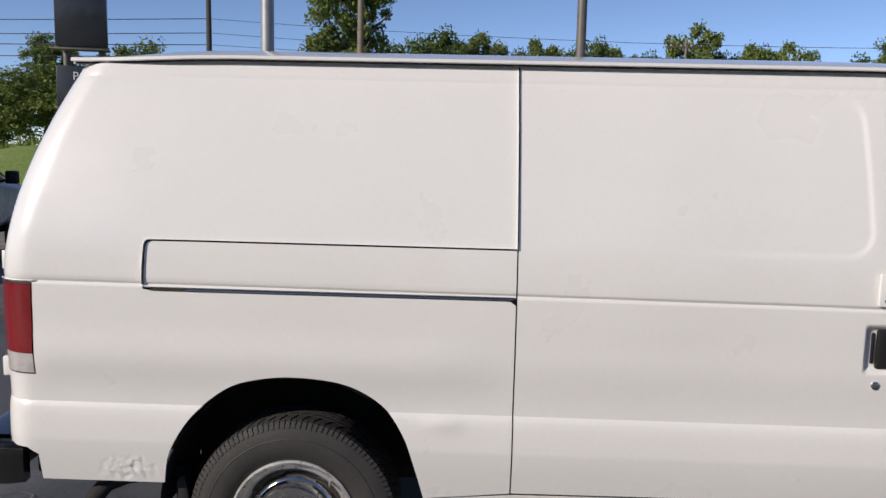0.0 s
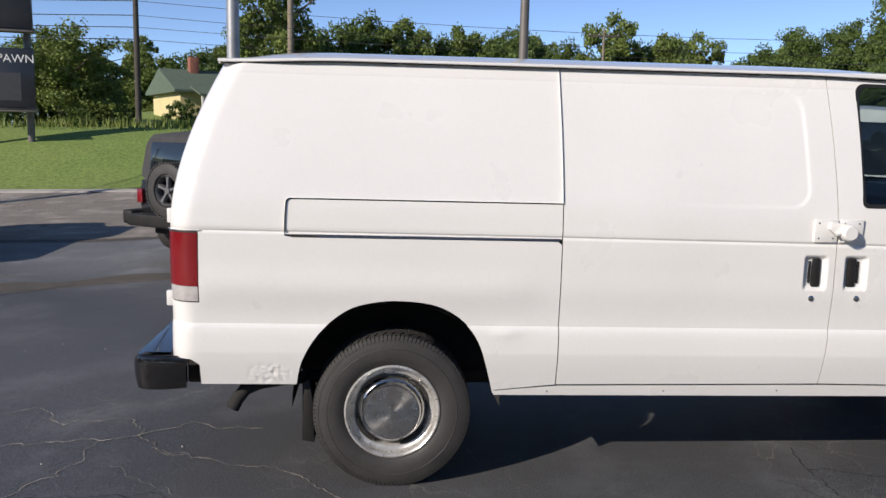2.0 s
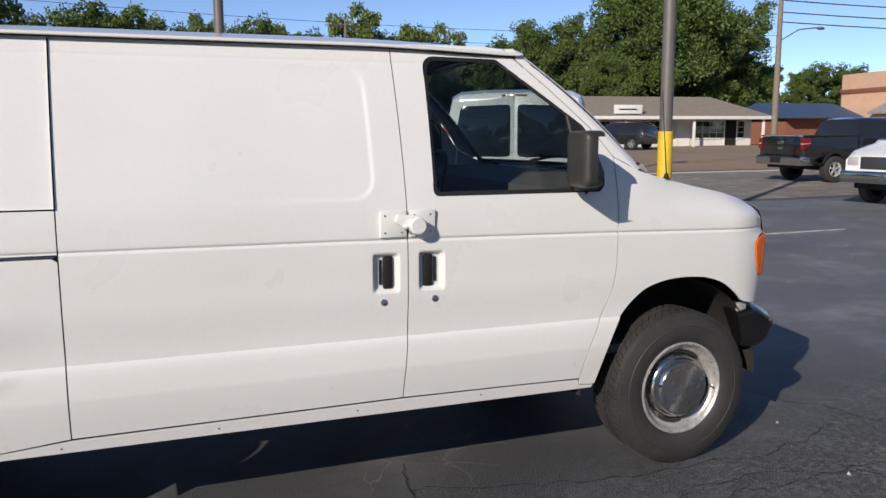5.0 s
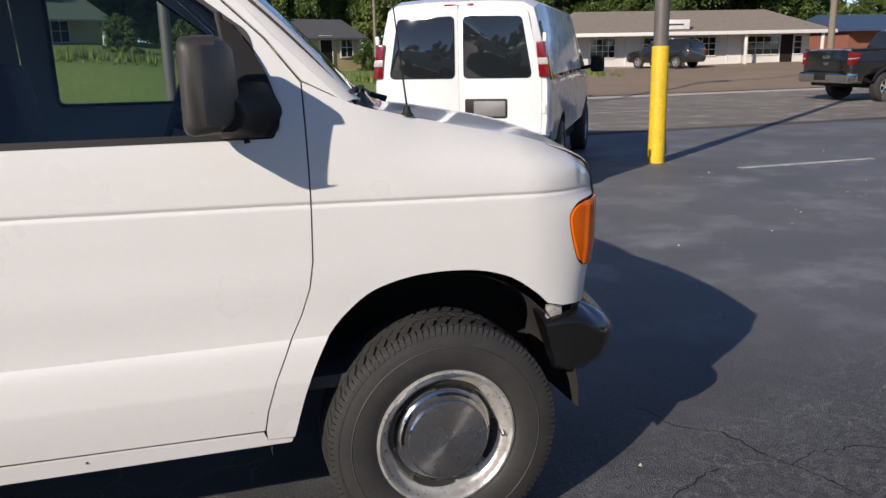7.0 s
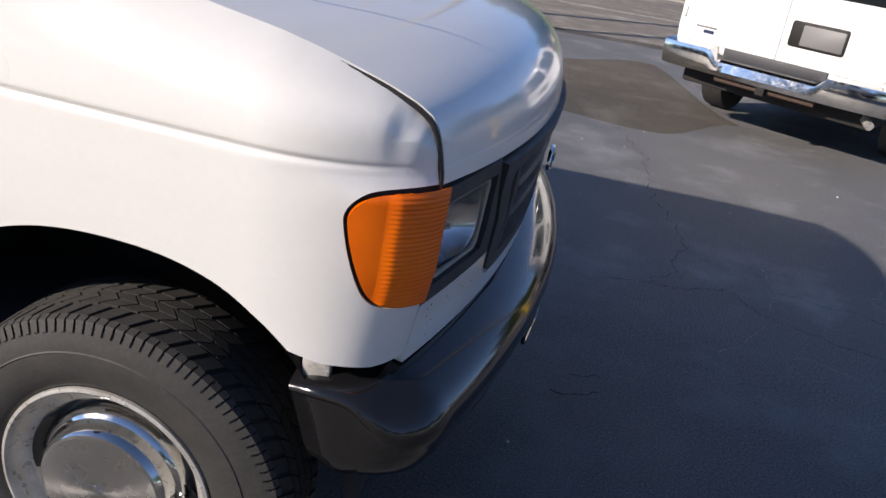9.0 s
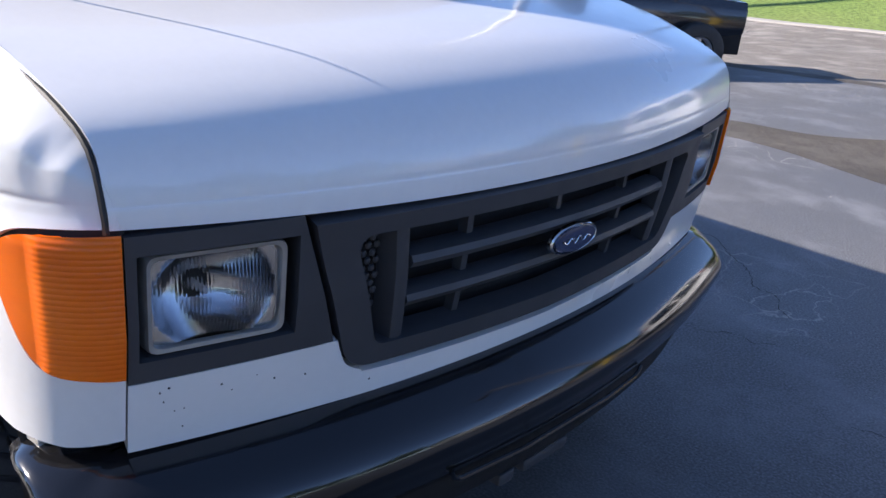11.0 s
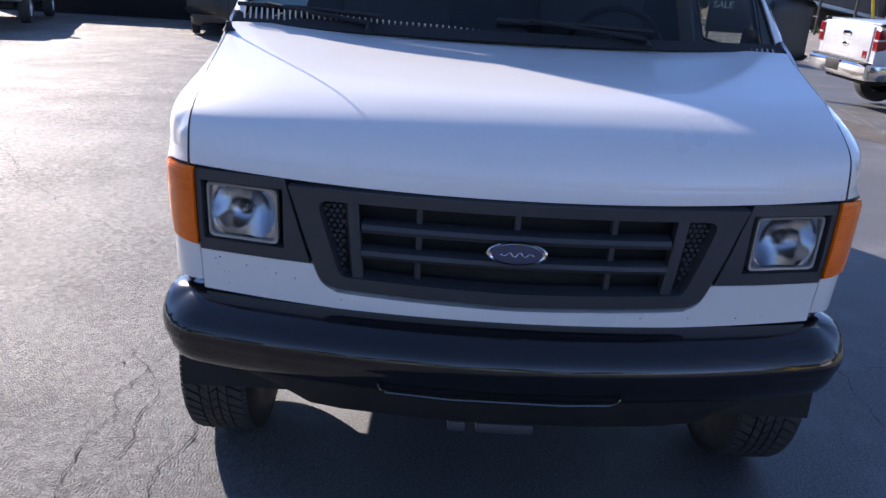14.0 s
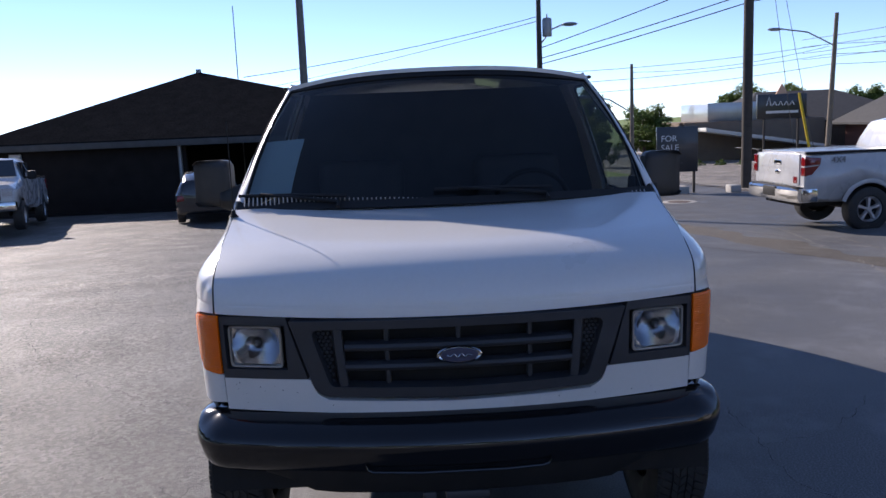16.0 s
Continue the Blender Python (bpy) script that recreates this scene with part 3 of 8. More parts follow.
for pts, w, mt in (([(4.55, -0.30), (4.62, -0.42), (4.69, -0.55), (4.79, -0.78), (4.85, -0.94), (4.90, -1.12), (5.1, -1.5), (5.2, -2.1)], 0.008, DARK_CRACK_SHADOW), ([(4.85, -0.94), (5.2, -0.9), (5.6, -1.15), (6.2, -1.2)], 0.006, DARK_CRACK_SHADOW),
                   ([(4.44, 4.82), (4.67, 3.96), (4.71, 3.0), (4.81, 2.61), (4.88, 2.18), (4.7, 1.58)], 0.005, DARK_CRACK_SHADOW), ([(4.4, 1.5), (4.62, 1.56), (4.78, 1.58), (5.04, 1.69), (5.17, 1.51), (5.29, 1.42), (5.7, 1.3)], 0.0045, DARK_CRACK_SHADOW), ([(4.30, 0.40), (4.50, 0.44)], 0.010, DARK_CRACK_SHADOW), ([(4.33, 0.55), (4.47, 0.57)], 0.006, DARK_CRACK_SHADOW),
                   ([(-2.6, -0.10), (-2.05, -0.18), (-1.57, -0.22), (-1.09, -0.09), (-0.7, -0.18)], 0.010, GRIT), ([(-3.0, 0.35), (-2.5, 0.25), (-2.14, 0.44)], 0.007, GRIT), ([(-1.9, -1.0), (-1.6, -0.7), (-1.57, -0.22)], 0.007, GRIT), ([(-1.25, -0.42), (-0.9, -0.62), (-0.5, -0.75), (-0.2, -1.1)], 0.007, GRIT), ([(-2.6, -0.75), (-2.1, -0.82), (-1.75, -0.9), (-1.2, -0.95), (-0.6, -1.2)], 0.006, DARK_CRACK_SHADOW), ([(-2.14, 0.44), (-1.88, 0.09), (-1.61, 0.14), (-1.36, -0.09), (-1.25, -0.42), (-1.07, -0.57)], 0.008, GRIT),
                   ([(2.18, -0.51), (2.11, -0.80), (2.12, -1.1), (2.3, -1.6)], 0.006, DARK_CRACK_SHADOW), ([(2.11, -0.80), (2.75, -1.0), (3.45, -1.06), (3.99, -1.09), (4.6, -0.9)], 0.006, DARK_CRACK_SHADOW),
                   ([(-11.4, 5.62), (-8.61, 5.96), (-6.87, 6.27), (-4.7, 6.85)], 0.028, GRIT), ([(-8.3, 5.75), (-6.3, 6.10), (-3.9, 6.25)], 0.022, GRIT),
                   ([(1.9, -0.95), (2.1, -1.25), (2.15, -1.6), (2.4, -2.1)], 0.006, DARK_CRACK_SHADOW), ([(2.2, -1.3), (2.8, -1.25), (3.4, -1.4), (4.3, -1.35)], 0.005, DARK_CRACK_SHADOW),
                   ([(-1.15, -4.05), (-0.21, -3.71), (0.53, -3.16), (1.12, -2.65), (1.49, -2.17), (1.8, -1.68)], 0.006, DARK_CRACK_SHADOW), ([(-1.15, -4.05), (-1.8, -3.6), (-2.6, -3.7), (-3.3, -4.4)], 0.005, DARK_CRACK_SHADOW),
                   ([(3.0, -1.5), (3.22, -1.31), (3.41, -1.26), (3.67, -1.24), (3.84, -1.28), (4.2, -1.42), (4.5, -1.8)], 0.0045, DARK_CRACK_SHADOW), ([(3.67, -1.24), (3.67, -1.03)], 0.003, DARK_CRACK_SHADOW), ([(3.75, -1.6), (3.67, -1.24)], 0.003, DARK_CRACK_SHADOW),
                   ([(0.53, -3.16), (0.2, -2.9), (-0.4, -2.85), (-1.1, -3.0)], 0.004, DARK_CRACK_SHADOW), ([(1.12, -2.65), (1.9, -2.9), (2.7, -2.7), (3.3, -2.9)], 0.004, DARK_CRACK_SHADOW),
                   ([(2.27, 1.67), (2.86, 1.62), (3.33, 1.61), (4.0, 1.9)], 0.004, DARK_CRACK_SHADOW), ([(2.86, 1.62), (2.7, 2.1), (2.2, 2.6)], 0.003, DARK_CRACK_SHADOW), ([(4.42, 5.01), (4.56, 4.32), (4.67, 3.95)], 0.005, GRIT),
                   ([(4.9, 0.9), (5.15, 1.3), (5.3, 1.8), (5.2, 2.6), (5.05, 3.3)], 0.004, GRIT), ([(5.3, 1.8), (5.9, 1.7), (6.4, 1.9)], 0.004, DARK_CRACK_SHADOW), ([(-3.4, 4.95), (-2.0, 5.06), (0.5, 5.3), (2.0, 5.2)], 0.010, GRIT),
                   # first strip is no crack: an overhead cable's cast shadow painted as a dark line
                   ([(-7.3, 3.75), (-6.0, 4.22), (-4.65, 4.75), (-3.75, 5.4), (-2.9, 5.85), (-1.5, 6.6)], 0.030, DARK_CRACK_SHADOW), ([(-14.1, 6.5), (-11.0, 6.65), (-8.4, 6.74), (-5.0, 6.0), (-2.6, 5.3), (-0.75, 4.55)], 0.024, GRIT), ([(-8.0, 6.7), (-6.2, 6.9), (-4.0, 6.75)], 0.020, GRIT),
                   ([(3.9, 2.2), (3.2, 2.9), (2.2, 3.1), (1.0, 3.6)], 0.005, DARK_CRACK_SHADOW), ([(-1.6, -1.5), (-0.9, -1.35), (-0.2, -1.5), (0.5, -1.4)], 0.004, GRIT),
                   ([(-2.4, -0.9), (-1.8, -1.1), (-1.5, -1.7), (-1.1, -2.2)], 0.004, GRIT), ([(-1.4, -0.6), (-1.0, -1.0), (-0.7, -1.1)], 0.004, GRIT)):
    tagged(link("crack", crack(pts, w), mt), "thin grit-filled crack or painted cable shadow on the asphalt", "crack", group="cracks in the asphalt", kind="structure")
rnd = random.Random(4)
STONE = material("pale_pebble", (0.4, 0.38, 0.34), 0.9)
bm = bmesh.new()
for k in range(260):
    x, y = rnd.uniform(-5, 12), rnd.uniform(-4.5, 8)
    if -0.9 < x < 4.1 and -0.9 < y < 0.9:
        continue
    s = rnd.uniform(0.003, 0.010) if k % 5 else rnd.uniform(0.008, 0.014)
    bm = ball((x, y, s * 0.5), (s, s * rnd.uniform(0.6, 1), s * 0.6), 5, bm=bm) if k < 1 else bm
    if k:
        vs = [bm.verts.new((x + s * a, y + s * b, s * c)) for a, b, c in ((1, 0, 0), (0, 1, 0.1), (-1, 0.2, 0), (0.1, -1, 0), (0, 0, 1.2))]
        for i in range(4):
            bm.faces.new((vs[i], vs[(i + 1) % 4], vs[4]))
tagged(link("pebbles", bm, STONE), "scattered pale pebbles on the asphalt", "pebbles", kind="stuff")


# ---- the white cargo van: nose to +x, its passenger side at y = -1 ----
WIDTHS = [(0.40, 0.93), (0.46, 0.945), (0.52, 0.957), (0.62, 0.974), (0.74, 0.984), (0.85, 0.987), (0.98, 0.996), (1.12, 1.001), (1.22, 0.999),
          (1.30, 0.994), (1.38, 0.982), (1.50, 0.952), (1.65, 0.903), (1.78, 0.853), (1.90, 0.803), (1.965, 0.778), (2.10, 0.73)]
_z = np.arange(0.3, 2.2, 0.004)
_w = np.interp(_z, *zip(*WIDTHS))
_k = np.exp(-np.linspace(-2.5, 2.5, 31) ** 2 / 2)
_w = np.convolve(np.pad(_w, 15, mode="edge"), _k / _k.sum(), mode="valid")
FENDER_TOP = [(3.05, 1.505), (3.20, 1.436), (3.36, 1.394), (3.56, 1.350), (3.72, 1.318), (3.81, 1.292), (3.90, 1.262), (3.95, 1.240), (3.99, 1.214), (4.02, 1.190), (4.04, 1.160), (4.05, 1.12)]
NOSE = [(0.60, 4.085), (0.77, 4.10), (0.95, 4.128), (1.10, 4.134), (1.14, 4.128), (1.3, 4.12)]
BOW, U_BEND, U_FRONT, Y_FRONT = 0.12, 3.72, 4.05, 0.86
RUST_AT = (-0.56, 0.565)


def rake(x):
    """How far the body's level lines sink towards the nose."""
    return -0.008 * (x + 0.9)


def nominal(points):
    return [(x, z - rake(x)) for x, z in points]


def nose_x(y, z):
    return lerp_table(NOSE, z) - BOW * (y / 0.87) ** 2


def shoulder(x):
    """Half the hood's width at x, where the wings' tops meet it."""
    return lerp_table([(3.05, 0.955), (3.20, 0.947), (3.40, 0.925), (3.60, 0.908), (3.80, 0.890), (3.95, 0.876), (4.05, 0.868)], x)


def belt(u):
    """The belt groove's height before the body's rake; it sinks towards the nose."""
    return lerp_table([(-0.9, 1.216), (0.78, 1.212), (1.7, 1.2085), (2.3, 1.2035), (3.0, 1.195), (3.4, 1.187), (3.85, 1.179), (4.2, 1.174)], u)


def half_width(u, zn):
    w = float(np.interp(zn, _z, _w))
    if zn < 0.800:                                                      # lower body stands proud below a crisp crease
        d = 0.800 - zn
        w += 0.011 * (1 - math.exp(-d / 0.016)) + 0.011 * min(d / 0.13, 1.0) - 0.05 * max(0.0, d - 0.13)
    w += (0.004 + 0.008 * smooth(0.74, 0.45, u)) * math.exp(-((zn - 0.965) / 0.085) ** 2) * (1 - smooth(3.0, 3.4, u)) * smooth(-1.0, -0.8, u)
    w -= 0.006 * math.exp(-((zn - belt(u)) / 0.006) ** 2)             # belt groove
    w -= 0.002 * math.exp(-((zn - 1.905) / 0.006) ** 2)                # crease below the gutter
    w -= 0.020 * smooth(2.2, 2.7, u) * smooth(1.6, 1.95, zn) * (1 - smooth(2.9, 3.1, u))
    b = smooth(3.05, 3.45, u)
    if b > 0 and zn > 1.08:
        top = lerp_table(FENDER_TOP, u) - rake(u)
        low = min(1.19, top - 0.085)
        t = max(0.0, (zn - low) / (top - low))
        full = min(w, 1.0) if zn < 1.25 else min(1.0, max(w, 0.99))
        rim = shoulder(u) + 0.004
        if u > U_BEND:                                                  # keeps the gap to the hood even round the corner
            q = min((u - U_BEND) / (U_FRONT - U_BEND), 0.97)
            k3 = q ** 3
            rim = min(0.985, (rim + 0.036 * q * q * (1 - q) - Y_FRONT * k3) / (1 - k3))
        w = w * (1 - b) + b * (full - (full - rim) * min(t, 1.1) ** 2.9)
    return w


def recess(u, zn):
    """The pressed-in panel of the sliding door and the quarter, and the dented patch at its foot."""
    d = 0.0
    for x0, x1, z0, z1 in ((0.86, 1.925, 1.372, 1.885),):
        dx, dz_ = max(x0 + 0.09 - u, u - (x1 - 0.09)), max(z0 + 0.09 - zn, zn - (z1 - 0.09))
        e = math.hypot(max(dx, 0), max(dz_, 0)) + min(max(dx, dz_), 0) - 0.09
        d += 0.0045 * smooth(0.008, -0.014, e) * smooth(1.2, 1.7, u)
    r = math.hypot((u - RUST_AT[0]) / 0.10, (zn - RUST_AT[1]) / 0.055)
    if r < 1.3:
        k = smooth(1.25, 0.5, r)
        d += k * (0.006 * noise.noise((u * 55, zn * 55, 3)) + 0.003 * noise.noise((u * 120, zn * 120, 7)))
    r2 = math.hypot((u - 0.52) / 0.10, (zn - 0.77) / 0.045)
    if r2 < 1:
        d -= 0.006 * smooth(1, 0, r2)
    for xh, zh in ((1.962, 1.071), (2.160, 1.0725)):                    # dished door pulls
        if abs(u - xh) < 0.07 and abs(zn - zh) < 0.1:
            d += 0.024 * smooth(0.060, 0.038, abs(u - xh)) * smooth(0.086, 0.060, abs(zn - zh))
    r3 = math.hypot((u - 3.950) / 0.034, (zn - 1.228) / 0.056)           # dimple above the corner lamp
    if r3 < 1.4:
        d += 0.017 * smooth(1.15, 0.0, r3)
    return d


def body(u, zn, proud=0.0):
    """The body's right side as a sheet: u runs along the side, round the corner and across the nose."""
    w = half_width(u, zn) - recess(u, zn) + proud
    if u <= -0.88:
        a = (-0.88 - u) / 0.12
        if a < math.pi / 2:
            x, y = -0.88 - (0.12 + proud) * math.sin(a), w - 0.12 + 0.12 * math.cos(a)
        else:
            x, y = -1.0 - proud, 0.003 + (w - 0.123) * (1 - (a - math.pi / 2) * 0.12 / 0.8615)
    elif u <= U_BEND:
        x, y = u, w
    elif u <= U_FRONT:
        t = (u - U_BEND) / (U_FRONT - U_BEND)
        xe = nose_x(Y_FRONT, zn + rake(u))
        c = ((U_BEND, w), (U_BEND + 0.11, w), (xe - 0.030 - 0.026 * smooth(1.12, 1.17, zn) + proud, min(0.965, w - 0.012) - 0.028 * smooth(1.12, 1.17, zn) + proud), (xe + proud, Y_FRONT))
        k = ((1 - t) ** 3, 3 * t * (1 - t) ** 2, 3 * t * t * (1 - t), t ** 3)
        x, y = sum(a * p[0] for a, p in zip(k, c)), sum(a * p[1] for a, p in zip(k, c))
    else:
        y = Y_FRONT - (u - U_FRONT)
        x = nose_x(y, zn + rake(4.0)) + proud
    z = zn + rake(min(max(x, -1.0), 4.1)) * (1 - smooth(1.45, 1.9, zn))
    if u < 0.2:                                                         # the tail leans forward towards the roof
        lean = 0.215 * max(0.0, (zn - 1.22) / 0.745) ** 1.75
        x += lean * smooth(0.1, -0.95, u)
    return Vector((x, -y, z))


def arc(points, n=6):
    """A soft line through the points."""
    p = [Vector(q) for q in points]
    out = []
    for i in range(len(p) - 1):
        a, b, c, d = p[max(i - 1, 0)], p[i], p[i + 1], p[min(i + 2, len(p) - 1)]
        for k in range(n):
            t = k / n
            out.append(tuple(0.5 * ((2 * b) + (c - a) * t + (2 * a - 5 * b + 4 * c - d) * t * t + (3 * b - a - 3 * c + d) * t ** 3)))
    return out + [tuple(p[-1])]


FEATURE_Z = [0.750, 0.770, 0.782, 0.790, 0.795, 0.798, 0.7995, 0.8005, 0.804, 0.655, 0.665, 0.675, 0.685, *np.arange(1.170, 1.2245, 0.003), 1.897, 1.902, 1.905, 1.908, 1.913]


def shell(name, polys, mat, parent, label="", proud=0.0, step=0.02, depth=0.010, lu=(), lv=(), out=(0.2, -1, 0.1)):
    return part(name, skin([nominal(p) for p in polys], lambda u, v: body(u, v, proud), step, lu, [*FEATURE_Z, *lv], depth, out=out), mat, parent, label)


def facing(ob, way):
    """Turns a sheet's faces so that they look the given way."""
    me = ob.data
    if sum(p.normal.dot(Vector(way)) * p.area for p in me.polygons) < 0:
        me.flip_normals()
    return ob


van = thing("cargo_van", "white full-size cargo van with black bumpers parked on asphalt", "van")
REAR_ARCH = arc([(0.457, 0.482), (0.43, 0.586), (0.387, 0.713), (0.312, 0.814), (0.19, 0.883), (0.03, 0.905), (-0.10, 0.895), (-0.215, 0.857), (-0.334, 0.756), (-0.41, 0.63), (-0.437, 0.512)])
FRONT_ARCH = arc([(3.80, 0.787), (3.745, 0.838), (3.66, 0.893), (3.54, 0.925), (3.38, 0.928), (3.25, 0.900), (3.17, 0.850), (3.091, 0.761), (3.025, 0.620), (2.98, 0.452)])
DOOR_FRONT = [(2.893, 0.490), (2.905, 0.56), (2.932, 0.65), (2.977, 0.755), (3.018, 0.84), (3.045, 0.92), (3.058, 1.0), (3.0625, 1.16), (3.0625, 1.495)]
G = 0.0045
quarter = shell("quarter_panel", [
    [(-1.12, 1.209 + rake(-1.12)), (-0.4865, 1.209 + rake(-0.4865)), *rounded([(-0.4865, 1.25), (-0.4865, 1.36), (-0.35, 1.36)], [0, 0.02, 0], 4), (0.7545, 1.354), (0.7545, 1.962), (-1.12, 1.962)],
    [(-1.12, 0.893), (-0.857, 0.893), (-0.857, 1.209 + rake(-0.857)), (-0.4865, 1.209 + rake(-0.4865)), (-0.4865, 1.1955), (-0.45, 1.188), (0.735, 1.181), (0.7545, 1.168), (0.7545, 0.507), (0.46, 0.479), *REAR_ARCH,
     (-0.86, 0.515), (-0.862, 0.61), (-0.90, 0.636), (-1.12, 0.64)],
    [(-1.12, 1.209 + rake(-1.12)), (-0.857, 1.209 + rake(-0.857)), (-0.857, 1.2095), (-1.12, 1.2095)]][:2], WHITE, van, "white steel quarter panel with a wheel arch and a rust-blistered lower edge",
    lu=np.arange(-0.68, -0.43, 0.008), lv=np.arange(0.5, 0.63, 0.008))
cover = shell("track_cover", [[(-0.4825, 1.2035), *rounded([(-0.4825, 1.25), (-0.4825, 1.355), (-0.35, 1.355)], [0, 0.02, 0], 4), (0.7545, 1.349), (0.7545, 1.195)]], WHITE, van)
slide = shell("sliding_door", [[(0.7595, 0.508), (0.7595, 1.962), (2.0535, 1.962), (2.0535, 0.80), (2.049, 0.74), (2.037, 0.60), (2.033, 0.508)]], WHITE, van, "white steel sliding door with a pressed-in upper panel",
              lu=[*np.arange(1.80, 1.89, 0.007), *np.arange(1.893, 2.032, 0.0055)], lv=[*np.arange(1.36, 1.48, 0.007), *np.arange(0.975, 1.165, 0.0065)])
HOLE = rounded([(2.178, 1.356), (2.196, 1.912), (2.548, 1.905), (2.935, 1.622), (2.985, 1.352)], [0.03, 0.06, 0.05, 0.06, 0.02], 6)
left_cut, right_cut = [p for p in HOLE if p[0] <= 2.5], [p for p in HOLE if p[0] > 2.5]
WIN_TOP, WIN_LOW = (2.5, 1.9062), (2.5, 1.3545)
door_r = [(2.59, 1.953), (2.975, 1.603), (3.0625, 1.495), *DOOR_FRONT[::-1][1:]]
front_door = shell("front_door", [
    [(2.5, 1.962), (2.0585, 1.962), (2.0585, 0.80), (2.054, 0.74), (2.042, 0.60), (2.038, 0.508), (2.5, 0.499), WIN_LOW, *left_cut, WIN_TOP],
    [(2.5, 1.962), WIN_TOP, *right_cut, WIN_LOW, (2.5, 0.499), *reversed(door_r)]], WHITE, van, "white steel front door with a framed window", lu=np.arange(2.092, 2.228, 0.0055), lv=np.arange(0.975, 1.165, 0.0065))
AMBER_EDGE = arc([(4.05, 1.112), (3.93, 1.106), (3.885, 1.093), (3.864, 1.065), (3.866, 1.03), (3.878, 0.98), (3.895, 0.935), (3.918, 0.903), (3.955, 0.887), (4.05, 0.877)], 4)
fender_shape = [(x + G, z) for x, z in DOOR_FRONT] + [p for p in arc(FENDER_TOP, 3) if p[0] > 3.07 and p[1] > 1.118] + AMBER_EDGE + [(4.05, 0.768), (3.96, 0.762), (3.86, 0.770)] + FRONT_ARCH + [(2.94, 0.454), (2.90, 0.458)]
fender = shell("front_fender", [fender_shape], WHITE, van, "white steel front wing with a round wheel arch", lu=tuple(np.arange(3.90, 4.0, 0.008)), lv=tuple(np.arange(1.165, 1.30, 0.009)))
pillar = shell("windscreen_pillar", [[(3.0675, 1.50), (2.98, 1.608), (2.60, 1.955), (2.645, 1.957), (2.825, 1.79), (3.01, 1.602), (3.185, 1.440), (3.14, 1.465)]], WHITE, van)
sill = shell("sill", [[(0.46, 0.472), (0.7545, 0.495), (2.04, 0.495), (2.5, 0.488), (2.89, 0.478), (2.90, 0.452), (2.975, 0.445), (2.97, 0.432), (0.47, 0.452)]], WHITE, van, "white sill with a scuffed pinch weld", proud=-0.004)
rear_door = shell("rear_door", [[(-1.125, 0.64), (-1.125, 1.93), (-1.93, 1.93), (-1.93, 0.64)]], WHITE, van, step=0.06, out=(-1, 0, 0))
lamp_shape = [(4.047, 1.106), *[(x + 0.006, 0.995 + (z - 0.995) * 0.955) for x, z in AMBER_EDGE[1:-1]], (4.047, 0.883)]
lamp = part("corner_lamp", skin([nominal(lamp_shape)], lambda u, v: body(u, v, 0.004 + (0.0011 * abs(math.sin(v * math.pi / 0.0085)) + 0.004) * smooth(3.925, 3.945, u)), 0.012, (3.925, 3.935, 3.945), np.arange(0.86, 1.18, 0.0017), 0.010, out=(0.5, -1, 0)), AMBER, van, "amber ribbed corner lamp lens")
lamp_seal = shell("lamp_seal", [[(4.06, 1.12), *[(x - 0.002, 0.995 + (z - 0.995) * 1.02) for x, z in AMBER_EDGE[1:-1]], (4.06, 0.87)]], SEAL, lamp, proud=-0.013)
tail_red = shell("tail_lamp", [[(-0.861, 0.968), (-0.861, 1.203), (-1.055, 1.203), (-1.055, 0.968)]], RED_LENS, van, "red tail lamp with a clear reversing lens", proud=0.003)
tail_clear = shell("reversing_lens", [[(-0.861, 0.899), (-0.861, 0.966), (-1.055, 0.966), (-1.055, 0.899)]], CLEAR_LENS, tail_red, "clear reversing lamp lens", proud=0.002)
tail_back = shell("lamp_housing", [[(-0.8545, 0.889), (-0.8545, 1.211), (-1.07, 1.211), (-1.07, 0.889)]], BLACK_PLASTIC, tail_red, proud=-0.001)
for ob in (quarter, cover, slide, front_door, fender, pillar, sill, lamp, lamp_seal, tail_red, tail_clear, tail_back):
    facing(ob, (0.2, -1, 0.1))
facing(rear_door, (-1, 0, 0))
# the driver's side
for ob in (quarter, front_door, fender, pillar, sill, lamp, lamp_seal, rear_door, tail_red, tail_clear):
    mirrored(ob)
side_left = shell("side_panel", [[(0.7595, 0.508), (0.7595, 1.962), (2.0535, 1.962), (2.0535, 0.508)], [(-0.48, 1.19), (-0.48, 1.355), (0.7545, 1.349), (0.7545, 1.19)]], WHITE, van, "white plain steel side panel", step=0.05)
facing(side_left, (0, -1, 0))
o = mirrored(side_left)
bpy.data.objects.remove(side_left)


# dark rubber behind the shut lines
for strip in ([(0.735, 0.52), (0.735, 1.95), (0.785, 1.95), (0.785, 0.52)], [(2.03, 0.52), (2.03, 1.95), (2.085, 1.95), (2.085, 0.52)],
              [(2.88, 0.50), (2.90, 0.60), (2.955, 0.755), (3.03, 0.95), (3.045, 1.2), (3.045, 1.48), (3.085, 1.48), (3.085, 1.2), (3.075, 0.95), (3.0, 0.755), (2.95, 0.60), (2.93, 0.50)],
              [(-0.50, 1.335), (-0.50, 1.375), (0.75, 1.37), (0.75, 1.33)], [(-0.50, 1.19), (-0.50, 1.37), (-0.465, 1.37), (-0.465, 1.19)]):
    facing(shell("door_seal", [strip], SEAL, van, proud=-0.016, step=0.04, depth=0.0), (0, -1, 0))


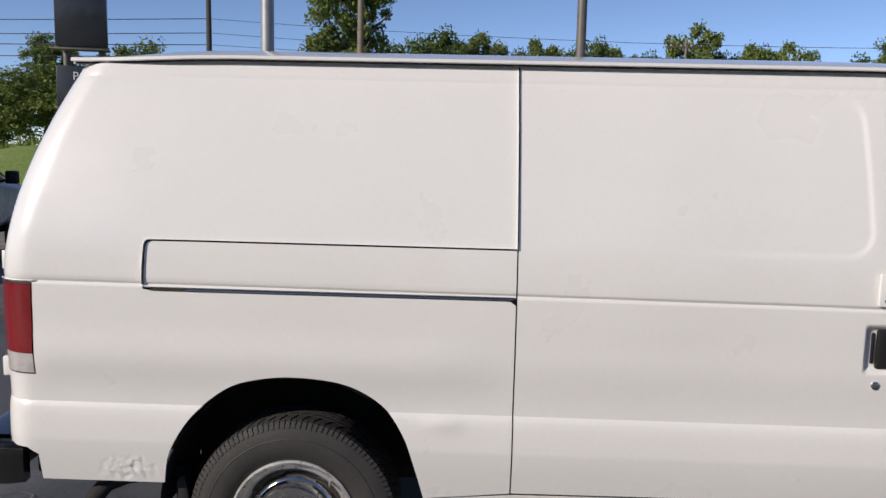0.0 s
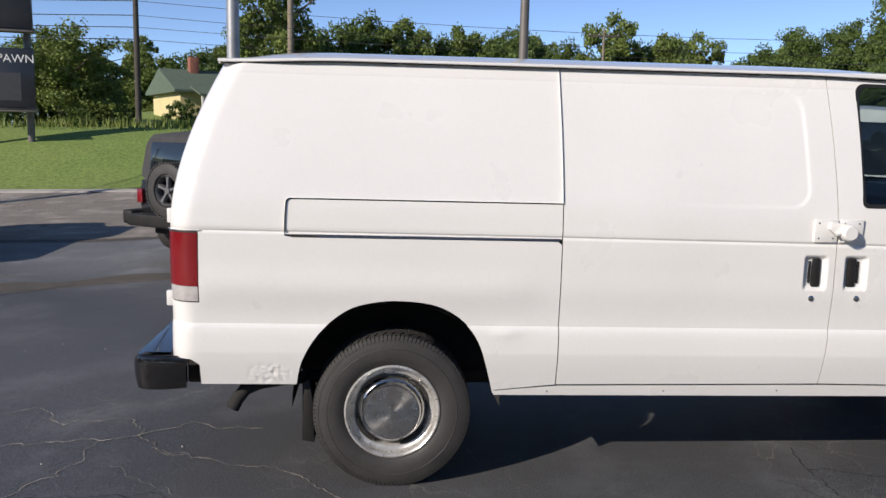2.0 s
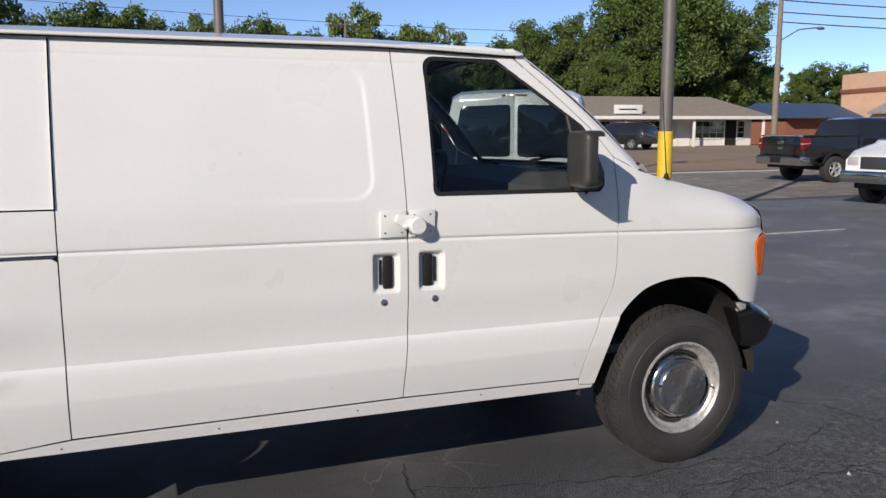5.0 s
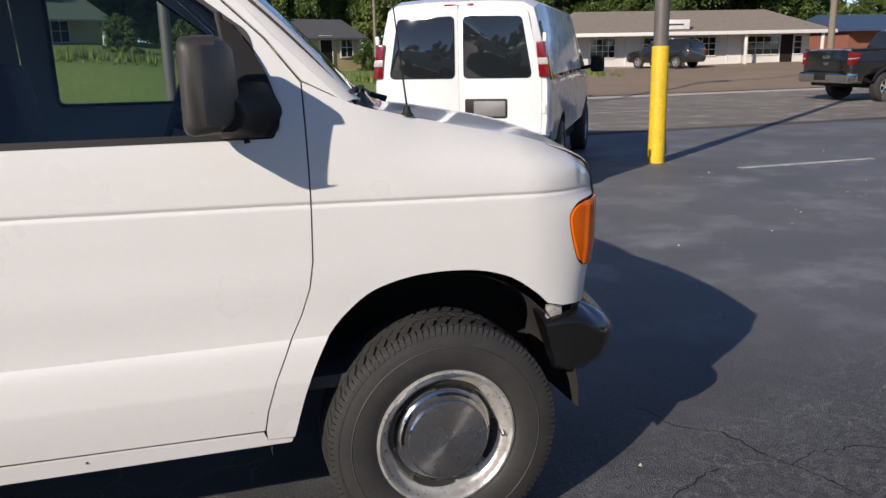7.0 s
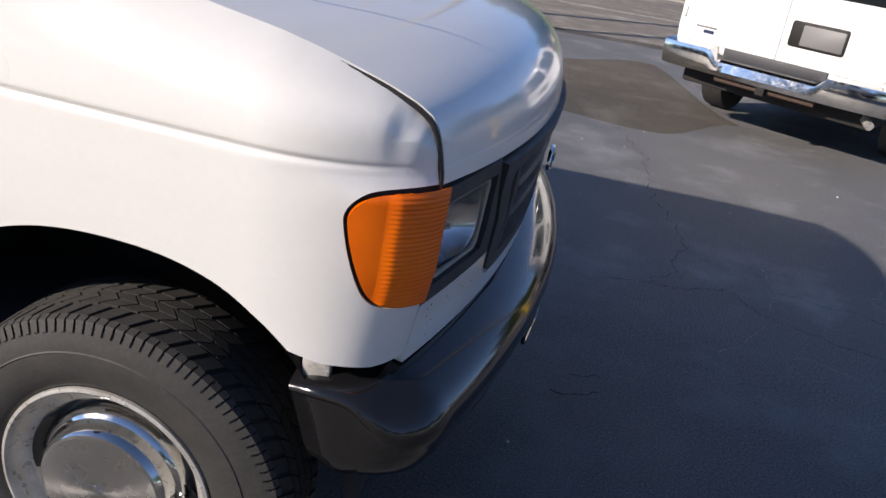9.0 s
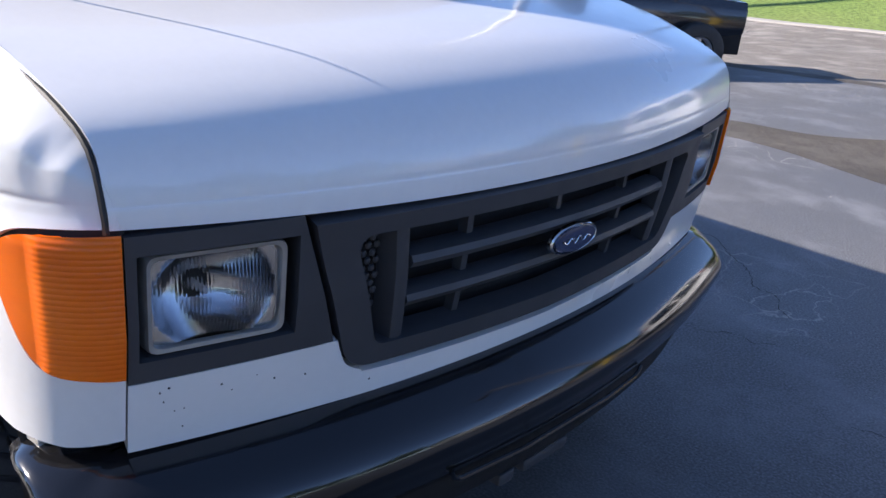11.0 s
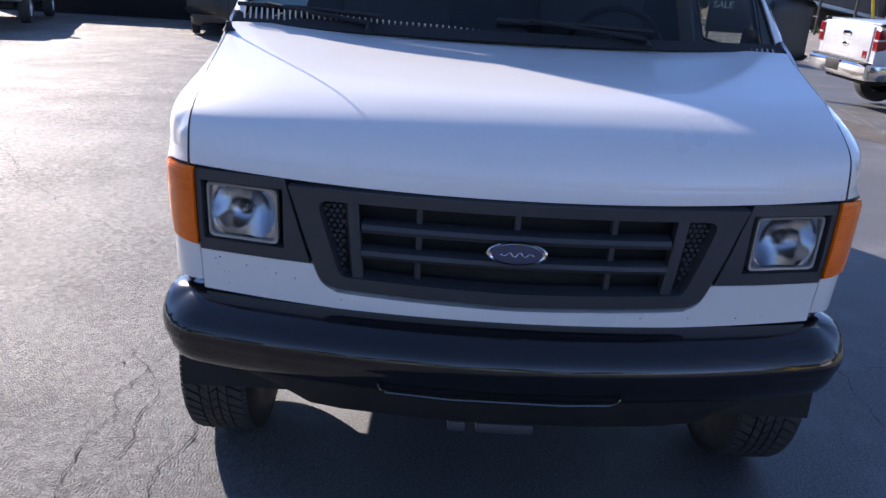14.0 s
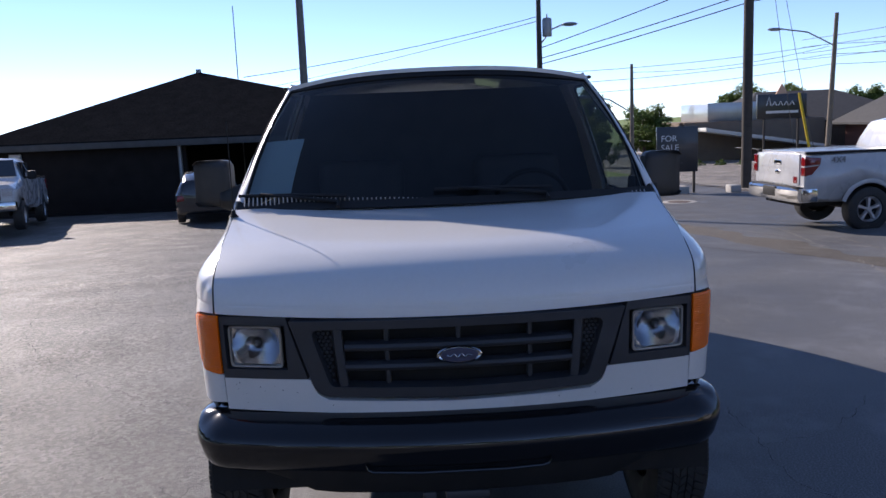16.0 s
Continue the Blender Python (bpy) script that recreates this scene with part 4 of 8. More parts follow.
# roof, gutters
def roof_at(x, t):
    """t from -1 to 1 across the roof."""
    half = 0.79 - 0.024 * smooth(2.2, 2.7, x) - 0.02 * smooth(-0.4, -0.8, x)
    front = 2.690 + 0.085 * (1 - t * t)
    back = -0.80 - 0.05 * (1 - t * t)
    s = (x + 0.80) / 3.48
    xx = back + (front - back) * s
    edge = 1.982 - 0.018 * smooth(1.9, 2.65, x) - 0.016 * smooth(-0.2, -0.8, x)
    crown = 0.074 * (1 - abs(t) ** 2.6) * (1 - 0.06 * smooth(2.35, 2.68, x)) * (1 - 0.5 * smooth(-0.45, -0.8, x))
    return Vector((xx, half * t, edge + crown))


roof = part("roof", skin([[(-0.80, -1), (2.68, -1), (2.68, 1), (-0.80, 1)]], roof_at, 0.07, (), (-0.97, -0.93, -0.88, 0.88, 0.93, 0.97), 0.02, out=(0, 0, 1)), WHITE, van)


def gutter(side):
    st = []
    for k in range(60):
        x = -0.80 + 3.46 * k / 59
        p = roof_at(x, side)
        o = lambda dy, dz: (p.x, p.y + side * dy, p.z + dz)
        st.append([o(-0.012, 0.004), o(0.010, 0.003), o(0.0185, 0.0), o(0.020, -0.010), o(0.014, -0.013), o(0.004, -0.009), o(-0.02, -0.012)])
    return sweep(st, caps=False)


part("gutter", gutter(-1), WHITE, van)
part("gutter", gutter(1), WHITE, van)
for s in (-1, 1):
    part("gutter_seam", tube([roof_at(x, s) + Vector((0, s * 0.004, -0.0155)) for x in np.linspace(-0.79, 2.64, 40)], 0.0042, 6), SEAL, van)


# hood
HOOD = [(0.0, 1.092), (-0.001, 1.118), (-0.004, 1.142), (-0.009, 1.164), (-0.020, 1.190), (-0.036, 1.213), (-0.062, 1.236), (-0.105, 1.257), (-0.17, 1.277), (-0.30, 1.304), (-0.45, 1.329), (-0.62, 1.352), (-0.80, 1.372)]
_hs = np.concatenate([[0], np.cumsum([math.dist(a, b) for a, b in zip(HOOD, HOOD[1:])])])
_hx, _hz = np.array([p[0] for p in HOOD]), np.array([p[1] for p in HOOD])


def hood_at(s, y):
    s = s * (1 - 0.105 * abs(y) ** 3 * smooth(0.45, 0.88, s))
    dx, zc = float(np.interp(s, _hs, _hx)), float(np.interp(s, _hs, _hz))
    half = shoulder(4.010 + dx)
    yy = y * half
    x = 4.130 - BOW * (yy / 0.87) ** 2 + dx
    edge = zc + (lerp_table(FENDER_TOP, 4.130 - BOW * (half / 0.87) ** 2 + dx) - zc) * smooth(0.05, 0.14, s)
    edge += 0.018 * (1 - smooth(0.0, 0.08, s))
    zc += 0.030 * smooth(0.03, 0.35, s)
    e = abs(y) ** 2.2
    z = zc * (1 - e) + edge * e
    z -= 0.005 * math.exp(-((s - 0.046) / 0.006) ** 2)                  # lip crease
    return Vector((x, yy, z))


hood = part("hood", skin([[(0, -1), (float(_hs[-1]), -1), (float(_hs[-1]), 1), (0, 1)]], hood_at, 0.025, (0.036, 0.040, 0.043, 0.046, 0.049, 0.052, 0.056), (-0.985, -0.96, 0.96, 0.985), 0.018, out=(0.3, 0, 1)), WHITE, van, "white steel hood with a fine scratch")

for s in (-1, 1):                                                        # dark gap between the hood and the wing
    line = [hood_at(float(q), s) for q in np.linspace(0.0, float(_hs[-1]) - 0.03, 40)]
    part("hood_seal", tube([p + Vector((-0.004, s * 0.003, -0.006)) for p in line], 0.0048, 6), SEAL, hood)

# windscreen, its seal, the cowl
def screen_at(a, b):
    """a across (-1..1), b from the cowl (0) to the roof (1)."""
    y = a * (0.940 * (1 - b) + 0.758 * b + 0.08 * b * (1 - b))
    x = 3.235 * (1 - b) + 2.665 * b + (0.15 * (1 - b) + 0.095 * b) * (1 - abs(a) ** 2.4) + 0.018 * math.sin(math.pi * b)
    z = 1.412 * (1 - b) + 1.958 * b + 0.055 * b * (1 - a * a) + 0.014 * math.sin(math.pi * b)
    return Vector((x, y, z))


def ring_polys(o, i):
    """A frame between an outer and an inner rectangle, as two halves."""
    (ox0, oy0, ox1, oy1), (ix0, iy0, ix1, iy1) = o, i
    m = (ox0 + ox1) / 2
    return [[(m, oy0), (ox0, oy0), (ox0, oy1), (m, oy1), (m, iy1), (ix0, iy1), (ix0, iy0), (m, iy0)],
            [(m, oy0), (m, iy0), (ix1, iy0), (ix1, iy1), (m, iy1), (m, oy1), (ox1, oy1), (ox1, oy0)]]


screen = part("windscreen", skin([[(-0.985, 0.01), (0.985, 0.01), (0.985, 0.985), (-0.985, 0.985)]], screen_at, 0.08, depth=0.0, out=(1, 0, 0.7)), WINDSCREEN, van, "dark windscreen glass")
screen.visible_shadow = False
part("screen_seal", skin(ring_polys((-1, -0.01, 1, 1), (-0.968, 0.035, 0.968, 0.955)), lambda a, b: screen_at(a, b) + Vector((0.004, 0, 0.004)), 0.08, depth=0.01, out=(1, 0, 0.7)), SEAL, screen)


def pillar_front(s):
    """The pillar's face between the side and the windscreen's edge."""
    st = []
    for b in np.linspace(0.03, 0.99, 24):
        p0 = screen_at(s * 0.972, b) + Vector((0.009, 0, 0.010))
        xf = lerp_table([(1.432, 3.190), (1.602, 3.01), (1.79, 2.825), (1.957, 2.645)], p0.z)
        zn = p0.z - rake(xf) * (1 - smooth(1.45, 1.9, p0.z))
        p1 = Vector((xf, s * (half_width(xf, zn) - 0.0015), p0.z))
        st.append([p1 + Vector((-0.010, s * -0.012, 0)), p1, p1.lerp(p0, 0.3) + Vector((0.008, s * 0.004, 0.006)), p1.lerp(p0, 0.7) + Vector((0.007, 0, 0.006)), p0, p0 + Vector((-0.012, 0, -0.012))])
    return sweep(st, caps=False)


for s in (-1, 1):
    part("pillar_face", pillar_front(s), WHITE, van)


def cowl_at(a, b):
    f, r = hood_at(float(_hs[-1]) + 0.002, a), screen_at(a, 0.0)
    p = f.lerp(r + Vector((-0.01, 0, 0.0)), b)
    p.z -= 0.012 * math.sin(math.pi * min(b * 1.3, 1))
    return p


part("cowl", skin([[(-0.98, 0.0), (0.98, 0.0), (0.98, 1), (-0.98, 1)]], cowl_at, 0.05, depth=0.0, out=(0, 0, 1)), BLACK_PLASTIC, van, "black louvred cowl panel")
for k in range(92):
    a = -0.955 + 1.91 * k / 91
    # ribs sink towards the driver's side, so the shaded half is put into the shape
    p, q = cowl_at(a, 0.03) + Vector((0, 0, 0.014 - 0.02 * smooth(-0.1, 0.3, a))), cowl_at(a, 0.70) + Vector((0, 0, 0.052 - 0.012 * smooth(-0.8, -0.3, a) - 0.028 * smooth(-0.3, 0.2, a)))
    part("cowl_louvre", rod(p, q, 0.0030, 5), COWL_RIB, van)

# grille, lamp bezels, nose panels
fu = lambda y: U_FRONT + Y_FRONT - y       # y counted from the middle, 0 to 0.86


def both(ob):
    mirrored(ob)
    return ob


bezel_top, bezel_low = 1.100, 0.868
bz = [[(fu(0.857), bezel_top), (fu(0.72), bezel_top), (fu(0.72), 1.070), (fu(0.843), 1.070), (fu(0.843), 0.903), (fu(0.72), 0.903), (fu(0.72), bezel_low), (fu(0.857), bezel_low)],
      [(fu(0.72), bezel_top), (fu(0.610), bezel_top), (fu(0.544), bezel_low), (fu(0.72), bezel_low), (fu(0.72), 0.903), (fu(0.615), 0.903), (fu(0.615), 1.070), (fu(0.72), 1.070)]]
bz = [[(u, z) for u, z in p] for p in bz]
bezel = part("headlamp_bezel", skin(bz, lambda u, v: body(u, v - rake(4.0), 0.0), 0.04, depth=0.05, out=(1, -0.1, 0)), GREY_PLASTIC, van, "charcoal plastic headlamp surround")
both(bezel)
NOSE_LOW = [(fu(0.857), 0.8665), (fu(0.535), 0.8665), *arc([(fu(0.528), 0.845), (fu(0.512), 0.812), (fu(0.48), 0.792), (fu(0.43), 0.784), (fu(0.0), 0.774)], 4), (fu(0.0), 0.730), (fu(0.857), 0.743)]
both(part("nose_panel", skin([NOSE_LOW], lambda u, v: body(u, v - rake(4.0)), 0.03, depth=0.03, out=(1, -0.1, 0)), WHITE, van, "white nose panel below the headlamps"))
chip_rnd = random.Random(12)
for k in range(16):
    y, z, r = chip_rnd.uniform(-0.84, -0.42), chip_rnd.uniform(0.77, 0.85), chip_rnd.uniform(0.0009, 0.0022)
    if k > 11:
        y, z = chip_rnd.uniform(0.3, 0.8), chip_rnd.uniform(0.755, 0.775)
    if abs(y) < 0.53:
        z = 0.765
    part("paint_chip", lathe([(0.0, 0.0012), (r, 0.0008), (r * 1.2, 0.0)], 6, m=Matrix.Translation((nose_x(y, z), y, z)) @ Matrix.Rotation(radians(-90), 4, "Z")), SEAL, van)
# black sheet added behind the grille and lamps in place of the shade there
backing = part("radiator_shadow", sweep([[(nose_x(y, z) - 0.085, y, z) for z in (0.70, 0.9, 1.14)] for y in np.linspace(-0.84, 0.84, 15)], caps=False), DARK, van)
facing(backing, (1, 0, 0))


def nose_at(y, z, d=0.0):
    return Vector((nose_x(y, z) + d, y, z))


grille = thing("grille", "", "")
grille.parent = van
TOPZ, LOWZ = 1.086, 0.796
outer = rounded([(-0.598, TOPZ), (-0.512, LOWZ + 0.004), (0.512, LOWZ + 0.004), (0.598, TOPZ)], [0.01, 0.07, 0.07, 0.01], 6)
og = [p for p in outer if p[0] < 0]
left = [(0, TOPZ), (-0.598, TOPZ), *og[6:], (0, LOWZ - 0.006)]
inner_l = rounded([(0, 1.055), (-0.525, 1.055), (-0.462, 0.838), (0, 0.828)], [0, 0.03, 0.03, 0], 5)
frame_l = left + inner_l[::-1]
fr = part("grille_frame", skin([frame_l], lambda y, z: nose_at(y, z, 0.004 + 0.010 * smooth(1.0, 1.12, z)), 0.03, depth=0.055, out=(1, 0, 0)), GREY_PLASTIC, grille, "charcoal plastic grille frame")
mirrored(fr)


def bar(y0, y1, z0, z1, d0, d1, n=16):
    st = []
    for k in range(n + 1):
        y = y0 + (y1 - y0) * k / n
        zm, h = (z0 + z1) / 2, (z1 - z0) / 2
        st.append([nose_at(y, zm + h * 0.6, d1 - 0.006), nose_at(y, zm + h, (d0 + d1) / 2), nose_at(y, zm + h, d0), nose_at(y, zm - h, d0), nose_at(y, zm - h, (d0 + d1) / 2), nose_at(y, zm - h * 0.6, d1 - 0.006), nose_at(y, zm, d1)])
    return sweep(st, closed_section=True)


for z in (0.984, 0.909):
    part("grille_bar", bar(-0.405, 0.405, z - 0.018, z + 0.018, -0.05, -0.002), GREY_PLASTIC, grille)
for s in (-1, 1):
    st = [[nose_at(s * (0.415 + 0.002 * k - 0.018 * (1.055 - z) / 0.25), z, d) for k, d in ((0, -0.045), (0, -0.008), (6, -0.002), (14, -0.004), (20, -0.04))] for z in (0.83, 0.9, 0.97, 1.03, 1.056)]
    part("grille_post", sweep(st, caps=False), GREY_PLASTIC, grille)
    part("grille_strut", sweep([[nose_at(s * 0.255 - 0.010, z, -0.05), nose_at(s * 0.255 - 0.007, z, -0.032), nose_at(s * 0.255 + 0.007, z, -0.032), nose_at(s * 0.255 + 0.010, z, -0.05)] for z in (0.83, 0.9, 1.0, 1.056)], caps=False), GREY_PLASTIC, grille)
    mesh_bm = bmesh.new()                                               # perforated side vent
    for r in range(15):
        for c in range(4):
            y, z = s * (0.455 + 0.017 * c + 0.0085 * (r % 2)), 0.85 + 0.0140 * r
            if abs(y) < 0.46 + (z - 0.83) * 0.28:
                mesh_bm = ball(nose_at(y, z, -0.034), (0.004, 0.0075, 0.0068), 6, bm=mesh_bm)
    part("vent_mesh", mesh_bm, GREY_PLASTIC, grille)
    part("vent_back", sweep([[nose_at(s * 0.445, z, -0.038), nose_at(s * (0.472 + (z - 0.83) * 0.28), z, -0.038)] for z in (0.835, 1.055)], caps=False), BLACK_PLASTIC, grille)
part("grille_strut", sweep([[nose_at(-0.010, z, -0.05), nose_at(-0.007, z, -0.034), nose_at(0.007, z, -0.034), nose_at(0.010, z, -0.05)] for z in (0.99, 1.02, 1.056)], caps=False), GREY_PLASTIC, grille)
BADGE_BLUE = material("badge_blue", (0.02, 0.035, 0.09), 0.2, coat=0.8)
badge = lathe([(0.0, 0.004), (0.072, 0.004), (0.079, 0.007), (0.084, 0.004), (0.084, -0.004)], 40, "Y", m=Matrix.Translation((nose_x(0, 0.935) + 0.014, 0, 0.955)) @ Matrix.Rotation(radians(-90), 4, "Z") @ Matrix.Diagonal((0.94, 1, 0.375, 1)))
badge_ob = part("badge", badge, CHROME, grille, "oval blue badge with a chrome rim")
part("badge_field", lathe([(0.0, 0.0105), (0.070, 0.009), (0.071, 0.004)], 40, "Y", m=Matrix.Translation((nose_x(0, 0.935) + 0.0145, 0, 0.955)) @ Matrix.Rotation(radians(-90), 4, "Z") @ Matrix.Diagonal((0.94, 1, 0.355, 1))), BADGE_BLUE, badge_ob)
part("badge_stroke", tube([(nose_x(0, 0.935) + 0.0258, y, 0.9545 + 0.0065 * math.sin(y * 230) * (1 - (y / 0.05) ** 2)) for y in np.linspace(-0.044, 0.044, 40)], [0.0009 + 0.0009 * abs(math.cos(k * 0.5)) for k in range(40)], 6), CHROME, badge_ob)   # unlettered flourish


def headlamp():
    c = lambda y, z, d: nose_at(-y, z, d)
    top = thing("headlamp", "", "")
    top.parent = van
    edge = rounded([(0.630, 0.908), (0.830, 0.908), (0.830, 1.066), (0.630, 1.066)], 0.018, 5)
    mid = (0.730, 0.987)
    def ringed(scales):
        st = []
        for sc, d in scales:
            st.append([c(mid[0] + (y - mid[0]) * sc, mid[1] + (z - mid[1]) * (1 - (1 - sc) * 1.35), d) for y, z in edge])
        bm = bmesh.new()
        rows = [[bm.verts.new(p) for p in s] for s in st]
        for a, b in zip(rows, rows[1:]):
            for k in range(len(a)):
                j = (k + 1) % len(a)
                bm.faces.new((a[k], a[j], b[j], b[k]))
        bmesh.ops.recalc_face_normals(bm, faces=bm.faces[:])
        return bm
    part("retaining_ring", ringed([(1.0, -0.03), (1.0, -0.012), (0.985, -0.006), (0.925, -0.008), (0.905, -0.013), (0.90, -0.022)]), SATIN, top, "bright metal headlamp ring")
    bmL = skin([[(y, z) for y, z in ((mid[0] + (a - mid[0]) * 0.93, mid[1] + (b - mid[1]) * 0.905) for a, b in edge)]],
               lambda y, z: c(y, z, -0.014 + 0.010 * (1 - ((y - mid[0]) / 0.107) ** 2) * (1 - ((z - mid[1]) / 0.078) ** 2) + 0.00035 * math.sin(y * 1180)), 0.006, np.arange(0.62, 0.84, 0.00066), depth=0.0, out=(1, 0, 0))
    lp = part("lens", bmL, FLUTED, top, "clear fluted glass headlamp lens")
    lp.visible_shadow = False
    bowl = skin([[(mid[0] + (y - mid[0]) * 0.905, mid[1] + (z - mid[1]) * 0.87) for y, z in edge]],
                lambda y, z: c(y, z, -0.022 - 0.075 * max(0.0, 1 - ((y - mid[0]) / 0.088) ** 2 - ((z - mid[1]) / 0.084) ** 2)), 0.006, depth=0.0, out=(1, 0, 0))
    ob = part("reflector", bowl, REFLECTOR, top)
    facing(ob, (1, 0, 0))
    part("bulb", tube([c(mid[0], mid[1], -0.095), c(mid[0], mid[1], -0.05)], [0.009, 0.006], 10), CLEAR_LENS, top)
    return top


hl = headlamp()
hl2 = thing("headlamp", "", "")
hl2.parent = van
for ob in list(hl.children):
    q = mirrored(ob, hl2)
    q.visible_shadow = ob.visible_shadow

# bumpers
SECTION = [(-0.20, 0.738), (-0.125, 0.739), (-0.10, 0.734), (-0.068, 0.720), (-0.034, 0.697), (-0.012, 0.674), (-0.002, 0.655), (0.0, 0.640), (-0.002, 0.624), (-0.007, 0.614), (-0.009, 0.604), (-0.018, 0.575), (-0.034, 0.548), (-0.060, 0.528), (-0.12, 0.520)]


def bumper_plan():
    """Half of the bumper's crest line from its end on the side, round the corner, to the middle."""
    pts = [(x, 0.978 + 0.006 * (x - 3.80) / 0.16) for x in np.linspace(3.80, 3.955, 9)]
    fy = 0.855
    fx = nose_x(fy, 0.76) + 0.112
    for k in range(1, 10):
        a = radians(78) * k / 10
        pts.append((3.955 + (fx - 3.955) * math.sin(a) / math.sin(radians(78)), fy + (0.984 - fy) * (math.cos(a) - math.cos(radians(78))) / (1 - math.cos(radians(78)))))
    return pts + [(nose_x(y, 0.76) + 0.112, y) for y in np.linspace(fy, 0.0, 16)]


def bumper_front():
    half = bumper_plan()
    full = [(x, -y) for x, y in half] + [(x, y) for x, y in half[::-1][1:]]
    st = []
    for i, (x, y) in enumerate(full):
        a, b = Vector(full[max(i - 1, 0)]), Vector(full[min(i + 1, len(full) - 1)])
        t = (b - a).normalized()
        n = Vector((t.y, -t.x)) if t.y * x - t.x * y > 0 else Vector((-t.y, t.x))
        tip, cut = smooth(3.79, 3.86, x), 1 - smooth(3.80, 4.0, x)
        squeeze = 0.60 + 0.40 * smooth(3.86, 4.02, x)                       # the shelf is narrow along the sides
        sec = []
        for d, z in SECTION:
            p = Vector((x, y)) + n * (d * squeeze - 0.012 * (1 - tip))
            if z > 0.60:
                z = 0.738 - (0.738 - z) * (0.30 + 0.70 * smooth(3.90, 4.04, x))
            sec.append((p.x + cut * 0.26 * max(0.0, 0.72 - z), p.y, 0.62 + (z - 0.62) * (0.90 + 0.10 * tip)))
        st.append(sec)
    return sweep(st)


front_bumper = part("front_bumper", bumper_front(), BLACK_GLOSS, van, "black glossy steel front bumper")
lip = [(-0.345, 0.578), (-0.338, 0.562), (-0.32, 0.553), (-0.15, 0.549), (0.15, 0.549), (0.28, 0.552), (0.30, 0.558), (0.31, 0.572)]
part("plate_ledge", tube([(nose_x(y, 0.76) + 0.100, y, z) for y, z in lip], 0.0055, 8), BLACK_GLOSS, front_bumper, "raised lip of the plate mount")
for y0, y1 in ((-0.15, -0.10), (-0.07, 0.09)):
    part("air_scoop", box(4.06, 4.15, y0, y1, 0.42, 0.452, 0.008), GREY_PLASTIC, front_bumper)
part("lower_valance", sweep([[(nose_x(y, 0.76) + d, y, 0.56 + (z - 0.56) * (1 - 0.7 * smooth(0.50, 0.72, abs(y)))) for d, z in ((0.02, 0.56), (0.075, 0.55), (0.068, 0.50), (0.05, 0.455), (0.02, 0.45))] for y in np.linspace(-0.72, 0.72, 17)], closed_section=True), BLACK_PLASTIC, van, "black plastic lower valance")
for s in (-1, 1):
    part("bumper_bracket", box(3.815, 3.87, s * 0.935 - 0.010, s * 0.935 + 0.010, 0.70, 0.765, 0.006), STEEL_RIM, front_bumper)
REAR_SEC = [(-0.16, 0.640), (-0.05, 0.646), (-0.018, 0.640), (-0.004, 0.624), (0.0, 0.600), (-0.002, 0.550), (-0.008, 0.512), (-0.022, 0.494), (-0.05, 0.488), (-0.16, 0.492)]
half = [(-0.925, 0.978), (-0.98, 0.984), (-1.04, 0.987), (-1.085, 0.985)]
half += [(-1.085 - 0.085 * math.sin(radians(a)), 0.900 + 0.085 * math.cos(radians(a))) for a in (15, 30, 45, 60, 75, 90)]
half += [(-1.175, y) for y in (0.80, 0.5, 0.2, 0.0)]
line = [(x, -y) for x, y in half] + [(x, y) for x, y in half[::-1][1:]]
rows = []
for i, (x, y) in enumerate(line):
    t = (Vector(line[min(i + 1, len(line) - 1)]) - Vector(line[max(i - 1, 0)])).normalized()
    n = Vector((t.y, -t.x))
    if n.dot(Vector((x + 0.5, y))) < 0:
        n = -n
    e = 1 - smooth(-1.0, -0.93, x)
    rows.append([(x + n.x * d * (0.35 if abs(n.y) > 0.7 else 1.0), y + n.y * d * (0.35 if abs(n.y) > 0.7 else 1.0), 0.57 + (z - 0.57) * (0.92 + 0.08 * e)) for d, z in REAR_SEC])
rear_bumper = part("rear_bumper", sweep(rows, closed_section=True), BLACK_GLOSS, van, "black painted rear step bumper")

# wheels
def wheel(parent, x, y, sgn, turn=0.0, z=0.364, size=1.0):
    w = thing("wheel", "", "")
    w.parent = parent
    w.matrix_basis = Matrix.Translation((x, y, z)) @ Matrix.Rotation(0 if sgn < 0 else math.pi, 4, "Z") @ Matrix.Rotation(radians(turn), 4, "Y") @ Matrix.Scale(size, 4)
    return w


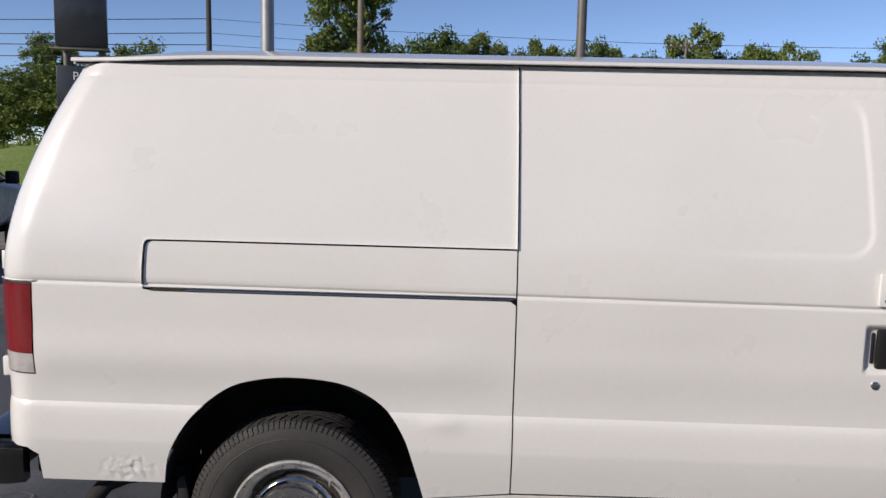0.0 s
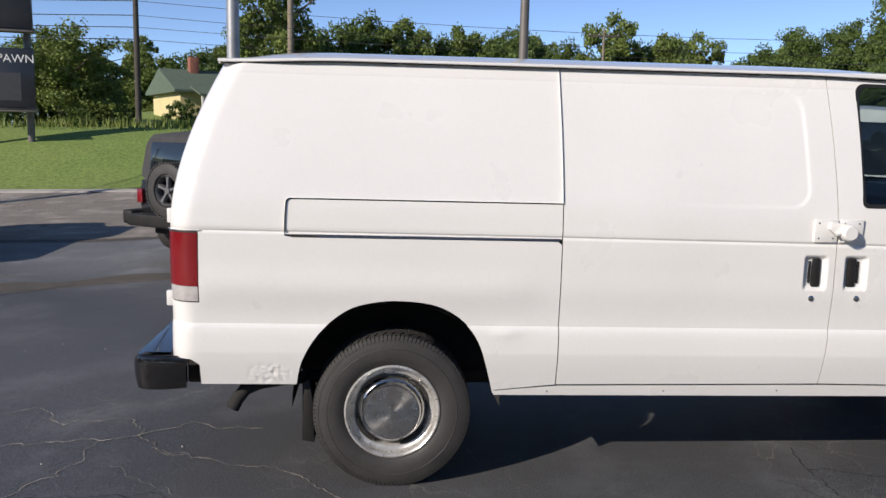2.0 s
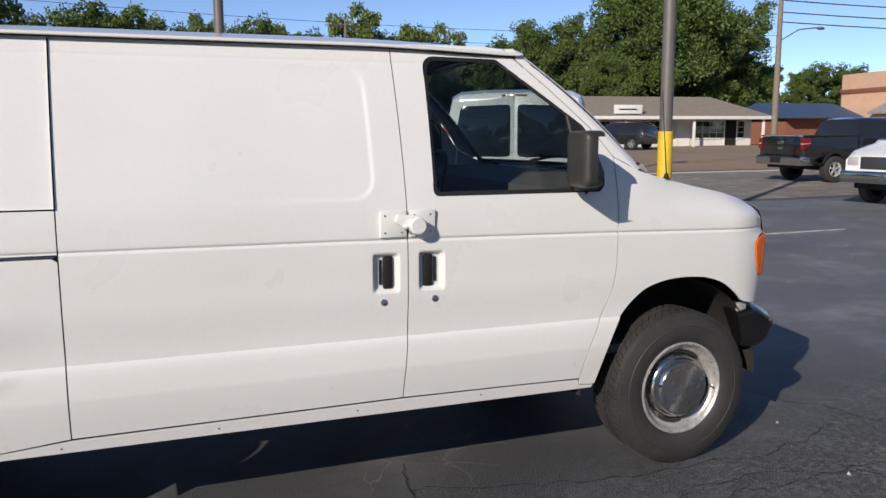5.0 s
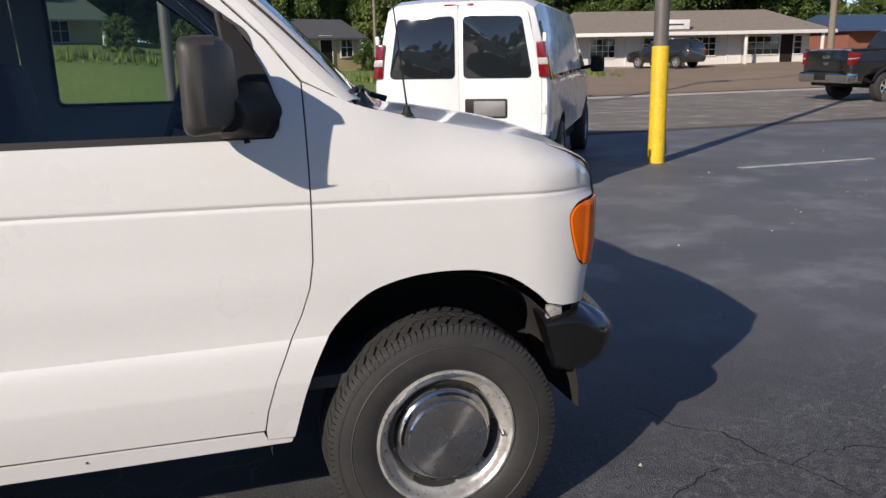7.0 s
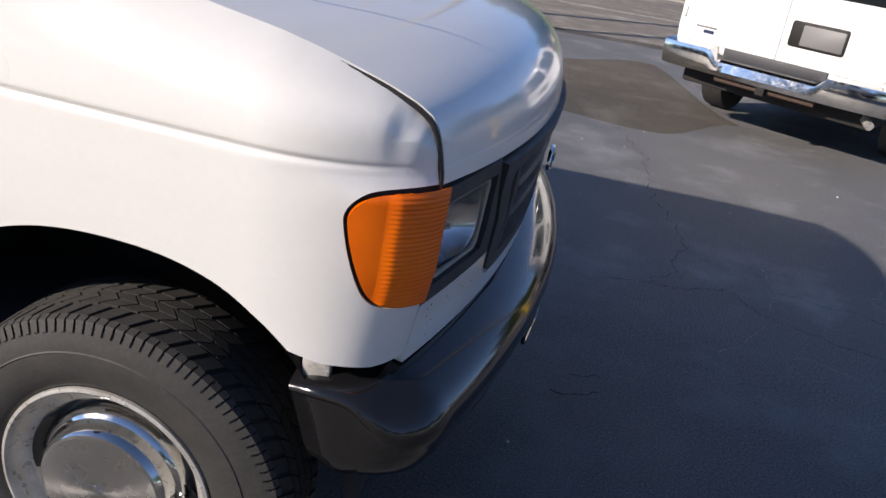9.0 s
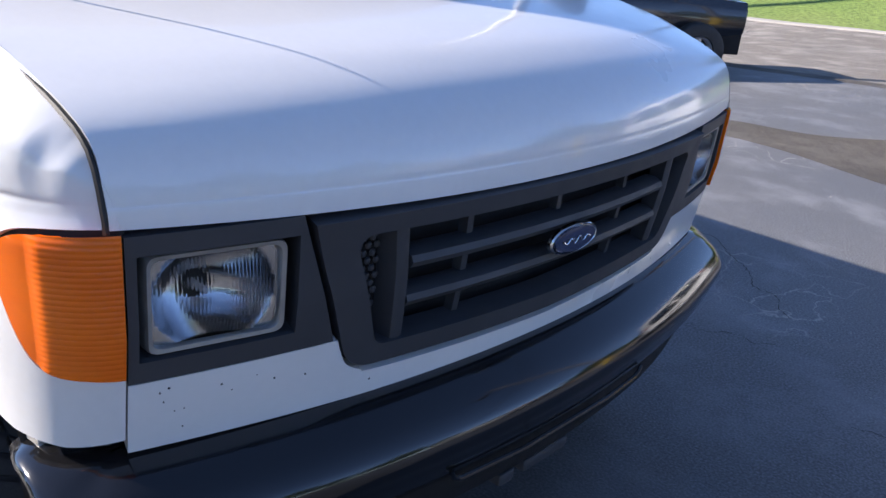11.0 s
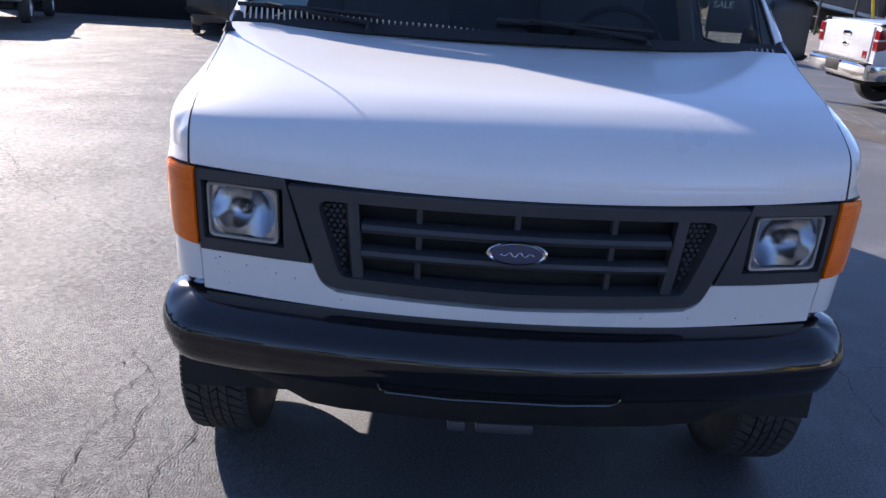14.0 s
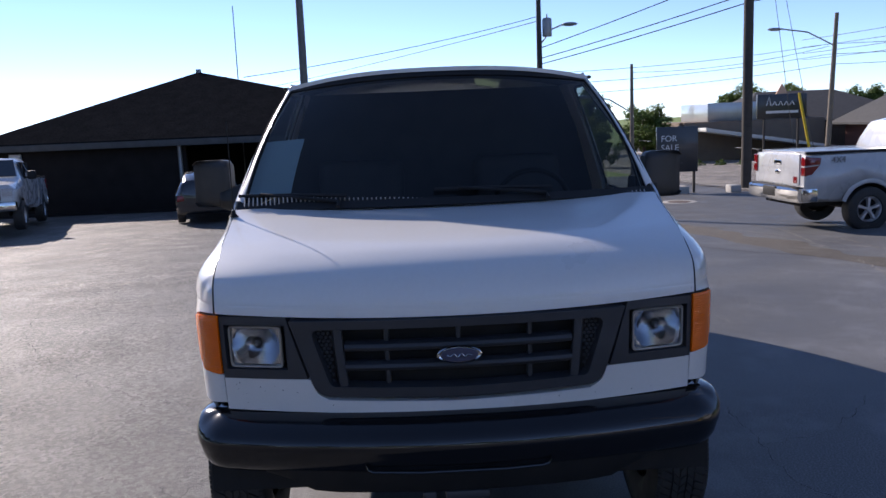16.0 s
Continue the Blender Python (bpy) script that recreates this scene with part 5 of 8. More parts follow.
def tyre_mesh(R=0.372, rim=0.214, half=0.112, blocks=58):
    prof = [(rim, 0.085), (rim + 0.012, 0.098), (rim + 0.03, 0.108), (rim + 0.055, 0.113), (rim + 0.085, 0.114), (rim + 0.115, 0.109), (R - 0.022, 0.102), (R - 0.018, 0.101), (R - 0.016, 0.099), (R - 0.010, 0.092), (R - 0.009, 0.06), (R - 0.009, 0.0)]
    prof = [(r, -h) for r, h in prof] + [(r, h) for r, h in prof[::-1][1:]]
    bm = lathe(prof, 96)
    blk = bmesh.new()

    def block(a0, a1, h0, h1, sk, lo, hi0, hi1):
        v = []
        for a, h, r in ((a0, h0, hi0), (a1, h0, hi0), (a1 + sk, h1, hi1), (a0 + sk, h1, hi1)):
            for rr in (lo, r):
                v.append(blk.verts.new((rr * math.cos(a), h, rr * math.sin(a))))
        blk.faces.new((v[1], v[3], v[5], v[7]))
        for i in range(4):
            j = (i + 1) % 4
            blk.faces.new((v[2 * i], v[2 * j], v[2 * j + 1], v[2 * i + 1]))

    step = 2 * math.pi / blocks
    for k in range(blocks):
        a = k * step
        for e in (-1, 1):                                               # long curved shoulder lugs, finely cut at the rim
            block(a + 0.08 * step, a + 0.80 * step, e * 0.086, e * 0.046, 0.55 * step * e, R - 0.012, R - 0.0025, R)
            for q in (0.02, 0.52):
                block(a + q * step, a + (q + 0.40) * step, e * 0.1005, e * 0.087, 0.05 * step * e, R - 0.014, R - 0.0075, R - 0.003)
                v = [blk.verts.new((rr * math.cos(w), e * h, rr * math.sin(w))) for w, rr, h in ((a + q * step, R - 0.0075, 0.1007), (a + (q + 0.40) * step, R - 0.0075, 0.1007), (a + (q + 0.36) * step, R - 0.030, 0.1078), (a + (q + 0.06) * step, R - 0.030, 0.1078))]
                blk.faces.new(v if e < 0 else v[::-1])
        for h0, h1, off, sk in ((-0.040, -0.016, 0.3, -0.6), (-0.011, 0.011, 0.75, 0.5), (0.016, 0.040, 0.1, -0.6)):
            block(a + off * step, a + (off + 0.88) * step, h0, h1, sk * step, R - 0.012, R, R)
    bmesh.ops.recalc_face_normals(blk, faces=blk.faces[:])
    return bm, blk


def wheel_parts(w):
    carcass, blk = tyre_mesh()
    tyre = part("tyre", carcass, RUBBER, w, "worn black all-terrain tyre")
    tagged(part("tread", blk, RUBBER, tyre), "worn rubber tread blocks", kind="stuff")
    part("tyre_ring", lathe([(0.300, -0.1125), (0.303, -0.1155), (0.306, -0.1125)], 96), RUBBER, tyre)
    part("rim", lathe([(0.216, -0.092), (0.224, -0.098), (0.223, -0.104), (0.216, -0.106), (0.209, -0.101), (0.204, -0.090), (0.200, -0.078), (0.190, -0.070), (0.181, -0.068), (0.176, -0.062), (0.172, -0.045), (0.168, -0.022), (0.160, -0.015), (0.150, -0.015)], 96), STEEL_RIM, w, "worn silver steel rim")
    for k in range(4):                                                  # long hand holes between rim and hubcap
        a = radians(45 + 90 * k)
        st = [[(r * math.cos(a + j * 0.052), h, r * math.sin(a + j * 0.052)) for r, h in ((0.1615, -0.060), (0.168 + 0.003 * q, -0.0695), (0.1705 + 0.0095 * q, -0.0722))] for j in range(-8, 9) for q in (math.sqrt(max(0.0, 1 - (j / 8.2) ** 2)),)]
        part("rim_slot", sweep(st, caps=False), DARK, w, "dark hand hole in the rim")
    part("hubcap", lathe([(0.156, -0.020), (0.158, -0.055), (0.156, -0.068), (0.149, -0.076), (0.143, -0.080), (0.139, -0.092), (0.134, -0.108), (0.128, -0.115), (0.122, -0.1155)], 72), CHROME, w, "chrome dog-dish hubcap")
    part("hubcap_face", lathe([(0.122, -0.1155), (0.10, -0.1168), (0.05, -0.1185), (0.0, -0.119)], 72), BRUSHED, w, "brushed steel hubcap face")
    part("hubcap_mark", lathe([(0.0, -0.1205), (0.017, -0.1205), (0.0185, -0.1188)], 24, m=Matrix.Diagonal((1, 1, 0.45, 1))), CHROME, w)
    part("valve", rod((0.105, -0.05, 0.158), (0.108, -0.105, 0.150), 0.005, 8), CHROME, w)


w1 = wheel(van, 0.0, -0.828, -1, 8)
wheel_parts(w1)
for x, y, s, tn, zw, size in ((3.450, -0.897, -1, 60, 0.384, 1.02), (0.0, 0.828, 1, 0, 0.364, 1.0), (3.450, 0.897, 1, 0, 0.384, 1.02)):
    w2 = wheel(van, x, y, s, tn, zw, size)
    for c in w1.children:
        for o in (c, *c.children):
            q = new(o.name.split(".")[0], o.data)
            q.parent = w2
            if o.get("label"):
                tagged(q, o["label"])

# underbody, wheel wells, exhaust, mud flap
part("underbody", box(-0.86, 3.95, -0.50, 0.50, 0.44, 0.56, 0.02), DARK, van, "dark dirty underbody")
for s in (-1, 1):
    for cx, zt in ((0.02, 0.47), (3.42, 0.50)):
        st = []
        for y in (0.965, 0.52):
            yy = y if y < 0.9 else 0.955
            st.append([(cx + zt * 1.02 * math.cos(a), s * yy, 0.42 + zt * math.sin(a)) for a in np.linspace(-0.05, math.pi + 0.05, 22)])
        part("wheel_well", sweep(st, caps=False), DARK, van)
        part("well_wall", box(cx - zt, cx + zt, s * 0.52 - 0.01, s * 0.52 + 0.01, 0.4, 0.95), DARK, van)
part("rear_axle", tube([(0, -0.75, 0.36), (0, -0.2, 0.36), (0, 0.2, 0.36), (0, 0.75, 0.36)], [0.05, 0.06, 0.12, 0.05], 12), DARK, van)
part("front_axle", tube([(3.505, -0.75, 0.33), (3.505, 0.75, 0.36)], 0.05, 10), DARK, van)
part("exhaust_pipe", tube([(0.5, -0.62, 0.44), (-0.30, -0.74, 0.485), (-0.50, -0.80, 0.488), (-0.62, -0.85, 0.482), (-0.68, -0.88, 0.462), (-0.715, -0.90, 0.42), (-0.735, -0.91, 0.378)], 0.031, 14), DARK, van, "black exhaust tail pipe")
part("mud_flap", prism([(-0.385, 0.52), (-0.415, 0.50), (-0.418, 0.225), (-0.36, 0.215), (-0.365, 0.40)], -0.92, -0.70, 0.004, "xz"), BLACK_PLASTIC, van, "black rubber mud flap")
part("bumper_brace", box(-0.95, -0.88, -0.84, -0.70, 0.48, 0.62, 0.01), DARK, van)

# side glass, trim, mirrors, handles, lock
glass_poly = [(2.56 + (x - 2.56) * 0.985, 1.63 + (z - 1.63) * 0.975) for x, z in HOLE]
pane = shell("door_window", [glass_poly], PANE, van, "tinted door window", proud=-0.012, step=0.08, depth=0.0)
facing(pane, (0, -1, 0))
pane.visible_shadow = False
ipoly = [(2.56 + (x - 2.56) * 0.957, 1.63 + (z - 1.63) * 0.945) for x, z in HOLE]
opoly = [(2.56 + (x - 2.56) * 1.004, 1.63 + (z - 1.63) * 1.006) for x, z in HOLE]
seal_bm = bmesh.new()
rows = [[seal_bm.verts.new(body(*nominal([p])[0], d)) for p in pl] for pl, d in ((opoly, -0.005), (opoly, 0.002), (ipoly, -0.002), (ipoly, -0.014))]
for a, b in zip(rows, rows[1:]):
    for k in range(len(a)):
        j = (k + 1) % len(a)
        seal_bm.faces.new((a[k], a[j], b[j], b[k]))
bmesh.ops.recalc_face_normals(seal_bm, faces=seal_bm.faces[:])
wseal = part("window_seal", seal_bm, SEAL, pane, "black rubber window seal")
p2 = mirrored(pane)
p2.visible_shadow = False
mirrored(wseal, p2)
part("window_divider", tube([body(2.905, 1.37, -0.006), body(2.86, 1.70, -0.006)], 0.011, 8), SEAL, pane)


def wing_mirror():
    m = thing("wing_mirror", "", "")
    m.parent = van
    st = []
    for t in np.linspace(0, 1, 15):
        y = -1.045 - 0.195 * t
        e = 0.80 + 0.20 * math.sqrt(max(0.0, 1 - abs(2 * t - 1) ** 5))
        cx, cz = 2.846 - 0.012 * t, 1.500
        ring = rounded([(-0.092, -0.118), (0.055, -0.104), (0.040, 0.100), (0.005, 0.122), (-0.092, 0.120)], [0.03, 0.06, 0.06, 0.04, 0.025], 6)
        st.append([(cx + (a if a < 0 else a * (1 - t ** 1.3) - 0.045 * t ** 1.3) * e, y, cz + b * e) for a, b in ring])
    part("housing", sweep(st, closed_section=True), FADED_PLASTIC, m, "faded black textured plastic mirror housing", 50)
    part("mirror_glass", box(2.764, 2.770, -1.220, -1.065, 1.401, 1.601, 0.002), CHROME, m)
    arm = []
    for t in np.linspace(0, 1, 9):                                      # a rounded arm that swells into the sail
        y, w_ = -0.965 - 0.135 * t, 1.25 - 0.55 * smooth(0, 1, t)
        ring = rounded([(-0.075, -0.058), (0.055, -0.058), (0.075, 0.0), (0.045, 0.065), (-0.06, 0.065)], 0.035, 5)
        arm.append([(2.915 - 0.075 * t + dx * w_, y, 1.425 + dz_ * w_) for dx, dz_ in ring])
    part("arm", sweep(arm, closed_section=True), BLACK_PLASTIC, m, "", 60)
    sail = shell("sail", [[(2.875, 1.358), (2.875, 1.50), (2.862, 1.655), *arc([(2.885, 1.648), (2.935, 1.585), (2.975, 1.51), (2.995, 1.43), (2.992, 1.38), (2.97, 1.358)], 4)]], BLACK_PLASTIC, m, proud=0.012, step=0.03)
    facing(sail, (0, -1, 0))
    return m


wm = wing_mirror()
wm2 = thing("wing_mirror", "", "")
wm2.parent = van
for ob in list(wm.children):
    o = mirrored(ob, wm2)
    if ob.name.split(".")[0] != "sail":
        o.location = (0, -0.035, -0.045)


def door_handle(x, z, flip, parent):
    """A dished pull with a black lever."""
    c = body(x + flip * 0.012, z - rake(x))
    part("handle_lever", box(c.x - 0.021, c.x + 0.021, c.y - 0.012, c.y + 0.012, z - 0.068, z + 0.068, 0.008), BLACK_PLASTIC, parent, "black door lever")
    part("handle_grip", box(c.x - flip * 0.032 - 0.006, c.x - flip * 0.032 + 0.006, c.y - 0.006, c.y + 0.010, z - 0.05, z + 0.055, 0.004), BLACK_PLASTIC, parent)
    k = body(x + flip * (-0.012), z - 0.119 - rake(x))
    part("key_lock", lathe([(0, -0.006), (0.010, -0.006), (0.0135, -0.004), (0.015, 0.002)], 20, m=Matrix.Translation((k.x, k.y, z - 0.119))), CHROME, parent)


door_handle(1.962, 1.048, 1, slide)
door_handle(2.160, 1.048, -1, front_door)
lock_x, lock_z = 2.055, 1.249
lockset = thing("door_lock", "", "")
lockset.parent = van
for x0, x1 in ((lock_x - 0.118, lock_x - 0.006), (lock_x + 0.006, lock_x + 0.118)):
    plate = part("lock_plate", box(x0, x1, -1.008, -0.996, lock_z - 0.054, lock_z + 0.054, 0.003), WHITE, lockset, "white painted steel lock plate")
    for dx in (0.02, 0.09):
        for dz_ in (-0.035, 0.035):
            part("rivet", ball((x0 + dx, -1.0075, lock_z + dz_), (0.005, 0.003, 0.005), 8), CHROME, lockset)
part("hasp", prism(rounded([(lock_x - 0.06, lock_z + 0.01), (lock_x - 0.05, lock_z + 0.042), (lock_x + 0.02, lock_z + 0.036), (lock_x + 0.05, lock_z + 0.02), (lock_x + 0.045, lock_z - 0.03), (lock_x - 0.02, lock_z - 0.022)], 0.012, 3), -1.030, -1.007, 0.003), WHITE, lockset)
part("puck_lock", lathe([(0.0, -1.062), (0.030, -1.062), (0.036, -1.056), (0.037, -1.024), (0.0, -1.024)], 28, m=Matrix.Translation((lock_x + 0.028, 0, lock_z - 0.006))), WHITE, lockset, "white round puck padlock")
part("lock_rod", tube([(lock_x - 0.03, -1.034, lock_z - 0.012), (lock_x + 0.02, -1.040, lock_z + 0.004)], 0.010, 10), WHITE, lockset)
part("track_rail", box(-0.46, 0.75, -0.992, -0.975, 1.178, 1.21, 0.002), DARK, van, "dark sliding door track slot")
part("rail_strip", tube([(-0.34, -0.998, 1.193), (0.745, -0.998, 1.187)], 0.003, 6), CHROME, van)
for k in range(5):
    x = 0.72 + 0.56 * k
    part("sill_plug", lathe([(0, -0.002), (0.003, -0.002), (0.0035, 0.001)], 8, m=Matrix.Translation((x, body(x, 0.472 - rake(x)).y + 0.003, 0.470))), SEAL, sill)
part("door_hinge", box(-1.012, -0.985, -0.90, -0.878, 1.235, 1.30, 0.005), WHITE, van)
part("door_hinge", box(-1.02, -0.985, -0.91, -0.88, 0.86, 0.93, 0.006), WHITE, van)

# antenna, wipers, the slip behind the screen
ant = part("antenna", tube([(3.37, -0.925, 1.42), (3.325, -0.935, 1.80)], [0.003, 0.0015], 6), BLACK_PLASTIC, van, "thin black whip antenna")
part("antenna_base", lathe([(0.0, 0.03), (0.008, 0.028), (0.012, 0.012), (0.022, 0.0)], 16, "Z", m=Matrix.Translation((3.37, -0.925, 1.392))), BLACK_PLASTIC, ant)
for y0, y1 in ((-0.45, -0.80), (0.42, 0.05)):
    off = Vector((0.012, 0, 0.014))
    a, b = screen_at(y0 / 0.9, 0.02) + off, screen_at(y1 / 0.9, 0.07) + off * 1.5
    c, d = screen_at((y0 + 0.03) / 0.9, 0.055) + off, screen_at((y1 - 0.10) / 0.9, 0.075) + off * 0.8
    wp = part("wiper", tube([a + Vector((0.06, 0, -0.02)), a, b], [0.011, 0.009, 0.006], 8), BLACK_PLASTIC, van, "black windscreen wiper")
    part("wiper_blade", tube([c, (c + d) / 2 + Vector((0.004, 0, 0.004)), d], 0.008, 6), SEAL, wp)
pb = skin([[(-0.965, 0.12), (-0.75, 0.12), (-0.75, 0.52), (-0.965, 0.52)]], lambda a, b: screen_at(a * 1.0, b) + Vector((-0.012, 0, -0.012)), 0.1, depth=0.0015, out=(1, 0, 0.7))
tagged(link("paper_sheet", pb, PAPER), "pale blue paper sheet behind the windscreen", "paper")

# cabin
part("dashboard", sweep([[(x, y, z) for x, z in ((2.78, 1.08), (2.76, 1.28), (2.80, 1.36), (2.98, 1.40), (3.22, 1.40), (3.22, 1.0))] for y in np.linspace(-0.88, 0.88, 7)], closed_section=True), CABIN, van, "grey dashboard")
part("bulkhead", prism([(-0.90, 0.58), (-0.94, 1.0), (-0.93, 1.35), (-0.84, 1.7), (-0.74, 1.95), (0.74, 1.95), (0.84, 1.7), (0.93, 1.35), (0.94, 1.0), (0.90, 0.58)], 1.95, 1.97, 0.0, "yz"), CABIN, van, "grey cargo partition")
part("cabin_floor", box(1.95, 3.3, -0.93, 0.93, 0.58, 0.62), CABIN, van)
part("headliner", skin([[(1.9, -0.95), (2.6, -0.95), (2.6, 0.95), (1.9, 0.95)]], lambda x, t: roof_at(x, t) + Vector((0, 0, -0.04)), 0.1, depth=0.0, out=(0, 0, -1)), CABIN, van)
part("engine_cover", box(2.35, 3.1, -0.27, 0.27, 0.6, 1.02, 0.06), CABIN, van)
for y in (-0.46, 0.46):
    seat = thing("seat", "", "")
    seat.parent = van
    part("seat_cushion", box(2.16, 2.66, y - 0.25, y + 0.25, 0.82, 1.0, 0.05, 3), CABIN, seat, "grey cloth seat")
    part("seat_back", box(2.06, 2.20, y - 0.25, y + 0.25, 0.98, 1.56, 0.055, 3, m=Matrix.Translation((2.1, 0, 1)) @ Matrix.Rotation(radians(-8), 4, "Y") @ Matrix.Translation((-2.1, 0, -1))), CABIN, seat)
    part("seat_base", box(2.2, 2.6, y - 0.2, y + 0.2, 0.6, 0.83, 0.02), DARK, seat)
sw = [(2.70 + 0.10 * math.cos(a) * 0.6, 0.46 + 0.19 * math.sin(a), 1.33 + 0.17 * math.cos(a)) for a in np.linspace(0, 2 * math.pi, 33)[:-1]]
st_ob = part("steering_wheel", tube(sw, 0.014, 8, closed=True), BLACK_PLASTIC, van, "black steering wheel")
part("steering_spoke", tube([(2.70, 0.28, 1.33), (2.72, 0.46, 1.31), (2.70, 0.64, 1.33)], 0.018, 8), BLACK_PLASTIC, st_ob)
part("steering_column", tube([(2.70, 0.46, 1.32), (2.95, 0.46, 1.22)], 0.04, 10), BLACK_PLASTIC, st_ob)


# ---- other parked vehicles (local x forward, rear at x = 0) ----
CAR_WHITE = material("white_car_paint", (0.76, 0.76, 0.75), 0.28, second=(0.72, 0.72, 0.71), scale=1.5, coat=0.6, rough_var=0.05)
CAR_BLACK = material("black_car_paint", (0.012, 0.013, 0.016), 0.2, second=(0.02, 0.02, 0.022), scale=2, coat=0.7)
CAR_SILVER = material("silver_car_paint", (0.45, 0.45, 0.44), 0.3, 0.5, second=(0.4, 0.4, 0.39), scale=2, coat=0.6)
SOFT_TOP = material("black_canvas", (0.035, 0.036, 0.038), 0.85, second=(0.05, 0.05, 0.052), scale=9, bump=0.001, bump_scale=300)
ALLOY = material("grey_alloy", (0.60, 0.60, 0.60), 0.38, 0.6, second=(0.50, 0.50, 0.50), scale=15)
ALLOY_DARK = material("dark_grey_alloy", (0.17, 0.17, 0.175), 0.45, 0.5, second=(0.13, 0.13, 0.135), scale=15)
DARK_GLASS = material("dark_window_glass", (0.012, 0.015, 0.017), 0.04, second=(0.016, 0.02, 0.022), scale=2, spec=0.7, coat=0.3)
PLATE_GREY = material("dull_plate", (0.16, 0.16, 0.16), 0.5)


def ring(x, zs, zb, zr, wb, wr):
    half = [(wb * 0.90, zs), (wb * 0.975, zs + 0.06), (wb, zs + (zb - zs) * 0.4), (wb, zb), (wb * 0.985, zb + (zr - zb) * 0.12), (wr + (wb - wr) * 0.28, zb + (zr - zb) * 0.70), (wr, zr - 0.07 * min(1, (zr - zb) * 2)), (wr * 0.86, zr - 0.012), (wr * 0.45, zr + 0.012)]
    return [(x, -y, z) for y, z in half] + [(x, y, z) for y, z in half[::-1]]


def hull(stations):
    return sweep([ring(*s) for s in stations], closed_section=True)


def plain_wheel(parent, x, y, R, w, sgn, rim=ALLOY, rim_r=0.62, spokes=5, name="wheel"):
    e = thing(name, "", "")
    e.parent = parent
    e.matrix_basis = Matrix.Translation((x, y, R)) @ Matrix.Rotation(0 if sgn < 0 else math.pi, 4, "Z")
    h = w / 2
    rr = R * rim_r
    part("tyre", lathe([(rr, -h * 0.7), (rr * 1.05, -h * 0.98), (R * 0.9, -h), (R * 0.98, -h * 0.85), (R, -h * 0.6), (R, h * 0.6), (R * 0.97, h * 0.9), (rr, h * 0.9)], 36), RUBBER, e)
    r = part("rim", lathe([(rr, -h * 0.75), (rr * 0.94, -h * 0.9), (rr * 0.88, -h * 0.75), (rr * 0.84, -h * 0.1)], 36), rim, e)
    part("rim_disc", lathe([(0.0, -h * 0.02), (rr * 0.86, -h * 0.02)], 24), DARK, r)
    for k in range(spokes):
        a = 2 * math.pi * k / spokes + 0.3
        d, t = Vector((math.cos(a), 0, math.sin(a))), Vector((-math.sin(a), 0, math.cos(a)))
        st = [[d * (rr * q) + t * (rr * ww * s) + Vector((0, -h * dd, 0)) for s, dd in ((-1, 0.35), (-0.6, 0.72), (0.6, 0.72), (1, 0.35))] for q, ww in ((0.12, 0.12), (0.5, 0.13), (0.9, 0.19))]
        part("spoke", sweep(st, closed_section=True), rim, r)
    part("hub", lathe([(0.0, -h * 0.85), (rr * 0.2, -h * 0.82), (rr * 0.24, -h * 0.5)], 16), rim, r)
    return e


def arch_cut(body_part, x, w, R, wheel_r):
    """Wheel wells cut into a body, dark inside."""
    ob = body_part
    ob.data.materials.append(DARK)
    tools = []
    for s in (-1, 1):
        ring_ = [(x + R * math.cos(a), wheel_r + R * math.sin(a)) for a in np.linspace(0, 2 * math.pi, 37)[:-1]]
        tool = link("well", prism(ring_, s * (w - 0.34), s * (w + 0.2), 0.0, "xz"), DARK)
        tool.parent = ob.parent
        mod = ob.modifiers.new("well", "BOOLEAN")
        mod.operation, mod.solver, mod.object = "DIFFERENCE", "EXACT", tool
        tools.append(tool)
    bpy.context.view_layer.update()
    me = bpy.data.meshes.new_from_object(ob.evaluated_get(bpy.context.evaluated_depsgraph_get()))
    ob.modifiers.clear()
    ob.data = me
    for tool in tools:
        bpy.data.objects.remove(tool)
    for p in me.polygons:
        if math.hypot(p.center.x - x, p.center.z - wheel_r) < R + 0.004 and abs(p.center.y) < w * 0.93 and (p.center.z > wheel_r * 1.1 or abs(p.normal.y) > 0.9):
            p.material_index = 1
        elif math.hypot(p.center.x - x, p.center.z - wheel_r) < R + 0.004 and abs(p.normal.y) < 0.2:
            p.material_index = 1


def panel_yz(name, pts, x, d, mat, parent, label="", bevel=0.004, lean=0.0, zref=1.2):
    bm = prism(pts, x - d, x + 0.02, bevel, "yz")
    for v in bm.verts:
        v.co.x += max(0.0, v.co.z - zref) * lean
    return part(name, bm, mat, parent, label)


def panel_xz(name, pts, y, d, mat, parent, lean, zref, label=""):
    """A thin side panel, on both sides, leaning in above zref."""
    for s in (-1, 1):
        bm = prism(pts, s * (y - 0.02), s * (y + d), 0.003, "xz")
        for v in bm.verts:
            v.co.y -= s * max(0.0, v.co.z - zref) * lean
        part(name, bm, mat, parent, label)


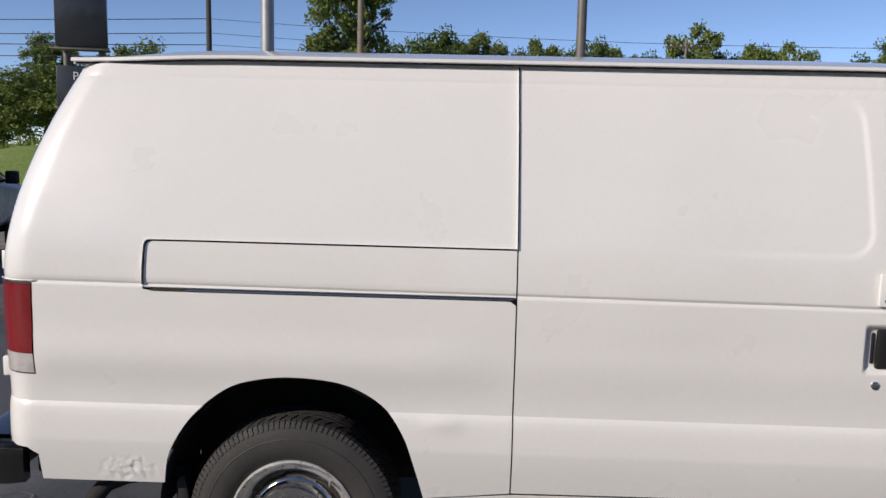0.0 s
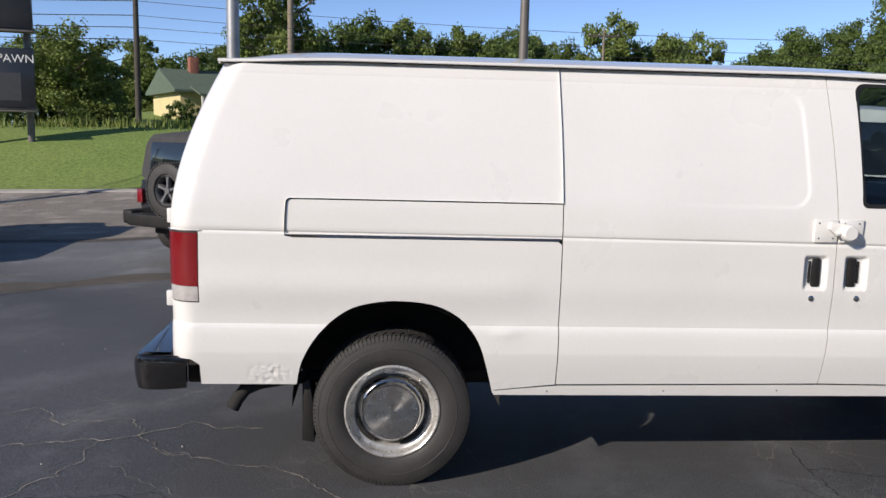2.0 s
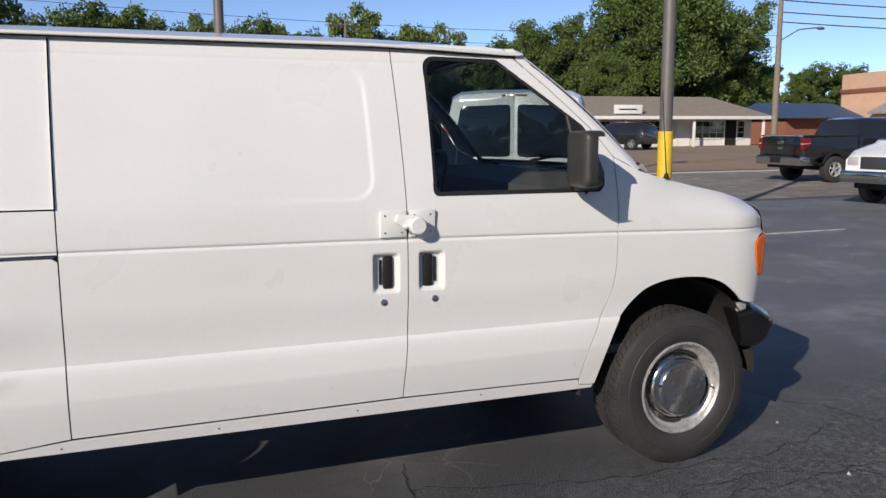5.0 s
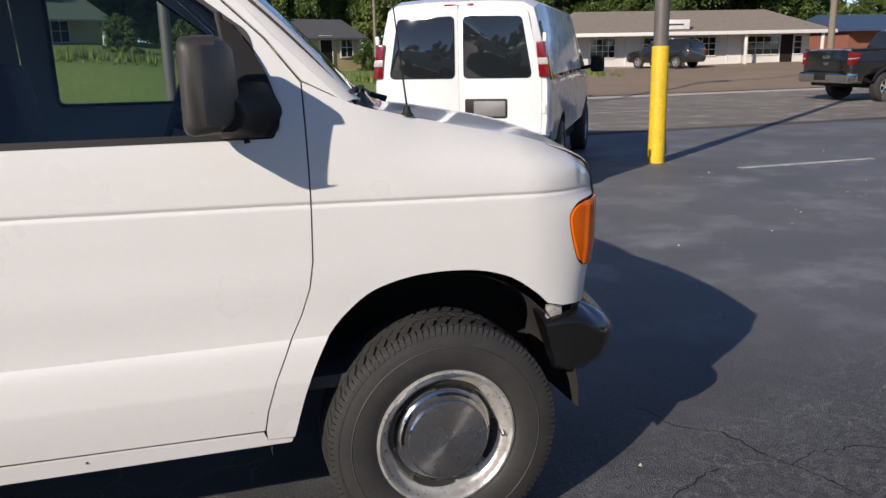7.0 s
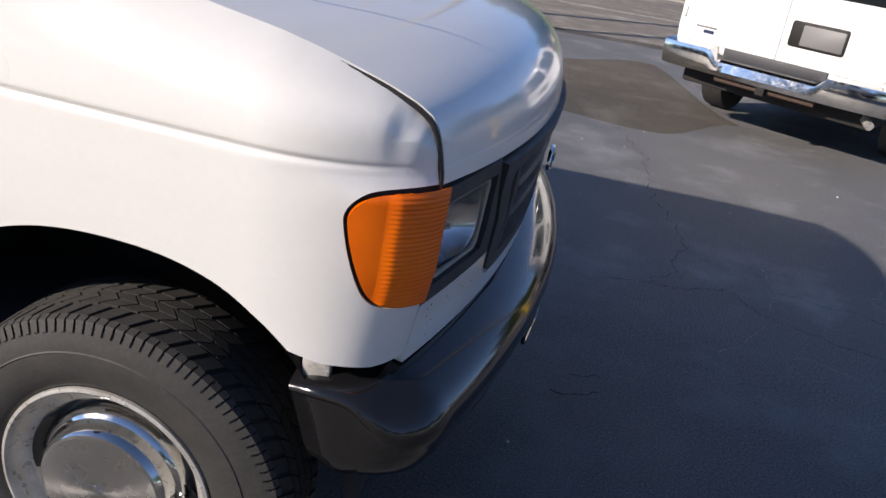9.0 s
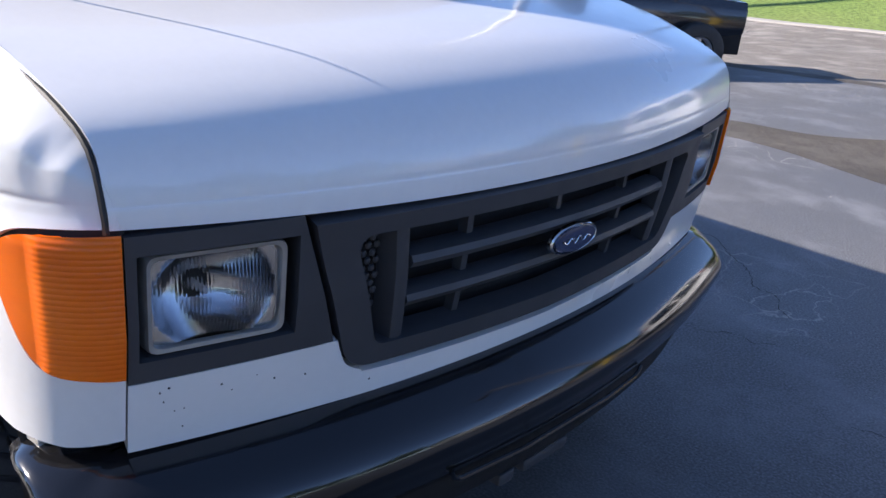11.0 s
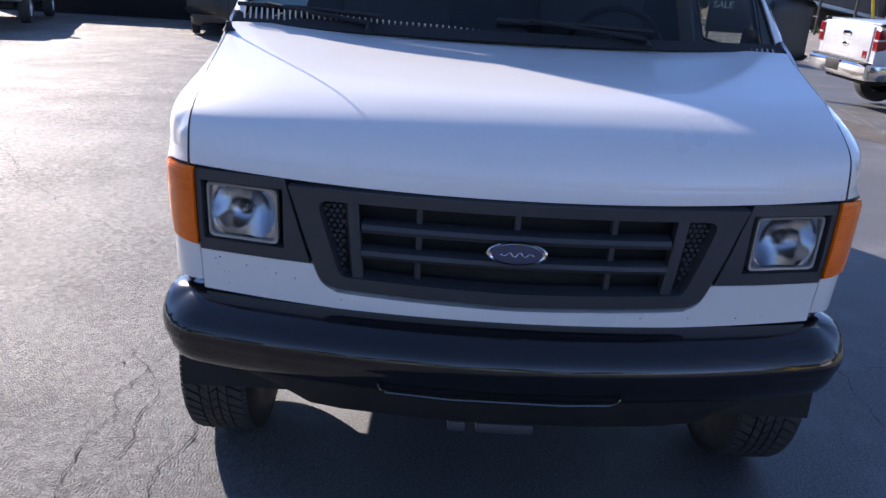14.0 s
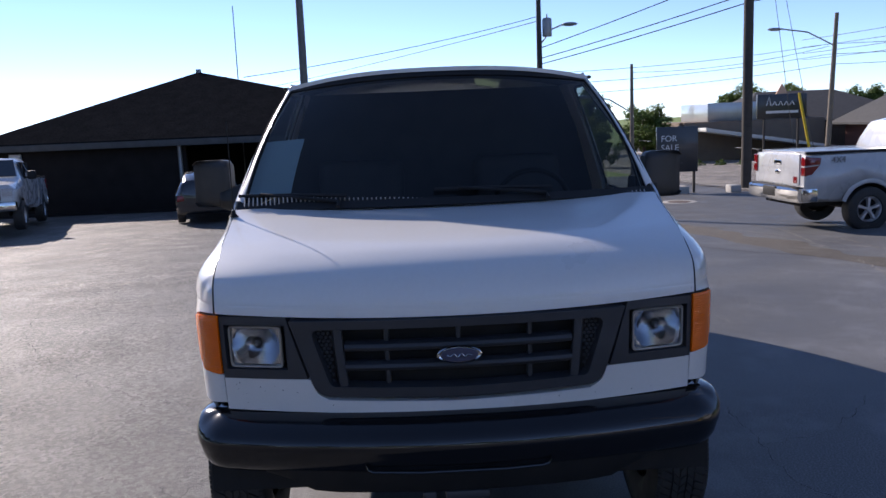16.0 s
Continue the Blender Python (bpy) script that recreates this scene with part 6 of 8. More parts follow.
def passenger_van(name, label, m):
    v = thing(name, label, "van", m)
    shell_ = part("body", hull([(0.0, 0.52, 1.15, 1.93, 0.955, 0.73), (0.05, 0.47, 1.15, 2.02, 0.985, 0.80), (0.25, 0.45, 1.15, 2.07, 1.0, 0.83), (3.5, 0.45, 1.15, 2.07, 1.0, 0.83), (3.95, 0.45, 1.15, 1.98, 1.0, 0.82), (4.3, 0.45, 1.12, 1.68, 1.0, 0.84),
                       (4.68, 0.45, 1.10, 1.28, 0.99, 0.88), (5.35, 0.45, 1.0, 1.12, 0.96, 0.84), (5.55, 0.5, 0.9, 1.0, 0.88, 0.78)]), CAR_WHITE, v, "white painted van body")
    for s in (-1, 1):
        d = panel_yz("rear_door", rounded([(s * 0.006, 0.66), (s * 0.90, 0.66), (s * 0.90, 1.2), (s * 0.74, 1.95), (s * 0.006, 1.99)], [0.01, 0.05, 0.05, 0.10, 0.01], 4), 0.0, 0.012, CAR_WHITE, v, "white rear cargo door", 0.005, 0.0)
        panel_yz("rear_window", rounded([(s * 0.045, 1.225), (s * 0.80, 1.225), (s * 0.685, 1.865), (s * 0.045, 1.885)], 0.06, 4), -0.006, 0.012, DARK_GLASS, d, "dark tinted rear window", 0.003, 0.0)
        lampy = rounded([(s * 0.872, 1.235), (s * 0.985, 1.235), (s * 0.925, 1.60), (s * 0.835, 1.60)], 0.015, 3)
        t = panel_yz("tail_lamp", lampy, 0.01, 0.045, RED_LENS, v, "tall red and clear tail lamp", 0.008, 0.0)
        panel_yz("reversing_lens", rounded([(s * 0.865, 1.365), (s * 0.970, 1.365), (s * 0.955, 1.435), (s * 0.855, 1.435)], 0.008, 2), 0.006, 0.046, CLEAR_LENS, t, "", 0.003, 0.0)
        for z in (0.85, 1.6):
            part("door_hinge", box(-0.02, 0.02, s * 0.925 - 0.02, s * 0.925 + 0.02, z, z + 0.09, 0.006), CAR_WHITE, v)
    panel_yz("plate_recess", rounded([(-0.53, 0.80), (-0.06, 0.80), (-0.06, 1.01), (-0.53, 1.01)], 0.025, 3), -0.008, 0.012, BLACK_PLASTIC, v, "black number plate surround")
    panel_yz("number_plate", rounded([(-0.51, 0.82), (-0.16, 0.82), (-0.16, 0.985), (-0.51, 0.985)], 0.01, 2), -0.018, 0.006, PLATE_GREY, v, "blank grey plate holder", 0.002)
    panel_yz("badge_bar", [(0.58, 0.79), (0.78, 0.79), (0.78, 0.805), (0.58, 0.805)], -0.010, 0.006, PLATE_GREY, v, "", 0.001)
    panel_yz("badge_bar", [(0.60, 0.745), (0.70, 0.745), (0.70, 0.775), (0.60, 0.775)], -0.010, 0.006, BADGE_BLUE, v, "", 0.001)
    panel_yz("brake_light", rounded([(-0.16, 1.955), (0.16, 1.955), (0.16, 2.01), (-0.16, 2.01)], 0.01, 2), 0.03, 0.02, RED_LENS, v, "red high brake light", 0.004, 0.0)
    rows_ = []
    for y in np.concatenate([np.linspace(-1.0, -0.52, 9), np.linspace(-0.44, 0.44, 9), np.linspace(0.52, 1.0, 9)]):
        drop = 0.085 * (1 - smooth(0.44, 0.52, abs(y)))
        rows_.append([Vector((a + 0.07 * (abs(y) / 1.0) ** 4, y, z - (drop if z > 0.5 else 0))) for a, z in ((0.06, 0.655), (-0.10, 0.655), (-0.165, 0.635), (-0.178, 0.56), (-0.165, 0.47), (-0.14, 0.43), (-0.06, 0.41), (0.06, 0.41))])
    bp = part("rear_bumper", sweep(rows_, closed_section=True), CHROME, v, "chrome rear step bumper")
    part("step_pad", box(-0.15, 0.03, -0.43, 0.43, 0.568, 0.582, 0.006), GREY_PLASTIC, bp, "grey ribbed step pad")
    part("step_back", box(-0.02, 0.0, -0.46, 0.46, 0.57, 0.66, 0.004), GREY_PLASTIC, bp)
    part("tow_hitch", tube([(-0.06, -0.45, 0.40), (-0.06, 0.45, 0.40)], 0.03, 8), RUST, v)
    part("tow_socket", box(-0.14, 0.0, -0.04, 0.04, 0.36, 0.44, 0.008), DARK, v)
    part("tail_pipe", tube([(0.6, -0.7, 0.40), (0.1, -0.82, 0.36), (-0.02, -0.90, 0.34)], 0.035, 10), STEEL_RIM, v)
    win = lambda a, b, z0=1.2, z1=1.82: rounded([(a, z0), (b, z0), (b - 0.02, z1), (a + 0.02, z1)], 0.06, 3)
    for a, b in ((0.07, 1.25), (1.33, 2.28), (2.36, 3.2)):
        panel_xz("side_window", win(a, b), 1.0, 0.004, DARK_GLASS, v, 0.22, 1.17)
    panel_xz("door_window", rounded([(3.28, 1.2), (4.32, 1.2), (4.22, 1.35), (3.75, 1.8), (3.3, 1.82)], 0.05, 3), 1.0, 0.004, DARK_GLASS, v, 0.22, 1.17)
    st = [[(4.66 - 0.68 * k, y * (0.86 - 0.10 * k), 1.325 + 0.60 * k) for y in np.linspace(-1, 1, 7)] for k in (0, 0.5, 1)]
    wsn = part("windscreen", sweep([[(x + 0.02, y, z + 0.03) for x, y, z in r] for r in st], caps=False), DARK_GLASS, v)
    facing(wsn, (1, 0, 0.5))
    for s in (-1, 1):
        part("wing_mirror", box(3.95, 4.10, s * 1.20 - 0.10, s * 1.20 + 0.10, 1.18, 1.42, 0.04, 3), BLACK_PLASTIC, v)
        part("mirror_arm", tube([(4.15, s * 0.98, 1.24), (4.05, s * 1.12, 1.26)], 0.03, 8), BLACK_PLASTIC, v)
        part("head_lamp", box(5.40, 5.56, s * 0.70 - 0.14, s * 0.70 + 0.14, 0.78, 0.98, 0.03), CLEAR_LENS, v)
    part("grille", box(5.48, 5.585, -0.5, 0.5, 0.72, 0.98, 0.02), GREY_PLASTIC, v)
    part("front_bumper", box(5.40, 5.68, -0.94, 0.94, 0.42, 0.68, 0.06, 3), CHROME, v)
    part("underbody", box(0.1, 5.3, -0.85, 0.85, 0.28, 0.5, 0.02), DARK, v)
    for x in (1.18, 4.62):
        arch_cut(shell_, x, 1.0, 0.42, 0.375)
        for s in (-1, 1):
            plain_wheel(v, x, s * 0.885, 0.375, 0.245, s, ALLOY, 0.6, 8)
    for c in v.children:
        if not c.name.startswith("wheel"):
            c.location.z += 0.065
    return v


def heading(x, y, hx, hy):
    return Matrix.Translation((x, y, 0)) @ Matrix.Rotation(math.atan2(hy, hx), 4, "Z")


passenger_van("passenger_van", "white passenger van with dark rear windows and chrome bumper", heading(5.62, 5.27, 0.53, 0.848))
passenger_van("parked_van", "white van with black mirrors parked at the lot edge", heading(21.2, 8.6, -1, -0.05))


def offroader(m):
    v = thing("offroad_car", "black soft-top off-road car with a spare wheel on its tail", "car", m)
    part("tub", hull([(0.0, 0.62, 0.98, 1.12, 0.76, 0.72), (0.03, 0.58, 1.0, 1.15, 0.80, 0.76), (2.6, 0.58, 1.0, 1.15, 0.80, 0.76), (2.9, 0.58, 1.0, 1.14, 0.76, 0.70), (4.0, 0.6, 0.95, 1.08, 0.64, 0.58)]), CAR_BLACK, v, "black painted body tub")
    part("soft_top", hull([(0.02, 1.12, 1.25, 1.74, 0.75, 0.62), (0.10, 1.12, 1.3, 1.80, 0.76, 0.66), (0.6, 1.12, 1.3, 1.84, 0.77, 0.68), (1.9, 1.12, 1.3, 1.83, 0.77, 0.68), (2.1, 1.12, 1.3, 1.78, 0.76, 0.66), (2.55, 1.12, 1.14, 1.2, 0.75, 0.66)]), SOFT_TOP, v, "black canvas soft top")
    panel_yz("rear_window", rounded([(-0.58, 1.20), (0.58, 1.20), (0.52, 1.68), (-0.52, 1.68)], 0.06, 4), 0.02, 0.02, DARK_GLASS, v, "dark plastic rear window", 0.003, 0.0)
    panel_xz("side_window", rounded([(0.25, 1.22), (1.0, 1.22), (1.0, 1.70), (0.28, 1.70)], 0.05, 3), 0.765, 0.006, DARK_GLASS, v, 0.17, 1.3)
    panel_xz("door_window", rounded([(1.1, 1.22), (2.2, 1.22), (1.9, 1.70), (1.1, 1.70)], 0.05, 3), 0.765, 0.006, DARK_GLASS, v, 0.17, 1.3)
    part("rear_bumper", box(-0.24, 0.0, -0.80, 0.80, 0.48, 0.66, 0.03, 3), BLACK_PLASTIC, v, "black plastic rear bumper")
    for s in (-1, 1):
        part("bumper_end", box(-0.22, 0.1, s * 0.82 - 0.10, s * 0.82 + 0.10, 0.50, 0.70, 0.04, 3), BLACK_PLASTIC, v)
        part("fender_flare", box(0.25, 1.35, s * 0.87 - 0.09, s * 0.87 + 0.09, 0.82, 0.90, 0.03, 2), BLACK_PLASTIC, v)
        part("tail_lamp", box(-0.05, 0.02, s * 0.74 - 0.055, s * 0.74 + 0.055, 0.80, 1.0, 0.012), RED_LENS, v, "red tail lamp")
        for x in (0.78, 3.2):
            plain_wheel(v, x, s * 0.80, 0.39, 0.26, s, ALLOY, 0.55, 5)
    part("high_brake_light", box(-0.13, -0.06, -0.10, 0.06, 1.30, 1.36, 0.008), RED_LENS, v)
    part("underbody", box(0.1, 4.0, -0.6, 0.6, 0.35, 0.62), DARK, v)
    sp = plain_wheel(v, 0, 0, 0.385, 0.25, -1, ALLOY_DARK, 0.58, 5, "spare_wheel")
    sp.matrix_basis = Matrix.Translation((-0.17, -0.06, 1.02)) @ Matrix.Rotation(radians(-90), 4, "Z")
    lug = bmesh.new()
    for k in range(40):
        a = 2 * math.pi * k / 40
        lug = box(-0.022, 0.022, -0.12, 0.12, 0.375, 0.395, 0.0, m=Matrix.Rotation(a, 4, "Y"), bm=lug)
    part("tread_lug", lug, RUBBER, sp)
    part("spare_mount", rod((-0.1, -0.06, 1.0), (0.05, -0.06, 1.0), 0.12, 12), BLACK_PLASTIC, v)
    return v


offroader(Matrix.Translation((0, 0, dip(-2.4, 8))) @ heading(-2.86, 7.11, 0.55, 0.835))


PEARL = material("pearl_white_paint", (0.50, 0.505, 0.51), 0.28, second=(0.46, 0.465, 0.47), scale=1.5, coat=0.6, rough_var=0.05)


def pickup(name, label, m, R=0.41, lift=0.0, paint=None):
    paint = paint or PEARL
    colour = "black" if paint is CAR_BLACK else "white"
    v = thing(name, label, "pickup", m)
    L = lift
    bed = part("bed", hull([(0.0, 0.50 + L, 1.1 + L, 1.30 + L, 0.95, 0.91), (0.03, 0.46 + L, 1.1 + L, 1.34 + L, 0.98, 0.95), (1.0, 0.44 + L, 1.1 + L, 1.35 + L, 1.0, 0.96), (2.07, 0.44 + L, 1.1 + L, 1.36 + L, 1.0, 0.96)]), paint, v, colour + " pickup bed")
    part("bed_cavity", box(0.08, 2.02, -0.86, 0.86, 1.33 + L, 1.374 + L, 0.005), CAR_SILVER, v)
    for s in (-1, 1):
        part("bed_rail", box(0.02, 2.07, s * 0.93 - 0.035, s * 0.93 + 0.035, 1.335 + L, 1.380 + L, 0.012), BLACK_PLASTIC, v, "black bed rail cap")
    c0, c1 = 2.12, 4.42
    cab = part("cab", hull([(c0, 0.55 + L, 1.28 + L, 1.60 + L, 0.99, 0.80), (c0 + 0.12, 0.52 + L, 1.28 + L, 1.86 + L, 1.0, 0.74), (c0 + 0.4, 0.52 + L, 1.28 + L, 1.92 + L, 1.0, 0.72), (c1 - 0.75, 0.52 + L, 1.28 + L, 1.92 + L, 1.0, 0.72), (c1 - 0.45, 0.52 + L, 1.26 + L, 1.86 + L, 1.0, 0.72),
                      (c1 + 0.25, 0.52 + L, 1.2 + L, 1.36 + L, 0.99, 0.86), (c1 + 0.6, 0.52 + L, 1.12 + L, 1.28 + L, 0.99, 0.86), (c1 + 1.35, 0.55 + L, 1.05 + L, 1.2 + L, 0.95, 0.80), (c1 + 1.45, 0.6 + L, 1.0 + L, 1.1 + L, 0.88, 0.74)]), paint, v, colour + " pickup cab")
    panel_yz("rear_glass", rounded([(-0.66, 1.40 + L), (0.66, 1.40 + L), (0.60, 1.80 + L), (-0.60, 1.80 + L)], 0.05, 3), c0 + 0.0, 0.01, DARK_GLASS, v, "", 0.003, 0.28, 1.3 + L)
    for a, b in ((c0 + 0.18, c0 + 1.0), (c0 + 1.08, c1 - 0.3)):
        panel_xz("side_glass", rounded([(a, 1.32 + L), (b + (0.25 if b > c0 + 1.2 else 0), 1.32 + L), (b - 0.12, 1.80 + L), (a + 0.03, 1.80 + L)], 0.05, 3), 1.0, 0.004, DARK_GLASS, v, 0.42, 1.28 + L)
    st = [[(c1 + 0.20 - 0.62 * k, y * (0.84 - 0.14 * k), 1.38 + L + 0.46 * k) for y in np.linspace(-1, 1, 7)] for k in (0, 0.5, 1)]
    facing(part("windscreen", sweep([[(x + 0.02, y, z + 0.025) for x, y, z in r] for r in st], caps=False), DARK_GLASS, v), (1, 0, 0.5))
    tg = panel_yz("tailgate", rounded([(-0.80, 0.76 + L), (0.80, 0.76 + L), (0.80, 1.33 + L), (-0.80, 1.33 + L)], 0.03, 3), -0.004, 0.014, paint, v, colour + " tailgate")
    panel_yz("tailgate_handle", rounded([(-0.14, 1.12 + L), (0.14, 1.12 + L), (0.14, 1.21 + L), (-0.14, 1.21 + L)], 0.02, 3), -0.018, 0.01, CHROME, tg, "", 0.003)
    part("badge", ball((-0.022, 0, 0.98 + L), (0.008, 0.11, 0.045), 16), CHROME, tg)
    for s in (-1, 1):
        side = rounded([(-0.02, 0.94 + L), (0.12, 0.97 + L), (0.27, 1.14 + L), (0.29, 1.27 + L), (-0.02, 1.29 + L)], 0.02, 3)
        tl = part("tail_lamp", prism(side, s * 0.86, s * 1.006, 0.006, "xz"), RED_LENS, v, "red tail lamp wrapping round the corner")
        part("reversing_lens", prism([(-0.028, 1.10 + L), (0.255, 1.13 + L), (0.255, 1.145 + L), (-0.028, 1.13 + L)], s * 0.88, s * 1.009, 0.002, "xz"), CLEAR_LENS, tl)
        part("wing_mirror", box(c1 - 0.25, c1 - 0.12, s * 1.16 - 0.11, s * 1.16 + 0.11, 1.30 + L, 1.54 + L, 0.03), BLACK_PLASTIC, v)
        part("mirror_arm", tube([(c1 - 0.15, s * 0.96, 1.34 + L), (c1 - 0.18, s * 1.08, 1.38 + L)], 0.025, 6), BLACK_PLASTIC, v)
        part("head_lamp", box(c1 + 1.30, c1 + 1.46, s * 0.76 - 0.13, s * 0.76 + 0.13, 0.88 + L, 1.10 + L, 0.03), CLEAR_LENS, v)
    rows_ = [[Vector((a + 0.06 * (abs(y) / 0.98) ** 4, y, z + L)) for a, z in ((0.06, 0.72), (-0.14, 0.72), (-0.19, 0.68), (-0.19, 0.52), (-0.15, 0.46), (0.06, 0.46))] for y in np.linspace(-0.98, 0.98, 13)]
    part("rear_bumper", sweep(rows_, closed_section=True), CHROME, v, "chrome rear bumper")
    part("bumper_pad", box(-0.195, -0.10, -0.24, 0.24, 0.53 + L, 0.715 + L, 0.01), BLACK_PLASTIC, v, "black number plate recess")
    part("bumper_step", box(-0.13, 0.05, -0.93, 0.93, 0.721 + L, 0.740 + L, 0.005), BLACK_PLASTIC, v)
    for s in (-1, 1):
        part("bumper_end", box(-0.06, 0.24, s * 0.985 - 0.025, s * 0.985 + 0.025, 0.475 + L, 0.715 + L, 0.02, 2), CHROME, v)
        part("wheel_lip", sweep([[Vector((1.24 + r * math.cos(a), s * y, R + r * math.sin(a) * 1.02)) for r, y in ((R + 0.068, 0.95), (R + 0.072, 1.006), (R + 0.10, 1.012), (R + 0.15, 0.996))] for a in np.linspace(0.32, math.pi - 0.32, 25)], caps=False), paint, v, colour + " flared wheel lip")
    part("tow_socket", box(-0.16, 0.02, -0.05, 0.05, 0.44 + L, 0.53 + L, 0.01), DARK, v)
    part("axle", tube([(1.24, -0.8, R), (1.24, 0.8, R)], 0.06, 8), DARK, v)
    for z in (0.92, 1.06):
        panel_yz("crease", [(-0.78, z + L), (0.78, z + L), (0.78, z + 0.012 + L), (-0.78, z + 0.012 + L)], -0.012, 0.006, paint, tg, "", 0.003)
    part("front_bumper", box(c1 + 1.3, c1 + 1.56, -0.96, 0.96, 0.5 + L, 0.76 + L, 0.05), CHROME, v)
    part("grille", box(c1 + 1.4, c1 + 1.475, -0.6, 0.6, 0.78 + L, 1.08 + L, 0.02), GREY_PLASTIC, v)
    part("underbody", box(0.1, c1 + 1.2, -0.7, 0.7, 0.36 + L, 0.6 + L), DARK, v)
    for x in (1.24, c1 + 0.62):
        arch_cut(bed if x < 2 else cab, x, 1.0, R + 0.07, R)
        for s in (-1, 1):
            plain_wheel(v, x, s * 0.885, R, 0.27, s, ALLOY, 0.58, 5)
    panel_yz("sticker", [(-0.74, 0.80 + L), (-0.60, 0.80 + L), (-0.60, 0.92 + L), (-0.74, 0.92 + L)], -0.02, 0.003, RED_LENS, tg, "red square sticker", 0.001)
    return v


pk = pickup("pickup_truck", "white four-door pickup truck with chrome rear bumper on asphalt", Matrix.Translation((0, 0, dip(-8.7, 8.0))) @ heading(-8.59, 6.80, -0.05, 0.999), 0.415, 0.13)
pickup("work_truck", "white work pickup truck parked beside the garage", Matrix.Translation((0, 0, dip(-17.5, -12))) @ heading(-19.75, -13.4, 0.95, 0.30) @ Matrix.Rotation(radians(-2.3), 4, "Y"), 0.40, 0.05)
pickup("dark_pickup", "black four-door pickup truck standing on the road", Matrix.Translation((0, 0, -0.012)) @ heading(20.2, 15.9, 1, -0.06), 0.41, 0.08, paint=CAR_BLACK)
txt = bpy.data.curves.new("bed_text", "FONT")
txt.body, txt.size, txt.extrude, txt.align_x = "4X4", 0.16, 0.002, "CENTER"
tmp = new("tmp_text", txt)
dg = bpy.context.evaluated_depsgraph_get()
me = bpy.data.meshes.new_from_object(tmp.evaluated_get(dg))
bpy.data.objects.remove(tmp)
ob = new("bed_lettering", me)
me.materials.append(PLATE_GREY)
ob.parent = pk
ob.matrix_basis = Matrix.Translation((0.62, -1.003, 1.30)) @ Matrix.Rotation(radians(90), 4, "X")
tagged(ob, "grey 4X4 lettering")


def suv(name, label, mat, m, scale=1.0):
    v = thing(name, label, "car", m)
    shell_ = part("body", hull([(0.0, 0.45, 0.95, 1.15, 0.82, 0.72), (0.12, 0.35, 0.98, 1.50, 0.90, 0.66), (0.5, 0.32, 1.0, 1.68, 0.92, 0.66), (2.4, 0.32, 1.0, 1.70, 0.93, 0.66), (2.9, 0.32, 0.98, 1.58, 0.93, 0.68), (3.5, 0.32, 0.95, 1.08, 0.92, 0.76), (4.4, 0.34, 0.85, 0.98, 0.88, 0.72), (4.6, 0.4, 0.7, 0.82, 0.78, 0.64)]), mat, v)
    panel_xz("side_glass", rounded([(0.45, 1.04), (3.15, 1.04), (2.6, 1.52), (0.62, 1.52)], 0.08, 3), 0.93, 0.004, DARK_GLASS, v, 0.45, 1.02)
    panel_yz("rear_glass", rounded([(-0.66, 1.05), (0.66, 1.05), (0.56, 1.46), (-0.56, 1.46)], 0.05, 3), 0.0, 0.012, DARK_GLASS, v, "", 0.003, 0.28, 0.98)
    for s in (-1, 1):
        panel_yz("tail_lamp", rounded([(s * 0.66, 0.82), (s * 0.86, 0.82), (s * 0.84, 1.0), (s * 0.68, 1.0)], 0.02, 2), 0.02, 0.03, RED_LENS, v)
        for x in (0.9, 3.65):
            plain_wheel(v, x, s * 0.80, 0.34, 0.22, s, ALLOY, 0.62, 5)
    for x in (0.9, 3.65):
        arch_cut(shell_, x, 0.92, 0.385, 0.34)
    return v


suv("parked_suv", "black sport utility car parked outside the white building", CAR_BLACK, Matrix.Translation((0, 0, 0.40)) @ heading(31.6, 38.6, -0.36, 0.93))
suv("parked_suv", "silver sport utility car parked by the tan house", CAR_SILVER, Matrix.Translation((0, 0, land(16.5, 52))) @ heading(16.6, 51.0, -0.35, 0.94))

suv("parked_suv", "black sport utility car parked in front of the garage", CAR_BLACK, Matrix.Translation((0, 0, dip(-16.2, -6.5))) @ heading(-16.2, -6.2, -1, -0.25) @ Matrix.Diagonal((1, 1, 0.84, 1)))

# ---- poles, wires, signs ----
GALV = material("galvanised_steel", (0.36, 0.37, 0.38), 0.5, 0.6, second=(0.28, 0.29, 0.30), scale=4, rough_var=0.1)
BRONZE_POLE = material("brown_painted_steel", (0.16, 0.145, 0.13), 0.5, 0.2, second=(0.12, 0.11, 0.10), scale=4)
YELLOW = material("chipped_yellow_paint", (0.72, 0.50, 0.02), 0.55, second=(0.62, 0.42, 0.03), scale=5, contrast=0.8, grain=0.1, grain_scale=30, bump=0.001, bump_scale=60)
WOOD_POLE = material("weathered_wood_pole", (0.24, 0.20, 0.155), 0.9, second=(0.17, 0.14, 0.11), scale=6, grain=0.3, grain_scale=60, bump=0.004, bump_scale=60)
WOOD_DARK = material("creosoted_wood_pole", (0.075, 0.065, 0.055), 0.9, second=(0.05, 0.044, 0.038), scale=6, grain=0.3, grain_scale=60, bump=0.004, bump_scale=60)
CABLE = material("black_cable", (0.02, 0.02, 0.02), 0.6)
SIGN_DARK = material("dark_sign_face", (0.018, 0.02, 0.024), 0.35, second=(0.026, 0.028, 0.032), scale=3, coat=0.3)
SIGN_WHITE = material("white_sign_lettering", (0.75, 0.75, 0.74), 0.5)


